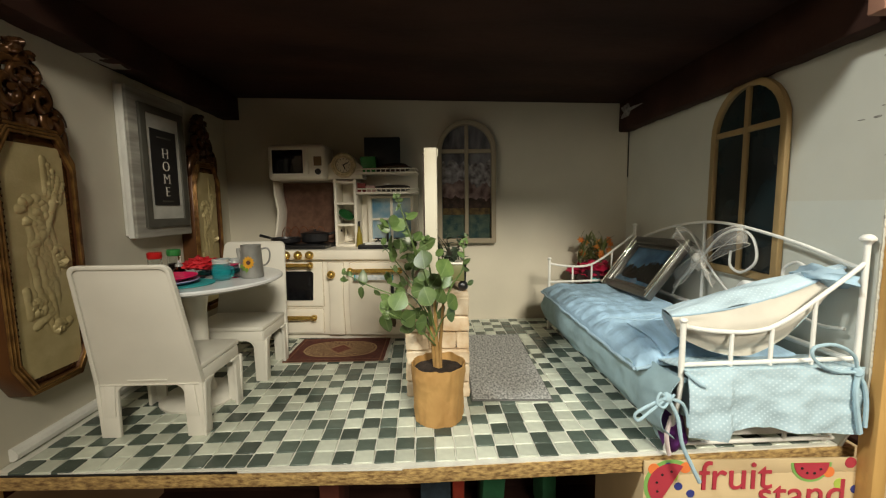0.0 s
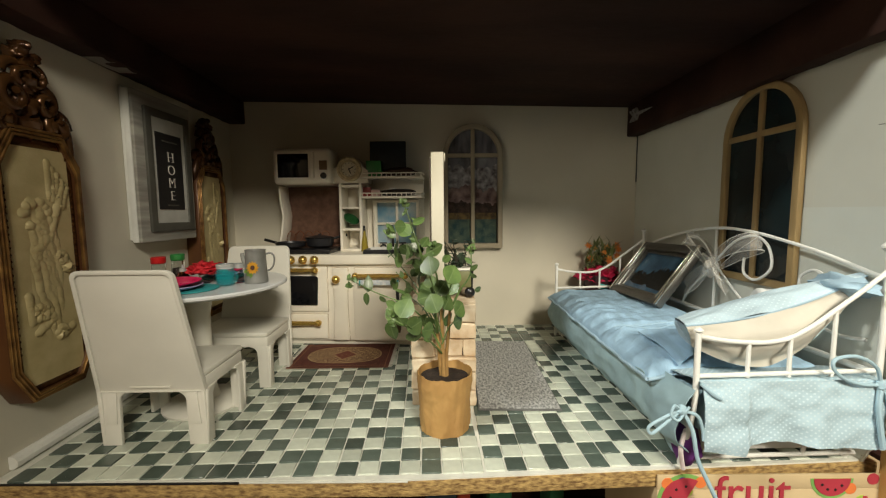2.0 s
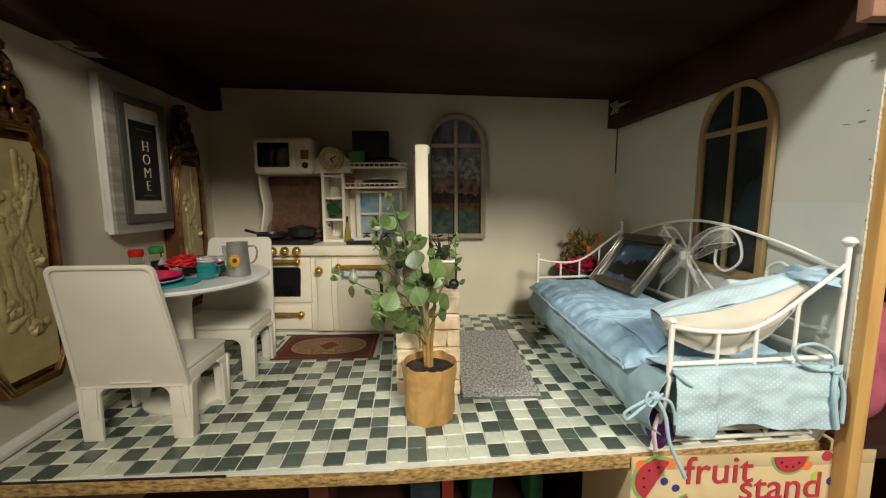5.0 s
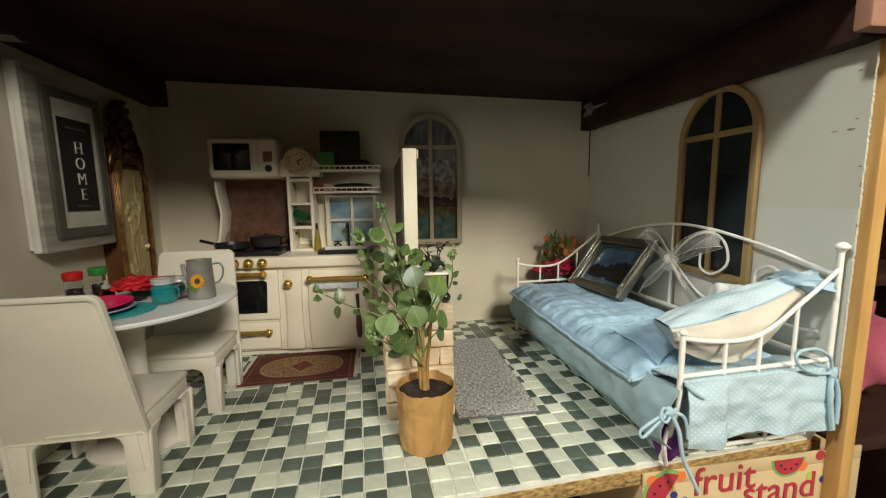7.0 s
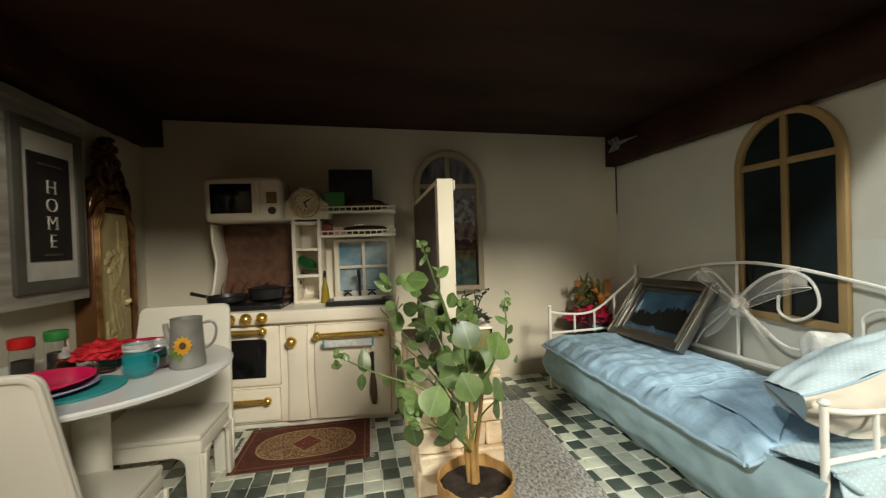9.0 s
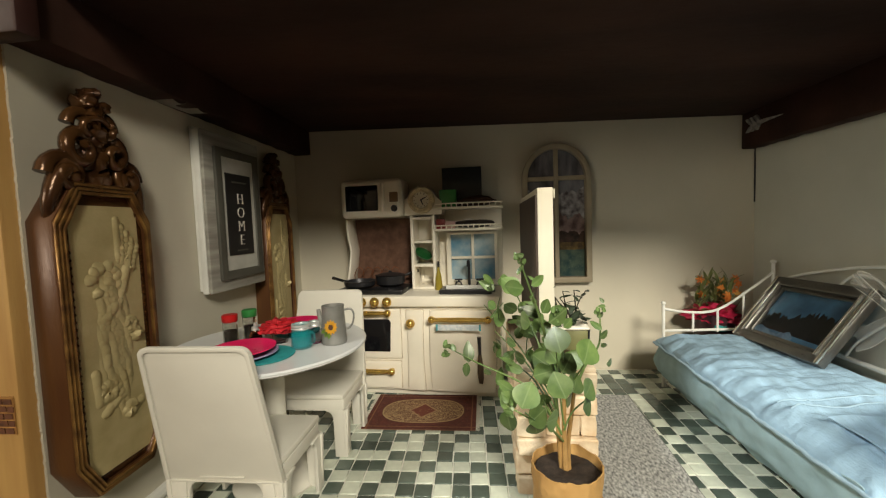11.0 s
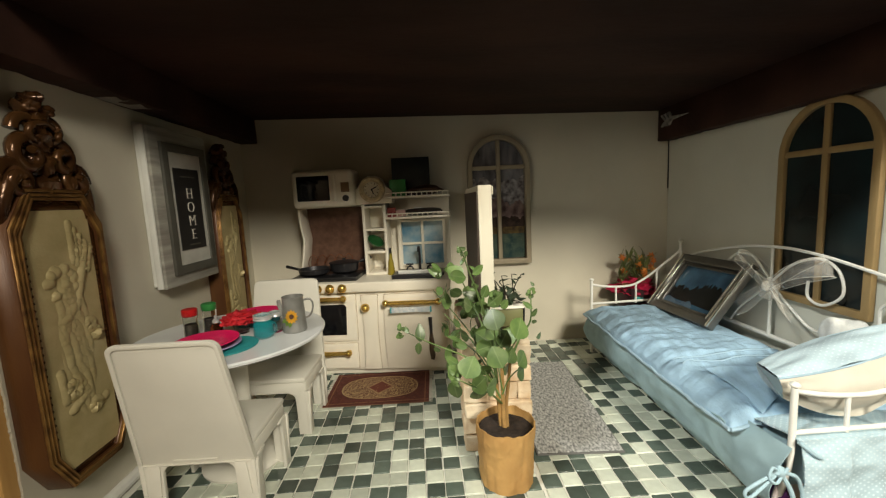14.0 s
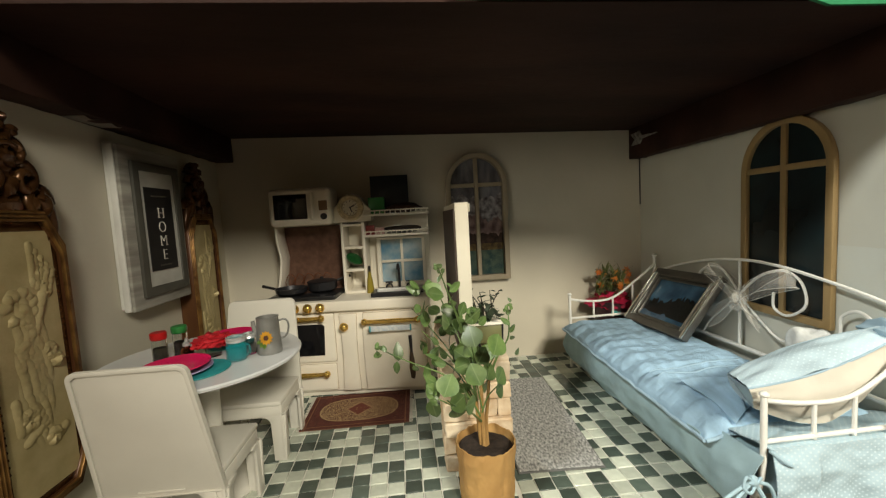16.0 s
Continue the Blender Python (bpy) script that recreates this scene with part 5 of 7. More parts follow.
def quilt_top(u, v):
    """u across from the open edge to the wall, v along from the front to the far end."""
    x = -0.030 + 0.012 * v + (0.226 - 0.012 * v) * u
    y = 0.049 + (BL - 0.048) * v
    edge = min(1.0, min(u, 1 - u) * 7.0, min(v * 11.0, (1 - v) * 13.0))
    z = 0.005 + 0.017 * math.sqrt(max(0.0, edge)) - 0.006 * max(0, 0.12 - u) / 0.12
    wander = 1.6 * noise.noise(Vector((u * 2.0, v * 5.0, 4.0)))
    pucker = math.sin(v * 74 + 2.2 * wander) * math.exp(-3.2 * u) * 0.0030
    long_fold = math.sin(v * 31 + 2.6 * wander + 1.2 * u) * 0.0016 * (0.35 + 0.65 * abs(noise.noise(Vector((u * 3, v * 4, 9)))))
    z += (pucker + long_fold) * edge ** 0.5
    z += ripple(u, v * 2, 0.1, 0.006, 3) * edge + ripple(u * 2.0, v * 9, 2.1, 0.0020, 3) * edge + ripple(u * 5, v * 16, 5.1, 0.0017, 3) + ripple(u * 12, v * 30, 2.4, 0.0009, 3)
    for v0, w in ((0.265, 0.012), (0.315, 0.010)):
        d = v - v0 - 0.05 * u * u
        z += 0.0026 * math.exp(-(d / w) ** 2) * edge - 0.0022 * math.exp(-((d - 2.2 * w) / w) ** 2) * edge
    x -= 0.006 * math.sin(math.pi * v) * (1 - u) * 0.3 - 0.004 * ripple(u, v * 3, 8, 1, 4) * (1 - u)
    return Vector((x, y, z))


bm = sheet(90, 220, quilt_top, 0.009, size=(0.23, 0.49))
part("pad", bm, BLUE_SHEEN, quilt, "", 70)


def cord(points, r=0.0024):
    part("piping", tube(points, r, 8), BLUE, quilt, "corded edge")


cord([quilt_top(0.0, i / 60) + Vector((-0.0012, 0, -0.0016)) for i in range(61)])
cord([quilt_top(i / 20, 0.0) + Vector((0, -0.0012, -0.0016)) for i in range(21)])
cord([quilt_top(0.10 + 0.85 * i / 24, 0.265 + 0.05 * (0.10 + 0.85 * i / 24) ** 2) + Vector((0, 0, 0.0002)) for i in range(25)], 0.0010)
cord([quilt_top(0.10 + 0.85 * i / 24, 0.315 + 0.05 * (0.10 + 0.85 * i / 24) ** 2) + Vector((0, 0, 0.0002)) for i in range(25)], 0.0010)
# lower layer of the pad, bulging under the corded edge
part("under_layer", sheet(12, 160, lambda u, v: Vector((-0.028 + 0.012 * v + 0.022 * u - 0.006 * math.sin(math.pi * u), 0.060 + (BL - 0.064) * v, 0.002 - 0.020 * u + 0.0010 * math.sin(v * 90) * (1 - u) + ripple(u, v * 5, 3, 0.002, 3))), 0.001), SKIRT, quilt, "plain grey-blue lower layer", 70)


def flap(u, v):
    """A corner of the cover turned back: a lifted triangle with its tip over the pad."""
    tip, front, right = Vector((0.001, 0.138, 0.034)), Vector((0.010, 0.050, 0.016)), Vector((0.116, 0.112, 0.034))
    p = (tip.lerp(front, u)).lerp(right, v)
    p.z += 0.006 * math.sin(math.pi * v) * (1 - u) + 0.004 * math.sin(math.pi * u) + ripple(u, v, 6, 0.004, 3)
    p.x += 0.004 * math.sin(math.pi * u) * (1 - v)
    return p


part("folded_corner", sheet(24, 24, flap, 0.0022, size=(0.1, 0.085)), BLUE_SHEEN, quilt, "turned-back cover corner", 70)

# pillow against the front end frame
pillow = thing("pillow", (BX0, BY0, TILE_TOP), "square-edged pillow, dotted blue above and cream below", "pillow", turn=BED_TURN)
pillow.matrix_basis = pillow.matrix_basis @ TALL


def front_edge(u):
    return Vector((-0.008 + 0.225 * u, 0.012 + 0.010 * u * u, 0.166 + 0.012 * u + 0.040 * u ** 2.2))


def back_edge(u):
    return Vector((0.012 + 0.206 * u, 0.066 + 0.020 * math.sin(math.pi * u) - 0.030 * u ** 3, 0.160 + 0.030 * u + 0.026 * u ** 2))


def low_edge(u):
    return Vector((0.006 + 0.184 * u, 0.020 + 0.004 * u, 0.140 - 0.027 * math.sin(math.pi * min(1, u * 1.04)) + 0.034 * u ** 4))


def pillow_top(u, v):
    p = front_edge(u).lerp(back_edge(u), v)
    p.z += 0.007 * math.sin(math.pi * v) * (0.4 + math.sin(math.pi * u)) + ripple(u, v, 1, 0.004, 4)
    return p


def pillow_belly(u, v):
    p = front_edge(u).lerp(low_edge(u), v)
    p.y -= 0.012 * math.sin(math.pi * min(1, v * 1.1)) * (0.25 + math.sin(math.pi * u))
    return p + Vector((0, ripple(u, v, 5, 0.003, 5), 0))


def pillow_rear(u, v):
    p = low_edge(u).lerp(back_edge(u), v)
    p.y += 0.030 * math.sin(math.pi * v) * (0.3 + 0.7 * math.sin(math.pi * u))
    p.z -= 0.004 * math.sin(math.pi * v)
    return p


part("top_cover", sheet(40, 20, pillow_top, size=(0.21, 0.08)), FAINT_DOTS, pillow, "white-dotted blue cotton", 70)
part("under_cover", sheet(40, 20, pillow_belly, size=(0.21, 0.08)), CALICO, pillow, "plain cream calico", 70)
part("rear_cover", sheet(40, 10, pillow_rear, size=(0.21, 0.05)), FAINT_DOTS, pillow, "", 70)
for u in (0.0, 1.0):
    part("end_panel", sheet(6, 10, lambda a, v, u=u: pillow_belly(u, v).lerp(back_edge(u).lerp(low_edge(u), v), a)), BLUE, pillow, "", 70)
part("seam", tube([front_edge(i / 24) for i in range(25)], 0.0012, 6), BLUE, pillow, "corded seam")
soft = thing("white_cushion", (0.570, 0.564, TILE_TOP + 0.128), "small soft white cushion with frilled edges behind the pillow", "cushion")
FLEECE = mat("white_fleece", (0.66, 0.68, 0.67), 0.9, var=0.14, scale=80, bump=1.0, grain=500)
LACE = mat("white_lace", (0.66, 0.68, 0.66), 0.9, var=0.18, scale=120, bump=1.0, grain=500)
LACE.node_tree.nodes["Principled BSDF"].inputs["Alpha"].default_value = 0.6
part("filling", blob((0, 0, 0.034), (0.025, 0.030, 0.034), 21, 0.35, None, 4, 1.5), FLEECE, soft, "", 70)


def frill(u, v):
    a = 2 * math.pi * u
    r = 0.025 + 0.013 * v
    return Vector((r * math.cos(a) + ripple(u * 3, v, 2.3, 0.003, 5), 1.05 * r * math.sin(a), 0.024 + 0.006 * math.sin(3 * a) + v * 0.005 * math.sin(17 * a) - 0.012 * v + ripple(u * 3, v, 0.4, 0.003, 6)))


part("frill", sheet(120, 5, frill), LACE, soft, "sheer white lace frill", 70)
rag2 = thing("blue_roll", (0.563, 0.452, TILE_TOP + 0.222), "small rolled blue cloth by the bed post", "cloth")
part("roll", blob((0, 0, 0), (0.018, 0.029, 0.013), 6, 0.7, None, 3, 2.2), BLUE, rag2, "", 60)

# silver picture frame leaning on the bed back
SILVER = mat("brushed_silver_frame", (0.150, 0.146, 0.134), 0.30, metal=0.8, var=0.15, scale=30, stretch=(1, 6, 1))
DUSK = mat("dusk_lake_print", (0.020, 0.055, 0.11), 0.12, second=(0.07, 0.19, 0.33), scale=16, bump=0.0)
o = Vector((0.4935, 0.8347, 0.122))
across = Vector((0.008, -0.200, 0.006)).normalized()
upward = Vector((0.089, 0.006, 0.115)).normalized()
upward = (upward - across * upward.dot(across)).normalized()
depth_axis = upward.cross(across)
pm = Matrix((( across.x, depth_axis.x, upward.x, o.x), (across.y, depth_axis.y, upward.y, o.y), (across.z, depth_axis.z, upward.z, o.z), (0, 0, 0, 1)))
pic = new("picture_frame")
pic.matrix_basis = pm
tagged(pic, "silver framed dusk lake picture leaning on the bed", "picture frame")
fw, fh = 0.200, 0.145
part("frame", ring_prism(sq(-fw / 2, 0, fw / 2, fh), sq(-fw / 2 + 0.018, 0.018, fw / 2 - 0.018, fh - 0.018), 0.014, m=Matrix.Translation((0, -0.014, 0)), bevel=0.0026), SILVER, pic)
part("frame_bead", ring_prism(sq(-fw / 2 + 0.0185, 0.0185, fw / 2 - 0.0185, fh - 0.0185), sq(-fw / 2 + 0.025, 0.025, fw / 2 - 0.025, fh - 0.025), 0.006, m=Matrix.Translation((0, -0.008, 0)), bevel=0.0012), SILVER, pic)
# Paler silver on the end bars only: reflected light painted as strips.
SIDE_GLINT = mat("silver_glint", (0.80, 0.78, 0.72), 0.2, metal=0.95, var=0.1, scale=60)
for side in (-1, 1):
    for inset, wide, y in ((0.0008, 0.0060, -0.0172), (0.0140, 0.0040, -0.0165)):
        x0, x1 = sorted((side * (fw / 2 - inset), side * (fw / 2 - inset - wide)))
        part("glint_bead", box(x0, x1, y, y + 0.0035, inset, fh - inset, 0.0012), SIDE_GLINT, pic, "silver end strip with painted reflection")
pr = part("print", box(-fw / 2 + 0.0215, fw / 2 - 0.0215, -0.0025, -0.0012, 0.0215, fh - 0.0215), DUSK, pic, "dusk picture of a lake and trees")
rng = random.Random(77)
line = []
for i in range(41):
    u = i / 40
    line.append((fw / 2 - 0.022 - (fw - 0.044) * u, 0.074 + 0.010 * math.sin(u * 5 + 0.5) + rng.uniform(-0.006, 0.010)))
part("tree_line", prism([(-fw / 2 + 0.022, 0.038), (fw / 2 - 0.022, 0.034)] + line, 0.0004, m=Matrix.Translation((0, -0.0031, 0))), mat("black_tree_print", (0.004, 0.006, 0.009), 0.25), pr, "black printed tree line")
glint = [(-fw / 2 + 0.114 - 0.090 * i / 16, 0.034 + 0.006 * math.sin(i * 0.6) + rng.uniform(-0.003, 0.003)) for i in range(17)]
part("water_glint", prism([(-fw / 2 + 0.024, 0.0235), (-fw / 2 + 0.114, 0.0235)] + glint, 0.0004, m=Matrix.Translation((0, -0.0034, 0))), mat("pale_water_print", (0.16, 0.26, 0.38), 0.25, second=(0.05, 0.10, 0.17), scale=60, bump=0.0), pr, "pale printed water glint")

# organza bow on the bed back
ORGANZA = bpy.data.materials.new("white_organza")
ORGANZA.use_nodes = True
ob_b = ORGANZA.node_tree.nodes["Principled BSDF"]
ob_b.inputs["Base Color"].default_value = (0.75, 0.73, 0.68, 1)
ob_b.inputs["Alpha"].default_value = 0.20
ob_b.inputs["Roughness"].default_value = 0.5
bow = thing("organza_bow", (0.565, 0.685, TILE_TOP + 0.212), "sheer white organza bow tied to the bed back", "bow")
RIBBON = mat("white_ribbon", (0.66, 0.65, 0.60), 0.7)


def loop_sheet(dy, dz, wide, fold):
    """A flattened ribbon loop that leaves the knot, turns at its tip and comes back behind."""
    d = Vector((0, dy, dz))
    n = Vector((0, -d.z, d.y)).normalized()
    if n.z < 0:
        n = -n

    def place(u, v):
        s = math.sin(math.pi * u)
        bend = 0.006 * math.sin(math.pi * s)
        across = wide * (v - 0.5) * (0.25 + 0.95 * s ** 0.8) + fold * (0.5 - u) * s + bend
        x = -0.014 + 0.024 * u - 0.010 * math.sin(2 * math.pi * u) + 0.0022 * math.sin(v * 11 + u * 5) * s
        return d * s + n * across + Vector((x, 0, 0))
    return place


def hem(place, parent, n=24):
    for v in (0.0, 1.0):
        part("hem", tube([place(i / n, v) for i in range(n + 1)], 0.00038, 5), RIBBON, parent)


for dy, dz, wide, fold in ((0.082, 0.048, 0.020, 0.016), (-0.096, 0.054, 0.026, 0.014)):
    shape = loop_sheet(dy, dz, wide, fold)
    hem(shape, part("loop", sheet(30, 10, shape), ORGANZA, bow, "", 70))
for dy, dz, wide in ((0.060, -0.046, 0.036), (-0.056, -0.030, 0.024)):
    def tail(u, v, dy=dy, dz=dz, wide=wide):
        return Vector((-0.010 - 0.008 * u + 0.004 * math.sin(v * 9 + u * 4), dy * u + 0.3 * wide * (v - 0.5) * (0.4 + 0.6 * u), dz * u + wide * (v - 0.5) * (0.35 + 0.65 * u) + 0.003 * math.sin(u * 7)))
    hem(tail, part("tail", sheet(18, 8, tail), ORGANZA, bow, "", 70))
part("knot", blob((-0.012, -0.004, -0.002), (0.009, 0.015, 0.017), 2, 0.5, None, 3), ORGANZA, bow)
part("knot_wrap", blob((-0.012, 0.002, 0.004), (0.006, 0.007, 0.009), 5, 0.4, None, 2), RIBBON, bow)

# purple thing and pink shoe under the bed corner
under = thing("purple_bag", (0.369, 0.437, TILE_TOP), "purple and pink soft bag tucked under the bed", "bag")
part("bag", blob((0.006, 0.010, 0.030), (0.014, 0.024, 0.030), 4, 0.3, None, 3), mat("purple_cloth", (0.09, 0.012, 0.13), 0.7, var=0.2, scale=60), under)
part("strap", tube([(-0.006, -0.008, 0.002), (-0.009, -0.006, 0.028), (-0.002, -0.004, 0.050)], 0.0028, 8, None, 4), mat("pale_pink", (0.78, 0.68, 0.69), 0.6), under, "pale pinkish white strap")

# flower pot behind the bed
fp = thing("flower_pot", (0.489, 1.022, TILE_TOP + 0.006), "maroon pot of orange silk flowers between bed and wall", "flower pot")
part("pot", lathe([(0, 0), (0.026, 0), (0.034, 0.06), (0.040, 0.118), (0.042, 0.142), (0.039, 0.142), (0.036, 0.118), (0, 0.112)], 32), mat("maroon_foil", (0.045, 0.018, 0.022), 0.35, var=0.3, scale=30), fp)
part("ruffle", blob((0, 0, 0.138), (0.047, 0.040, 0.021), 3, 0.75, None, 4, 3.4), mat("crimson_paper", (0.40, 0.008, 0.05), 0.6, var=0.2, scale=40), fp, "crimson paper ruffle")
part("sticker", box(-0.018, 0.006, -0.040, -0.0375, 0.108, 0.122, 0.001), mat("teal_print", (0.03, 0.30, 0.28), 0.5), fp, "teal sticker")
ORANGE = mat("orange_petals", (0.72, 0.17, 0.02), 0.7, second=(0.75, 0.30, 0.05), scale=50, bump=0.3)
FOLIAGE = mat("olive_foliage", (0.085, 0.11, 0.03), 0.6, second=(0.16, 0.17, 0.05), scale=40, bump=0.3)
rng = random.Random(5)
PEACH = mat("yellow_orange_petals", (0.70, 0.30, 0.05), 0.7, second=(0.75, 0.42, 0.12), scale=50, bump=0.3)
for i in range(12):
    x, y, z = rng.uniform(-0.040, 0.046), rng.uniform(-0.030, 0.010), rng.uniform(0.176, 0.222)
    bm = bmesh.new()
    for k in range(6):
        a = k * math.pi / 3 + i
        d = Vector((math.cos(a), 0, math.sin(a)))
        s = Vector((-d.z, 0, d.x))
        c0 = Vector((x, y - 0.004, z))
        pts = [c0, c0 + d * 0.005 + s * 0.0026 + Vector((0, -0.002, 0)), c0 + d * 0.0105 + Vector((0, 0.001 + 0.002 * math.sin(i + k), 0)), c0 + d * 0.005 - s * 0.0026 + Vector((0, -0.002, 0))]
        own = bmesh.new()
        own.faces.new([own.verts.new(p) for p in pts])
        bmesh.ops.solidify(own, geom=own.faces[:], thickness=0.0004)
        merge(bm, own)
    blob((x, y - 0.0052, z), (0.0016, 0.0016, 0.0016), i, 0.2, bm, 1)
    part("flower", bm, PEACH if i % 3 == 0 else ORANGE, fp, "orange silk flower", 30)


def leaf_mesh(name, material, length, width, fold=0.15, curl_by=0.15, point=0.7):
    n = 7
    bm = bmesh.new()
    rows = []
    for i in range(n + 1):
        u = i / n
        w = width * 0.5 * (math.sin(math.pi * min(1, u ** point)) ** 0.8 if 0 < u < 1 else 0.0)
        zc = -curl_by * length * u * u
        rows.append([bm.verts.new((-w, length * u, zc + fold * w)), bm.verts.new((0, length * u, zc)), bm.verts.new((w, length * u, zc + fold * w))] if w > 1e-5 else [bm.verts.new((0, length * u, zc))])
    for a, b in zip(rows, rows[1:]):
        if len(a) == 1:
            bm.faces.new((a[0], b[0], b[1])), bm.faces.new((a[0], b[1], b[2]))
        elif len(b) == 1:
            bm.faces.new((a[0], b[0], a[1])), bm.faces.new((a[1], b[0], a[2]))
        else:
            bm.faces.new((a[0], b[0], b[1], a[1])), bm.faces.new((a[1], b[1], b[2], a[2]))
    bmesh.ops.recalc_face_normals(bm, faces=bm.faces[:])
    bmesh.ops.solidify(bm, geom=bm.faces[:], thickness=0.0004)
    ob = part(name, bm, material, smooth=60)
    me = ob.data
    bpy.data.objects.remove(ob)
    return me


BLADE = leaf_mesh("blade", FOLIAGE, 0.034, 0.007, 0.2, 0.25)
for i in range(90):
    a = rng.uniform(0, 2 * math.pi)
    ob = new("leaf", BLADE)
    ob.parent = fp
    ob.matrix_basis = pose(rng.uniform(-0.034, 0.034), rng.uniform(-0.024, 0.014), rng.uniform(0.138, 0.214), rng.uniform(20, 85), 0, math.degrees(a))

# ---------------------------------------------------------------- rugs
def rug_pattern(name):
    """A red-brown oriental rug: border bands, a pale field with curls and a middle medallion."""
    m = mat(name, (0.100, 0.024, 0.015), 0.95, var=0.25, scale=120, bump=0.7, grain=1200)
    nt, n, link, b, src = painted(m)
    tc = n.new("ShaderNodeTexCoord")
    sep = n.new("ShaderNodeSeparateXYZ")
    link(tc.outputs["UV"], sep.inputs[0])

    def math_node(op, a, bb=None):
        q = n.new("ShaderNodeMath")
        q.operation = op
        for k, val in enumerate((a, bb)):
            if val is None:
                continue
            if isinstance(val, (int, float)):
                q.inputs[k].default_value = val
            else:
                link(val, q.inputs[k])
        return q.outputs[0]

    ex = math_node("ABSOLUTE", math_node("SUBTRACT", sep.outputs[0], 0.5))
    ey = math_node("ABSOLUTE", math_node("SUBTRACT", sep.outputs[1], 0.5))
    # distance to the border, as a rounded lozenge
    p1_ = math_node("POWER", math_node("DIVIDE", ex, 0.385), 3.0)
    p2_ = math_node("POWER", math_node("DIVIDE", ey, 0.34), 2.2)
    field = math_node("ADD", p1_, p2_)
    inside = math_node("LESS_THAN", field, 1.0)
    rim = math_node("MULTIPLY", math_node("GREATER_THAN", field, 0.90), inside)
    md = math_node("ADD", math_node("DIVIDE", ex, 0.14), math_node("DIVIDE", ey, 0.22))
    medal = math_node("LESS_THAN", md, 1.0)
    vor = n.new("ShaderNodeTexVoronoi")
    vor.feature = "DISTANCE_TO_EDGE"
    vor.inputs["Scale"].default_value = 26.0
    mp = n.new("ShaderNodeMapping")
    mp.inputs["Scale"].default_value = (1.5, 1.0, 1.0)
    link(tc.outputs["UV"], mp.inputs[0])
    link(mp.outputs[0], vor.inputs["Vector"])
    lines = math_node("LESS_THAN", vor.outputs["Distance"], 0.075)

    def mixed(fac, a, colour):
        q = n.new("ShaderNodeMix")
        q.data_type = "RGBA"
        link(fac, q.inputs["Factor"])
        link(a, q.inputs["A"])
        q.inputs["B"].default_value = (*colour, 1)
        return q.outputs["Result"]

    dots = n.new("ShaderNodeTexVoronoi")
    dots.inputs["Scale"].default_value = 26.0
    link(mp.outputs[0], dots.inputs["Vector"])
    bud = math_node("LESS_THAN", dots.outputs["Distance"], 0.20)
    curl_lines = math_node("MINIMUM", math_node("ADD", lines, bud), 1.0)
    c = mixed(inside, src, (0.125, 0.052, 0.028))
    c = mixed(math_node("MULTIPLY", curl_lines, inside), c, (0.42, 0.28, 0.14))
    c = mixed(math_node("MULTIPLY", medal, math_node("SUBTRACT", 1.0, bud)), c, (0.150, 0.036, 0.020))
    edge = math_node("MULTIPLY", math_node("GREATER_THAN", md, 0.84), medal)
    c = mixed(edge, c, (0.34, 0.21, 0.11))
    c = mixed(math_node("MULTIPLY", rim, math_node("SUBTRACT", 1.0, bud)), c, (0.40, 0.27, 0.14))
    outside = math_node("MULTIPLY", bud, math_node("GREATER_THAN", field, 1.25))
    c = mixed(math_node("MULTIPLY", outside, 0.35), c, (0.30, 0.15, 0.08))
    bx = math_node("MULTIPLY", math_node("GREATER_THAN", ex, 0.455), math_node("LESS_THAN", ex, 0.465))
    by = math_node("MULTIPLY", math_node("GREATER_THAN", ey, 0.43), math_node("LESS_THAN", ey, 0.445))
    c = mixed(math_node("MINIMUM", math_node("ADD", bx, by), 1.0), c, (0.22, 0.10, 0.05))
    link(c, b.inputs["Base Color"])
    return m


rug = thing("oriental_rug", (-0.1450, 0.8290, TILE_TOP), "small red-brown oriental rug with cream fringes", "rug", turn=0.8)
part("woven_face", sheet(40, 24, lambda u, v: Vector((-0.104 + 0.208 * u, -0.072 + 0.144 * v, 0.0022 + 0.0008 * noise.noise(Vector((u * 5, v * 4, 1)))))), rug_pattern("oriental_rug"), rug, "patterned pile", 60)
part("backing", box(-0.104, 0.104, -0.072, 0.072, 0.0002, 0.0012), mat("rug_backing", (0.20, 0.10, 0.06), 0.9), rug)
bm = bmesh.new()
rng = random.Random(4)
for i in range(60):
    y = -0.070 + 0.14 * i / 59
    for sx in (-1, 1):
        tube([(sx * 0.103, y, 0.0014), (sx * (0.109 + rng.uniform(0, 0.003)), y + rng.uniform(-0.002, 0.002), 0.0010)], 0.0006, 4, bm)
tagged(part("fringe", bm, CALICO, rug, "cream fringe"), kind="stuff")

GREY_PILE = mat("speckled_grey_carpet", (0.13, 0.135, 0.135), 0.95, second=(0.60, 0.60, 0.58), scale=270, bump=1.0, grain=700, stretch=(1.0, 0.55, 1.0))
carpet = thing("grey_mat", (0.1980, 0.7440, TILE_TOP), "speckled grey carpet mat with a bound edge", "mat", turn=-1.5)
part("tufted_face", sheet(40, 100, lambda u, v: Vector((-0.064 + 0.128 * u, -0.166 + 0.332 * v, 0.0034 + 0.0009 * noise.noise(Vector((u * 60, v * 160, 1)))))), GREY_PILE, carpet, "", 80)
part("edge", box(-0.066, 0.066, -0.168, 0.168, 0.0003, 0.0028, 0.001), mat("grey_binding", (0.13, 0.13, 0.125), 0.9), carpet, "dark grey bound edge")

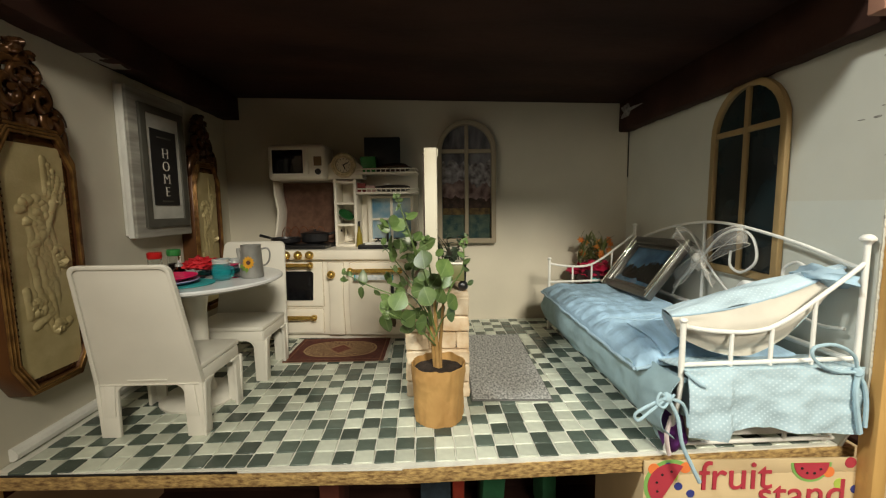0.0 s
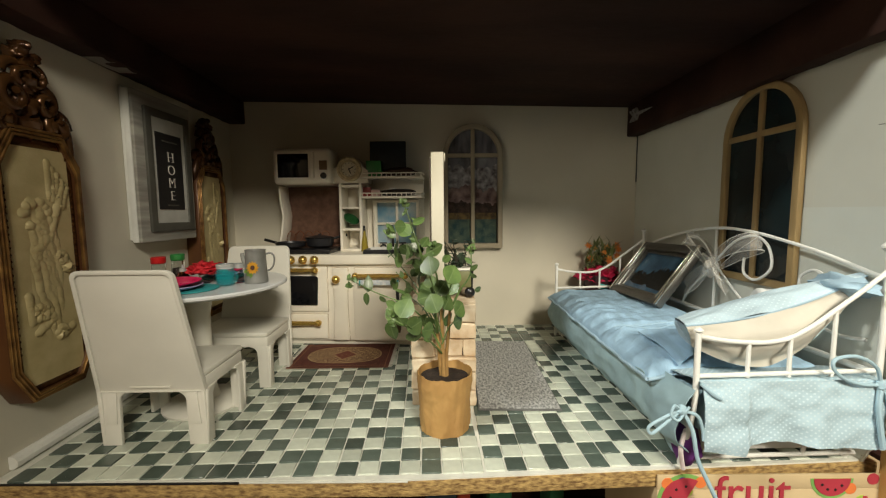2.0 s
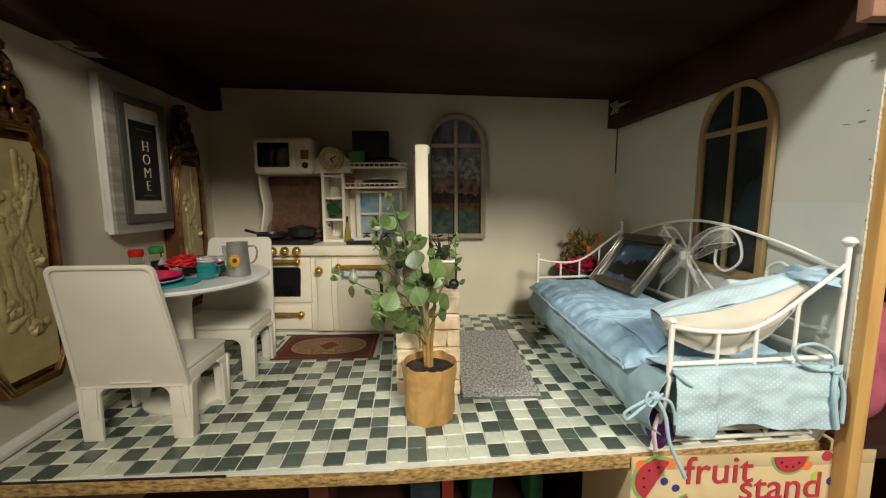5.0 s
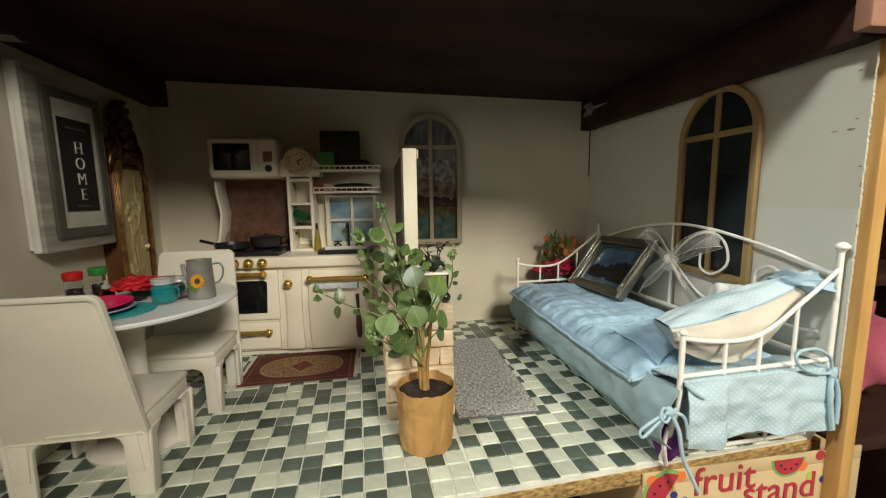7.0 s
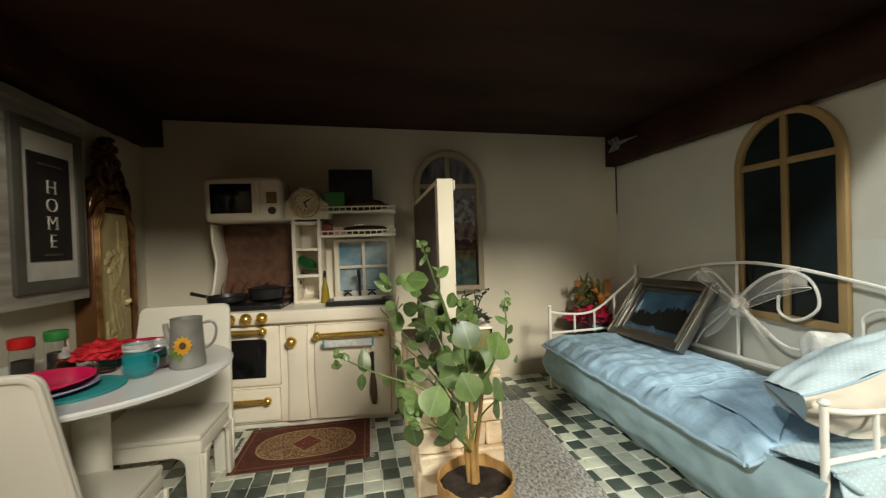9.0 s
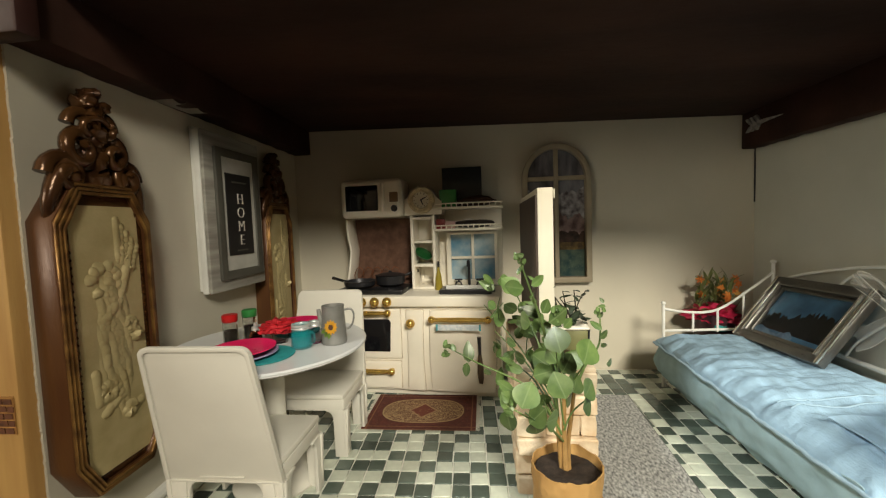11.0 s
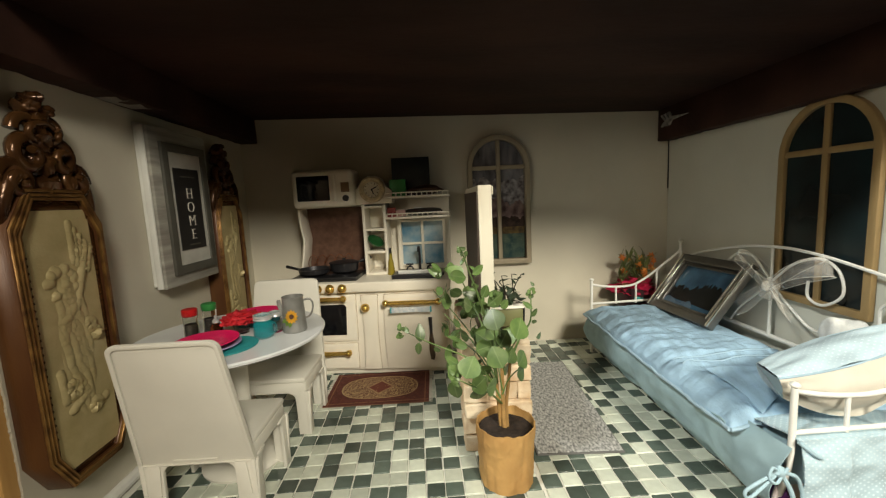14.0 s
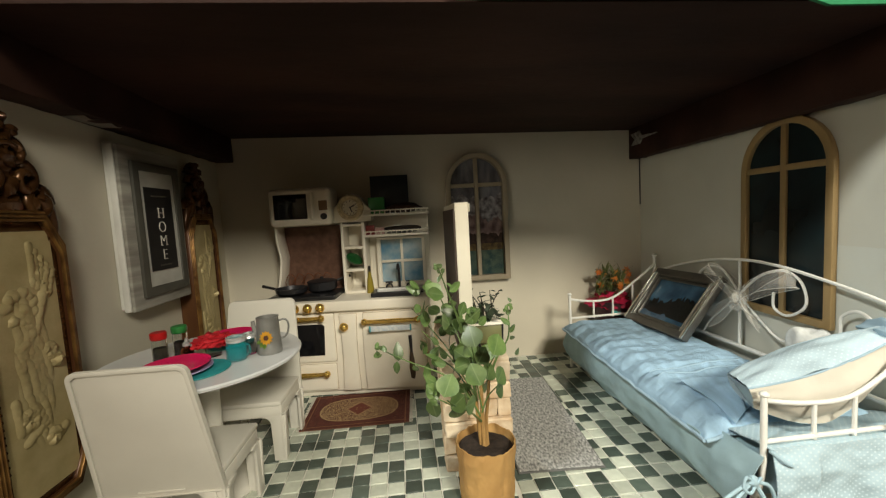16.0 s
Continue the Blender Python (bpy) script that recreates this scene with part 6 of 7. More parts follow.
# ---------------------------------------------------------------- stone fireplace with its tall back board, seen end-on
STONE = mat("cream_ledgestone", (0.56, 0.39, 0.23), 0.85, second=(0.76, 0.66, 0.50), scale=38, bump=1.0, grain=260, by_object=0.26)
BOARD = mat("cream_board_edge", (0.60, 0.56, 0.45), 0.6, var=0.06, scale=14, bump=0.1)
fire = thing("stone_fireplace", (0.0735, 0.607, TILE_TOP), "cream stacked stone fireplace with a tall white back board", "fireplace")
part("core", box(-0.044, 0.044, 0.004, 0.262, 0.0, 0.168), mat("dark_core", (0.09, 0.07, 0.05), 0.9), fire, "dark inner core")
rng = random.Random(12)
stones = []
rows, z = [0.026, 0.030, 0.024, 0.030, 0.026, 0.030], 0.0
for r, hgt in enumerate(rows):
    x = -0.052 + rng.uniform(-0.002, 0.002)
    while x < 0.048:
        w = min(rng.uniform(0.030, 0.062), 0.052 - x)
        if 0.052 - (x + w) < 0.016:
            w = 0.052 - x
        stones.append((x, x + w, -0.010 + rng.uniform(-0.006, 0.004), 0.012, z, z + hgt))
        x += w + 0.0006
    for sx in (-1, 1):
        y = 0.0125
        while y < 0.26:
            ln = min(rng.uniform(0.035, 0.075), 0.268 - y)
            a, b_ = 0.040, 0.052 + rng.uniform(-0.004, 0.003)
            stones.append(((a if sx > 0 else -b_), (b_ if sx > 0 else -a), y, y + ln - 0.0006, z, z + hgt))
            y += ln
    z += hgt + 0.0004
for k, (x0, x1, y0, y1, z0, z1) in enumerate(stones):
    bm = box(x0, x1, y0, y1, z0, z1 - 0.0012, 0.0018, 1)
    bmesh.ops.subdivide_edges(bm, edges=[e for e in bm.edges if e.calc_length() > 0.010], cuts=3, use_grid_fill=True)
    for v in bm.verts:
        v.co += Vector((noise.noise(v.co * 90 + Vector((k, 0, 0))), noise.noise(v.co * 90 + Vector((0, k, 0))), 0.5 * noise.noise(v.co * 70 + Vector((0, 0, k))))) * 0.0022
    part("stone", bm, STONE, fire, smooth=25)
part("mantel", box(-0.050, 0.052, -0.006, 0.266, 0.1665, 0.173, 0.0015), STONE, fire, "cream stone mantel")
bm = box(-0.018, 0.002, 0.002, 0.262, 0.1735, 0.409, 0.0008)
part("back_board", bm, BOARD, fire, "tall cream board standing on the mantel")
part("board_cap", box(0.0025, 0.0045, 0.002, 0.010, 0.395, 0.407, 0.0004), BOARD, fire)
part("dark_face", box(-0.0205, -0.0185, 0.004, 0.260, 0.175, 0.400), mat("dark_brown_board", (0.045, 0.028, 0.018), 0.6, var=0.2, scale=20), fire, "dark brown rear face of the board")

# small planter on the mantel
planter = thing("footed_planter", (0.0955, 0.641, TILE_TOP + 0.173), "olive and cream box planter on black ball feet", "planter")
for x in (-0.016, 0.022):
    part("foot", blob((x, -0.016, 0.009), (0.009, 0.009, 0.009), 0, 0, None, 2), BLACK, planter, "black ball foot")
part("box_body", box(-0.018, 0.024, -0.024, 0.020, 0.018, 0.046, 0.002), mat("olive_tin", (0.15, 0.15, 0.06), 0.5, var=0.15), planter)
part("rim", box(-0.020, 0.026, -0.026, 0.022, 0.0465, 0.0495, 0.001), CREAM, planter, "cream rim")
part("side_strap", tube([(0.0245, -0.018, 0.014), (0.0260, -0.018, 0.046)], 0.0022, 8), BLACK, planter, "black strap")
DARK_LEAF = mat("dark_green_leaves", (0.020, 0.035, 0.018), 0.55, second=(0.045, 0.07, 0.035), scale=30, bump=0.3)
SPRIG = leaf_mesh("sprig", DARK_LEAF, 0.018, 0.008, 0.2, 0.2)
rng = random.Random(9)
for i in range(34):
    ob = new("leaf", SPRIG)
    ob.parent = planter
    ob.matrix_basis = pose(rng.uniform(-0.020, 0.026), rng.uniform(-0.024, 0.018), rng.uniform(0.046, 0.066), rng.uniform(0, 75), rng.uniform(-20, 20), rng.uniform(0, 360))

TWIG = mat("dark_twig", (0.035, 0.028, 0.018), 0.7)
for i in range(6):
    x0, y0 = rng.uniform(-0.012, 0.018), rng.uniform(-0.018, 0.012)
    dx, dy, hgt = rng.uniform(-0.020, 0.030), rng.uniform(-0.012, 0.012), rng.uniform(0.035, 0.062)
    part("twig", tube([(x0, y0, 0.045), (x0 + 0.4 * dx, y0 + 0.4 * dy, 0.045 + 0.6 * hgt), (x0 + dx, y0 + dy, 0.045 + hgt)], [0.0011, 0.0006], 6, None, 4), TWIG, planter)
    for k in range(5):
        u = 0.35 + 0.16 * k
        ob = new("leaf", SPRIG)
        ob.parent = planter
        ob.matrix_basis = pose(x0 + dx * u * u, y0 + dy * u * u, 0.045 + hgt * u, rng.uniform(-10, 60), rng.uniform(-30, 30), rng.uniform(0, 360)) @ Matrix.Diagonal((0.7, 0.7, 0.7, 1))

# ---------------------------------------------------------------- potted eucalyptus
KRAFT = mat("brown_kraft_wrap", (0.50, 0.30, 0.105), 0.7, second=(0.37, 0.20, 0.064), scale=22, bump=0.4, grain=180)
SOIL = mat("dark_soil", (0.026, 0.017, 0.012), 0.95, var=0.5, scale=120, bump=1.0, grain=400)
STEM = mat("tan_stem", (0.40, 0.24, 0.085), 0.6, var=0.2, scale=60, bump=0.3)
LEAF = mat("grey_green_leaf", (0.050, 0.098, 0.026), 0.36, second=(0.150, 0.220, 0.066), scale=40, bump=0.15, by_object=0.4)
nt, n, link, b, src = painted(LEAF)
# paler midrib and thin side veins
tc, sep, rib, cut, mix = n.new("ShaderNodeTexCoord"), n.new("ShaderNodeSeparateXYZ"), n.new("ShaderNodeMath"), n.new("ShaderNodeMapRange"), n.new("ShaderNodeMix")
rib.operation = "ABSOLUTE"
cut.inputs[1].default_value, cut.inputs[2].default_value, cut.inputs[3].default_value, cut.inputs[4].default_value = 0.0003, 0.0012, 0.28, 0.0
mix.data_type = "RGBA"
link(tc.outputs["Object"], sep.inputs[0])
link(sep.outputs[0], rib.inputs[0])
link(rib.outputs[0], cut.inputs[0])
link(cut.outputs[0], mix.inputs["Factor"])
link(src, mix.inputs["A"])
mix.inputs["B"].default_value = (0.26, 0.33, 0.17, 1)
link(mix.outputs["Result"], b.inputs["Base Color"])
plant = thing("potted_eucalyptus", (0.0745, 0.537, TILE_TOP), "artificial eucalyptus in a brown paper-wrapped pot", "potted plant")


def pot_side(u, v):
    a = 2 * math.pi * u
    r = 0.0345 + 0.0040 * v + 0.0020 * noise.noise(Vector((math.cos(a) * 2, math.sin(a) * 2, v * 3))) + 0.0011 * noise.noise(Vector((math.cos(a) * 6, math.sin(a) * 6, v * 2.5)))
    crease = abs(noise.noise(Vector((math.cos(a) * 4.5 + 2 * v, math.sin(a) * 4.5, v * 5 + 3))))
    r += 0.0008 * max(0.0, 0.16 - crease) / 0.16
    z = 0.084 * v + (0.004 * noise.noise(Vector((math.cos(a) * 3, math.sin(a) * 3, 7))) if v > 0.95 else 0)
    return Vector((r * math.cos(a), r * math.sin(a), z))


part("pot_wrap", sheet(120, 36, pot_side, -0.0014), KRAFT, plant, "brown kraft paper wrap", 50)
part("pot_base", lathe([(0, 0), (0.0342, 0), (0.0342, 0.002), (0, 0.002)], 40), KRAFT, plant)
part("soil", sheet(40, 12, lambda u, v: Vector((0.0368 * v * math.cos(2 * math.pi * u), 0.0368 * v * math.sin(2 * math.pi * u), 0.0745 + 0.0030 * noise.noise(Vector((90 * v * 0.0368 * math.cos(2 * math.pi * u), 90 * v * 0.0368 * math.sin(2 * math.pi * u), 2))))), -0.004), SOIL, plant, "dark soil")
ROUND = leaf_mesh("round_leaf", LEAF, 0.031, 0.031, 0.12, 0.12, 0.85)
OVAL = leaf_mesh("oval_leaf", LEAF, 0.032, 0.018, 0.18, 0.2, 0.75)
NARROW = leaf_mesh("narrow_leaf", LEAF, 0.026, 0.0095, 0.25, 0.25, 0.7)
BUD = leaf_mesh("bud_leaf", LEAF, 0.010, 0.0055, 0.2, 0.2, 0.7)
rng = random.Random(31)


def branch(points, r0, r1, tan=False):
    if not tan:
        part("stem", tube(points, [r0, r1], 8, None, 5), LEAF, plant)
        return
    k = max(i for i, p in enumerate(points) if p[2] < 0.190)
    mid = r0 + (r1 - r0) * k / (len(points) - 1)
    part("stem", tube(points[:k + 1], [r0, mid], 8, None, 5), STEM, plant, "tan twisted stem")
    part("stem", tube(points[k:], [mid, r1], 8, None, 5), LEAF, plant)


def leaf_of(mesh, length):
    def make(x, z, size=1.0, lean=0.0, face=68.0, y=-0.008, turn=0.0):
        ob = new("leaf", mesh)
        ob.parent = plant
        m = pose(0, 0, 0, 0, 0, turn + rng.uniform(-8, 8)) @ Matrix.Rotation(radians(lean), 4, "Y") @ pose(0, 0, 0, face + rng.uniform(-8, 8))
        ob.matrix_basis = Matrix.Translation((x, y + rng.uniform(-0.003, 0.003), z)) @ m @ Matrix.Diagonal((size, size, size, 1)) @ Matrix.Translation((0, -0.5 * length, 0))
        return ob
    return make


round_leaf, oval_leaf, narrow_leaf, bud_leaf = leaf_of(ROUND, 0.031), leaf_of(OVAL, 0.032), leaf_of(NARROW, 0.026), leaf_of(BUD, 0.010)
# trunk and branches
branch([(-0.001, 0.000, 0.070), (-0.002, 0.002, 0.105), (-0.003, -0.004, 0.140), (-0.004, -0.016, 0.187), (-0.008, -0.030, 0.216), (-0.010, -0.040, 0.234)], 0.0036, 0.0012, True)
branch([(-0.004, 0.006, 0.070), (-0.007, 0.004, 0.100), (-0.010, 0.000, 0.140), (-0.016, -0.014, 0.200), (-0.030, -0.035, 0.258), (-0.042, -0.036, 0.296), (-0.051, -0.036, 0.324)], 0.0034, 0.0007, True)
branch([(0.003, 0.004, 0.070), (0.003, 0.006, 0.105), (0.006, 0.000, 0.140), (0.008, -0.008, 0.174), (0.023, -0.002, 0.203), (0.038, 0.000, 0.226), (0.039, 0.002, 0.266)], 0.0032, 0.0007, True)
branch([(-0.005, 0.000, 0.118), (-0.026, -0.006, 0.158), (-0.053, -0.010, 0.184), (-0.100, 0.008, 0.199), (-0.134, 0.012, 0.216)], 0.0016, 0.0007)
branch([(-0.004, 0.000, 0.110), (-0.022, -0.030, 0.140), (-0.040, -0.058, 0.162), (-0.052, -0.068, 0.176)], 0.0016, 0.0008)
branch([(-0.040, -0.056, 0.160), (-0.056, -0.062, 0.172), (-0.070, -0.062, 0.180)], 0.0010, 0.0006)
branch([(-0.010, 0.012, 0.150), (-0.024, 0.040, 0.210), (-0.040, 0.075, 0.250), (-0.056, 0.092, 0.285)], 0.0016, 0.0007)
for tip in ((-0.018, -0.050, 0.232), (0.010, -0.054, 0.222), (-0.012, -0.036, 0.182), (0.022, -0.018, 0.170)):
    branch([(-0.003, -0.004, 0.5 * tip[2] + 0.040), (0.4 * tip[0] - 0.003, 0.45 * tip[1], 0.7 * tip[2] + 0.030), tip], 0.0013, 0.0007)
# large round leaves, facing the open side
round_leaf(-0.018, 0.247, 0.90, -20, 74, -0.056, -8)
round_leaf(0.011, 0.236, 0.92, 35, 70, -0.058, 10)
round_leaf(-0.019, 0.222, 0.62, -35, 70, -0.030)
round_leaf(-0.003, 0.213, 0.80, 40, 62, -0.028)
round_leaf(-0.014, 0.194, 0.94, -28, 74, -0.042, -12)
round_leaf(0.005, 0.193, 0.80, 46, 70, -0.030, 14)
round_leaf(0.022, 0.181, 0.85, 62, 60, -0.018, 10)
round_leaf(0.020, 0.164, 0.80, 84, 38, -0.024)
round_leaf(-0.050, 0.194, 0.92, 18, 66, -0.068, -14)
round_leaf(-0.068, 0.185, 0.66, -48, 70, -0.062)
round_leaf(-0.038, 0.168, 0.82, 64, 62, -0.060)
round_leaf(-0.021, 0.158, 0.80, 100, 60, -0.048)
round_leaf(-0.040, 0.152, 0.70, 170, 66, -0.052)
round_leaf(-0.027, 0.203, 0.80, -60, 50, 0.008)
round_leaf(0.006, 0.160, 0.72, 110, 45, 0.004)
# ovals on the outer twigs
oval_leaf(-0.068, 0.160, 1.00, 176, 78, -0.058, -10)
oval_leaf(-0.071, 0.193, 0.70, -70, 55, -0.048)
oval_leaf(-0.060, 0.296, 0.98, -92, 42, -0.034, -10)
narrow_leaf(-0.031, 0.304, 1.05, 62, 55, -0.034)
oval_leaf(-0.050, 0.262, 1.05, -86, 30, -0.034, -10)
oval_leaf(-0.011, 0.266, 1.00, 62, 50, -0.034)
oval_leaf(-0.024, 0.276, 0.70, 40, 60, -0.030)
oval_leaf(-0.053, 0.208, 0.85, -96, 26, 0.000)
narrow_leaf(-0.063, 0.227, 1.00, -78, 40, 0.000)
oval_leaf(-0.111, 0.211, 0.80, 4, 76, 0.014, 16)
narrow_leaf(-0.115, 0.186, 1.00, 190, 80, 0.012)
narrow_leaf(-0.088, 0.188, 0.80, 160, 60, 0.004)
narrow_leaf(0.051, 0.204, 0.90, 92, 40, 0.000)
narrow_leaf(0.045, 0.236, 0.80, 70, 50, 0.002)
narrow_leaf(0.034, 0.246, 0.75, -60, 50, 0.002)
narrow_leaf(0.044, 0.222, 0.70, 140, 55, 0.002)
# smaller leaves that fill the crown between the stems
for k in range(17):
    a, q = rng.uniform(0, 2 * math.pi), rng.random() ** 0.5
    zc = 0.140 + 0.130 * rng.random()
    make = (oval_leaf, round_leaf, oval_leaf)[k % 3]
    make(-0.014 - 0.14 * (zc - 0.13) + 0.046 * q * math.cos(a), zc, rng.uniform(0.60, 0.90), rng.uniform(-120, 120), rng.uniform(25, 75), 0.006 + 0.024 * q * math.sin(a), rng.uniform(-60, 60))
for k in range(5):
    narrow_leaf(-0.036 - 0.003 * k + rng.uniform(-0.008, 0.008), 0.280 + 0.009 * k, rng.uniform(0.40, 0.60), rng.uniform(-100, 100), rng.uniform(25, 70), -0.034, rng.uniform(-60, 60))
# buds at the tips
for x, z, y in ((-0.051, 0.324, -0.036), (-0.134, 0.216, 0.012), (0.039, 0.266, 0.002), (-0.016, 0.268, -0.034), (-0.070, 0.180, -0.062)):
    for k in range(7):
        bud_leaf(x + rng.uniform(-0.006, 0.006), z + rng.uniform(-0.009, 0.009), rng.uniform(0.7, 1.2), rng.uniform(-100, 100), rng.uniform(30, 80), y)
# a shaded branch behind, by the fireplace board
for k, (x, z, y) in enumerate(((-0.050, 0.272, 0.088), (-0.064, 0.288, 0.092), (-0.040, 0.252, 0.078), (-0.058, 0.248, 0.084), (-0.030, 0.228, 0.060), (-0.046, 0.220, 0.070), (-0.020, 0.205, 0.045), (-0.034, 0.196, 0.050))):
    oval_leaf(x, z, 0.75, -70 + 55 * (k % 3), 45, y)
for k in range(4):
    x0, z1 = -0.030 - 0.014 * k, 0.150 + 0.034 * k
    branch([(-0.008, 0.008, 0.120 + 0.010 * k), (0.5 * x0 - 0.01, 0.030 + 0.010 * k, 0.5 * z1 + 0.075), (x0 - 0.020, 0.055 + 0.012 * k, z1)], 0.0014, 0.0007)
for k in range(36):
    zc = 0.120 + 0.170 * rng.random()
    make = (oval_leaf, round_leaf, oval_leaf, narrow_leaf)[k % 4]
    make(-0.036 - 0.16 * (zc - 0.12) + rng.uniform(-0.030, 0.018), zc, rng.uniform(0.55, 0.95), rng.uniform(-140, 140), rng.uniform(20, 80), rng.uniform(0.015, 0.085), rng.uniform(-60, 60))

# ---------------------------------------------------------------- outside the doll's house
CARD = mat("kraft_cardboard", (0.55, 0.42, 0.24), 0.85, var=0.08, scale=12, bump=0.2)
stand = thing("fruit_stand_box", (0.333, 0.4295, -0.26), "cardboard toy box painted with fruit and red lettering", "box")
part("carton", box(0.0, 0.330, 0.0, 0.150, 0.0, 0.2375, 0.001), CARD, stand)
part("flap", box(0.0, 0.330, 0.0, 0.0030, 0.2376, 0.256, 0.0006), CARD, stand)
INK = mat("red_ink", (0.42, 0.035, 0.055), 0.7, var=0.1)
RIND = mat("green_rind", (0.20, 0.40, 0.10), 0.7, var=0.15)
BERRY = mat("blueberry_ink", (0.03, 0.04, 0.20), 0.7, var=0.2)
FRUIT = mat("orange_ink", (0.75, 0.20, 0.05), 0.7, var=0.1)
LIME = mat("lime_ink", (0.40, 0.52, 0.08), 0.7, var=0.1)
SEED = mat("seed_ink", (0.02, 0.01, 0.01), 0.7)


def disc(x, z, r, material, name, y=-0.0006, n=20, a0=0, a1=360, squash=1.0):
    own = bmesh.new()
    pts = [(x + r * math.cos(radians(a0 + (a1 - a0) * i / n)), z + squash * r * math.sin(radians(a0 + (a1 - a0) * i / n))) for i in range(n if a1 - a0 == 360 else n + 1)]
    merge(own, prism(pts, 0.0006, m=Matrix.Translation((0, y, 0))))
    return part(name, own, material, stand)


lettering("printed_word", "fruit", 0.055, pose(0.116, -0.0010, 0.234, 90), INK, stand, "red painted lettering")
lettering("printed_word", "stand", 0.053, pose(0.202, -0.0010, 0.208, 90), INK, stand, "red painted lettering")
for x, z, r, rot in ((0.034, 0.224, 0.034, -30), (0.212, 0.251, 0.026, 90), (0.080, 0.180, 0.024, 10)):
    disc(x, z, r, RIND, "melon_rind", -0.0005, 20, rot + 90, rot + 270)
    disc(x, z, r * 0.86, INK, "melon_flesh", -0.0011, 20, rot + 90, rot + 270)
    for k in range(4):
        a = radians(rot + 120 + 38 * k)
        disc(x + r * 0.55 * math.cos(a), z + r * 0.55 * math.sin(a), 0.0016, SEED, "melon_seed", -0.0017, 8)
for x, z, m in ((0.030, 0.249, BERRY), (0.012, 0.246, FRUIT), (0.036, 0.236, LIME), (0.052, 0.247, FRUIT), (0.044, 0.222, BERRY), (0.060, 0.212, BERRY), (0.020, 0.190, BERRY), (0.250, 0.222, LIME), (0.262, 0.250, INK), (0.235, 0.238, FRUIT), (0.285, 0.244, INK), (0.270, 0.214, BERRY), (0.125, 0.182, BERRY), (0.290, 0.216, FRUIT)):
    disc(x, z, 0.0072 if m is not BERRY else 0.0052, m, "painted_fruit")

def heap(name, place, radii, material, label, cat, seed):
    t = thing(name, place, label, cat)
    part("cloth", blob((0, 0, radii[2] * 0.9), radii, seed, 0.5, None, 4, 2.2), material, t, "", 60)


GREEN_CLOTH = mat("green_cloth", (0.015, 0.10, 0.04), 0.85, var=0.3, scale=25, bump=0.5)
TEAL_CLOTH = mat("dark_teal_cloth", (0.012, 0.05, 0.045), 0.85, var=0.3, scale=25, bump=0.5)
ORANGE_CLOTH = mat("orange_red_cloth", (0.28, 0.03, 0.012), 0.8, var=0.2, scale=25)
PINK_CLOTH = mat("pink_cloth", (0.45, 0.10, 0.16), 0.85, var=0.2, scale=25, bump=0.4)
GREY_CLOTH = mat("grey_cloth", (0.20, 0.19, 0.18), 0.9, var=0.3, scale=12, bump=0.5)
RUST = mat("rust_cloth", (0.14, 0.035, 0.02), 0.9, var=0.3, scale=14, bump=0.5)
BLUE_CLOTH = mat("dark_denim", (0.02, 0.035, 0.05), 0.9, var=0.3, scale=60, bump=0.5)
for i, (x, w, hgt, m, lab) in enumerate(((-0.145, 0.020, 0.262, RUST, "dark red box in the shelf below"), (0.065, 0.030, 0.250, BLUE_CLOTH, "dark blue box in the shelf below"), (0.110, 0.012, 0.285, ORANGE_CLOTH, "orange-red folder standing in the shelf below"), (0.175, 0.022, 0.285, GREEN_CLOTH, "leaning green folder in the shelf below"), (0.290, 0.014, 0.286, GREEN_CLOTH, "thin green folder beside the box"))):
    t = thing("folder", (x, 0.715, -0.31), lab, "folder", group="things in the shelf below", tilt=(0, 4 if i == 3 else 0))
    part("folder", box(-w, w, -0.02, 0.06, 0, hgt, 0.004), m, t)
# next to the shelf, on both sides
heap("grey_bundle", (-0.86, 0.62, 0.10), (0.17, 0.16, 0.20), GREY_CLOTH, "crumpled grey fabric bundle beside the shelf", "fabric", 2)
ledge = thing("side_shelf", (-0.86, 0.62, -0.12), "red-brown side shelf with a bundle on it", "shelf")
part("board", box(-0.25, 0.27, -0.20, 0.22, 0.0, 0.24, 0.004), RUST, ledge)
heap("pink_bundle", (0.80, 0.62, -0.02), (0.10, 0.12, 0.10), PINK_CLOTH, "pink fabric bundle on the next shelf", "fabric", 4)
heap("teal_bundle", (0.80, 0.74, 0.20), (0.11, 0.09, 0.12), TEAL_CLOTH, "dark teal fabric bundle on the next shelf", "fabric", 6)
dark_side = thing("side_cabinet", (0.80, 0.66, -0.42), "dark open side cabinet", "cabinet")
part("board", box(-0.13, 0.25, -0.20, 0.30, 0.38, 0.40, 0.002), DARK, dark_side)
part("board", box(-0.13, 0.25, -0.10, 0.30, 0.60, 0.62, 0.002), DARK, dark_side)
part("back", box(-0.13, 0.25, 0.305, 0.32, 0.0, 1.2, 0.002), DARK, dark_side)
part("side", box(0.255, 0.27, -0.20, 0.32, 0.0, 1.2, 0.002), DARK, dark_side)
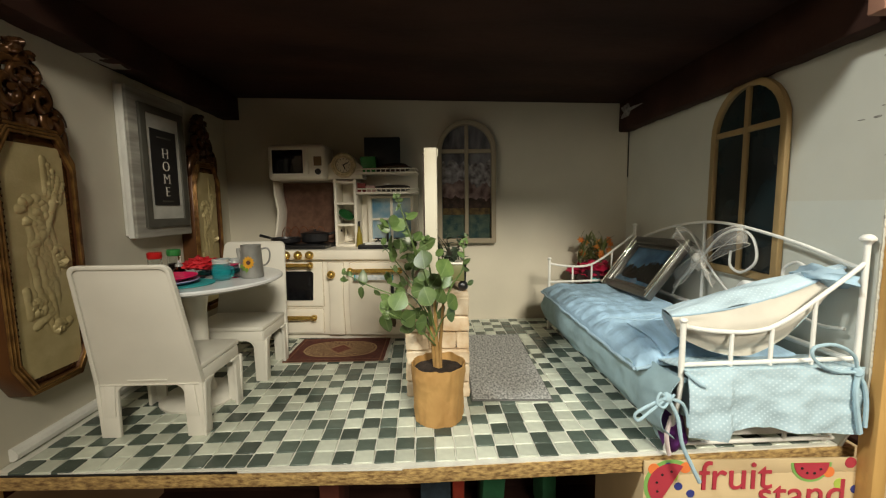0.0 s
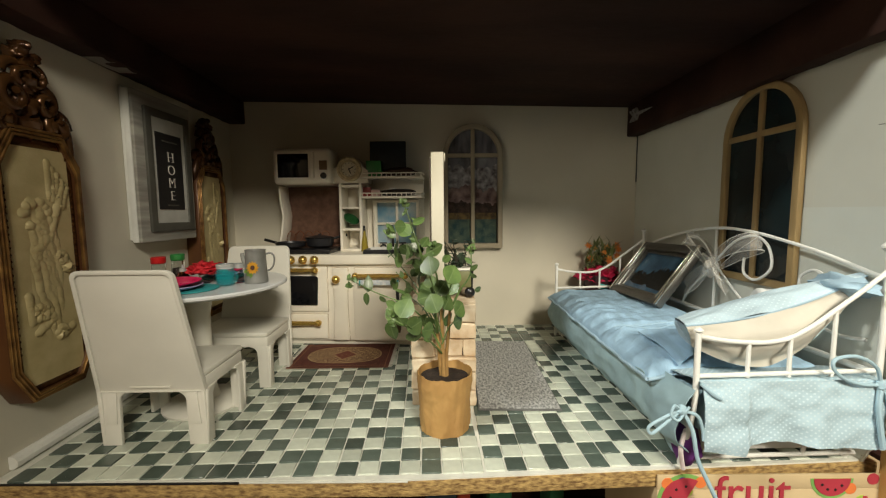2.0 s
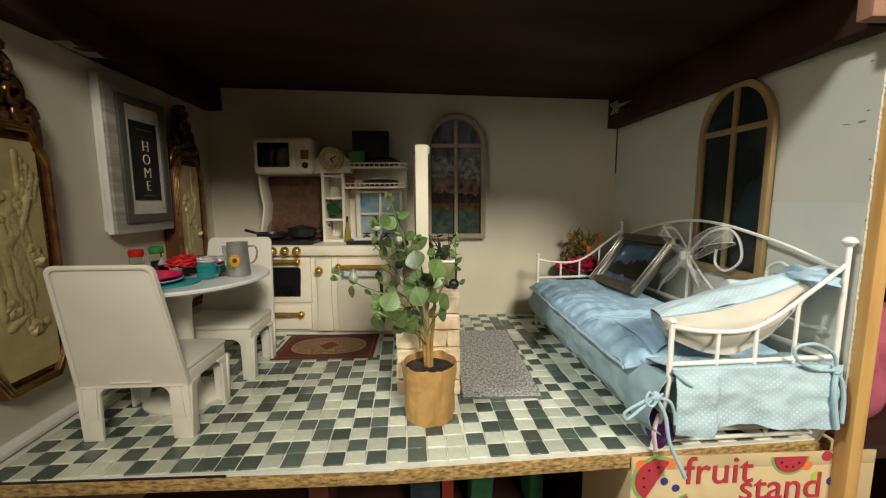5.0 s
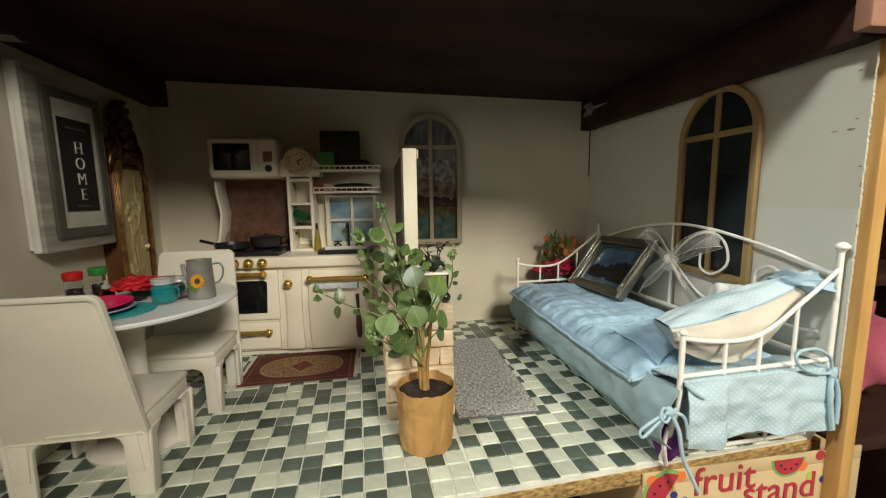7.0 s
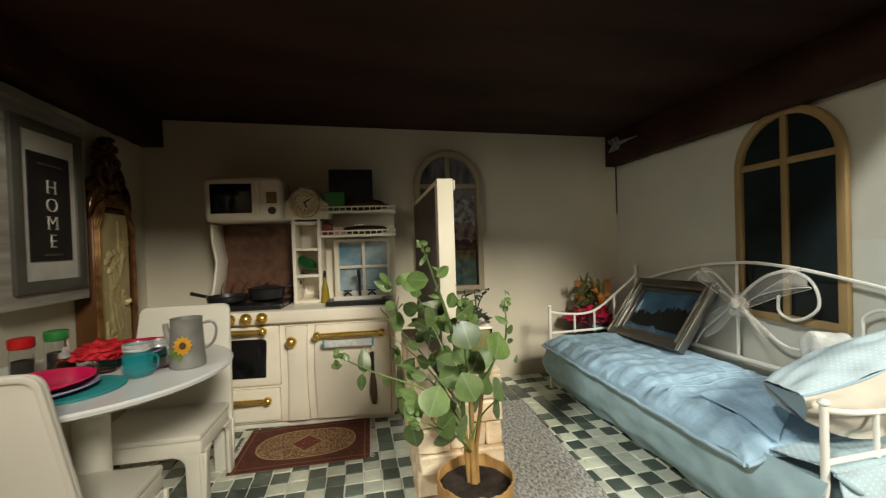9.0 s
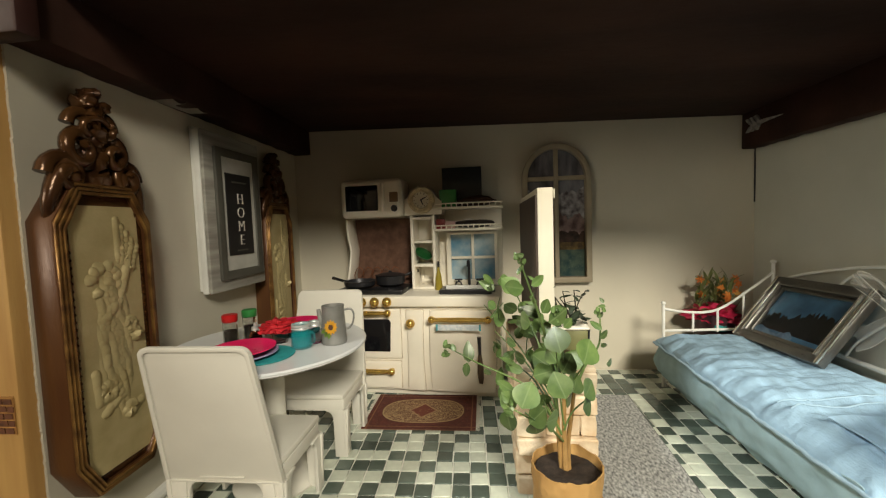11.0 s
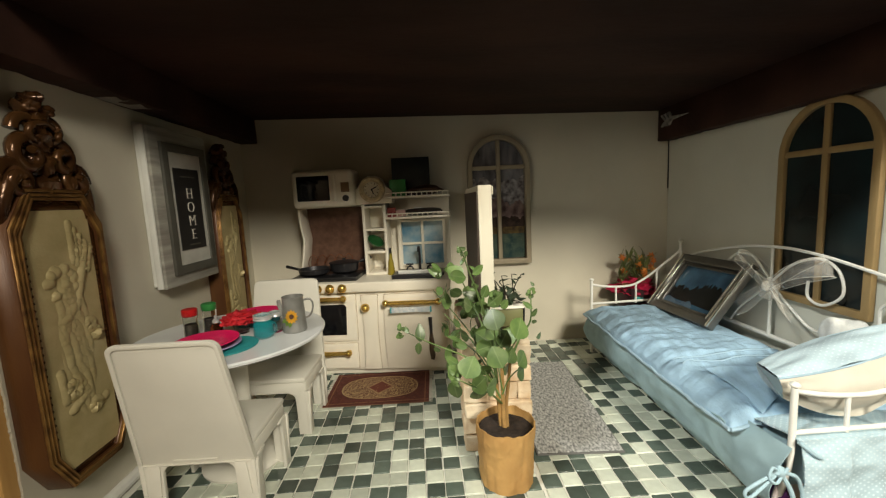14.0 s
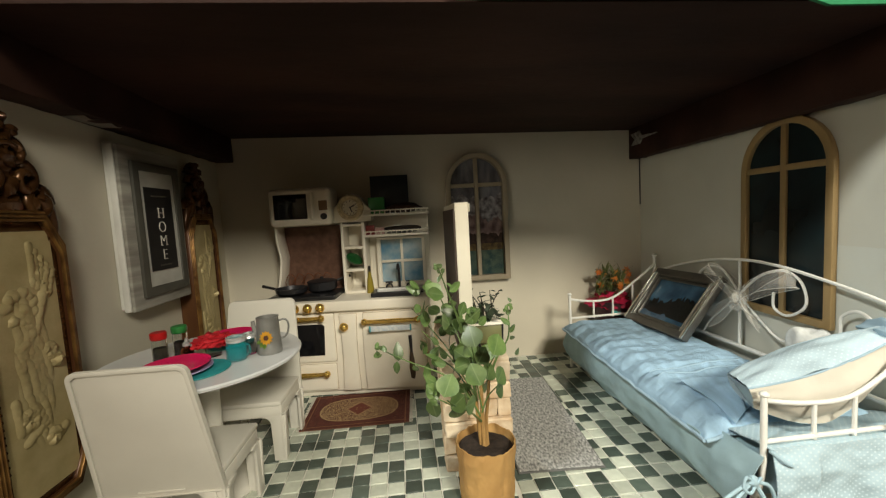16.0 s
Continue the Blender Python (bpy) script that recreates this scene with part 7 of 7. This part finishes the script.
# brick-patterned tape on the left post, and the knots of the wood
tape = thing("patterned_tape", (-0.5060, YF - 0.0128, 0.178), "strip of brown brick-print tape on the pine post", "tape")
part("tape_film", sheet(12, 8, lambda u, v: Vector((-0.0320 + 0.0630 * u, -0.0002 - 0.0003 * noise.noise(Vector((u * 6, v * 3, 2))), -0.001 + 0.0385 * v + 0.0008 * noise.noise(Vector((u * 14, v, 4))))), 0.0003), mat("amber_tape", (0.40, 0.20, 0.062), 0.35, var=0.2, scale=60), tape, "amber tape film")
bm = bmesh.new()
rng = random.Random(12)
for r in range(5):
    for c in range(6):
        x = -0.0318 + c * 0.0104 + (0.004 if r % 2 else 0)
        box(x, min(x + 0.0090, 0.0308), -0.0012, -0.0006, r * 0.0073 + rng.uniform(0, 0.0006), r * 0.0073 + 0.0058, 0, 1, bm)
tagged(part("brick_print", bm, mat("brown_print_tape", (0.135, 0.050, 0.024), 0.6, var=0.35, scale=150), tape), kind="stuff")
green_top = thing("green_banner", (0.30, YF - 0.008, 0.5825), "green felt strip above the ceiling edge", "banner")
part("felt", prism([(-0.25, 0.0150), (0.10, 0.0075), (0.125, -0.0005), (0.36, -0.0035), (0.36, 0.06), (-0.25, 0.06)], 0.004, bevel=0.0006), mat("bright_green_felt", (0.022, 0.22, 0.09), 0.9, var=0.15), green_top)

# ---------------------------------------------------------------- mosaic floor: the last and most numerous pieces
def tile_mesh(name, material):
    a, b, t = 0.0121, 0.0126, 0.0045
    bm = box(-a, a, -b, b, -t, 0.0, 0.0009, 1)
    ob = part(name, bm, material, smooth=40)
    me = ob.data
    bpy.data.objects.remove(ob)
    return me


bm = prism([(left(0.43) + 0.002, 0.4188), (0.03, 0.4188), (XR - 0.002, front(XR) + 0.003), (XR - 0.002, YB - 0.002), (left(YB) + 0.002, YB - 0.002)], 0.0022, m=Matrix.Translation((0, 0, -0.001)) @ flat)
bmesh.ops.recalc_face_normals(bm, faces=bm.faces[:])
tagged(part("grout", bm, GROUT, floor), "pale grout between the tiles")
ISLE_D = mat("dark_glass_tile_far", (0.082, 0.108, 0.091), 0.24, var=0.15, scale=40, bump=0.0)
ISLE_L = mat("pale_glass_tile_far", (0.57, 0.61, 0.52), 0.24, var=0.08, scale=60, bump=0.0)
for m, k in ((ISLE_D, 0.36), (ISLE_L, 0.17)):
    nt, n, link, b, src = painted(m)
    geo, hsv, rng_node = n.new("ShaderNodeNewGeometry"), n.new("ShaderNodeHueSaturation"), n.new("ShaderNodeMapRange")
    rng_node.inputs[3].default_value, rng_node.inputs[4].default_value = 1 - k, 1 + k
    link(geo.outputs["Random Per Island"], rng_node.inputs[0])
    link(rng_node.outputs[0], hsv.inputs["Value"])
    link(src, hsv.inputs["Color"])
    link(hsv.outputs[0], b.inputs["Base Color"])
MESH_D, MESH_L = tile_mesh("tile_dark", TILE_D), tile_mesh("tile_pale", TILE_L)
rng = random.Random(21)
PX, PY = 0.0260, 0.0270
# dark (#) and pale (.) tiles of the two mosaic sheets by the front edge, front row first
SHEET_A = ("###.#.#.#.", ".#.##..#.#", "#.#..##.#.", ".#..##.##.", "#.##..#..#", ".#..#..##.", ".#.##.##..", "..##.##.##", "##..#..##.", "..##.##..#", "##..##..#.")
SHEET_B = (".#.#.#.#.", "#..#.##.#", ".##.#..#.", "#.#.#.#.#", ".##.#..#.", "#.#..#.#.")
far = {True: bmesh.new(), False: bmesh.new()}
template = {True: MESH_D, False: MESH_L}
near_count = 0
for i in range(-19, 24):
    for j in range(0, 25):
        right = i >= 4
        if right:
            u, v = (i - 4 + 0.5) * PX, (j + 0.5) * PY
            x, y = 0.1235 + u - 0.020 * v, 0.4305 + v + 0.050 * u
        else:
            u, v = (i + 0.5) * PX, (j + 0.5) * PY
            x, y = 0.0190 + u - 0.055 * v, 0.4265 + v + 0.020 * u
        if not (left(y) + 0.014 < x < XR - 0.012 and front(x) + 0.012 < y < YB - 0.012):
            continue
        chance = rng.random()
        dark = ((i + j) % 2 == 0) if chance < 0.68 else chance < 0.84
        if not right and -9 <= i <= 0 and j < 11:
            dark = SHEET_A[j][i + 9] == "#"
        if right and i < 13 and j < 6:
            dark = SHEET_B[j][i - 4] == "#"
        m = pose(x + rng.uniform(-0.0005, 0.0005), y + rng.uniform(-0.0005, 0.0005), TILE_TOP + rng.uniform(-0.0003, 0.0002), rng.uniform(-0.5, 0.5), rng.uniform(-0.5, 0.5), 2.0 + rng.uniform(-0.8, 0.8))
        if -0.24 < x < 0.35 and y < 0.72 and near_count < 300:
            ob = new("tile", template[dark])
            ob.parent, ob.matrix_basis = floor, m
            near_count += 1
        else:
            start = len(far[dark].verts)
            far[dark].from_mesh(template[dark])
            far[dark].verts.ensure_lookup_table()
            for vert in far[dark].verts[start:]:
                vert.co = m @ vert.co
for dark in (True, False):
    tagged(part("tile_field", far[dark], ISLE_D if dark else ISLE_L, floor, smooth=40), "rest of the glass mosaic tiles", kind="stuff")
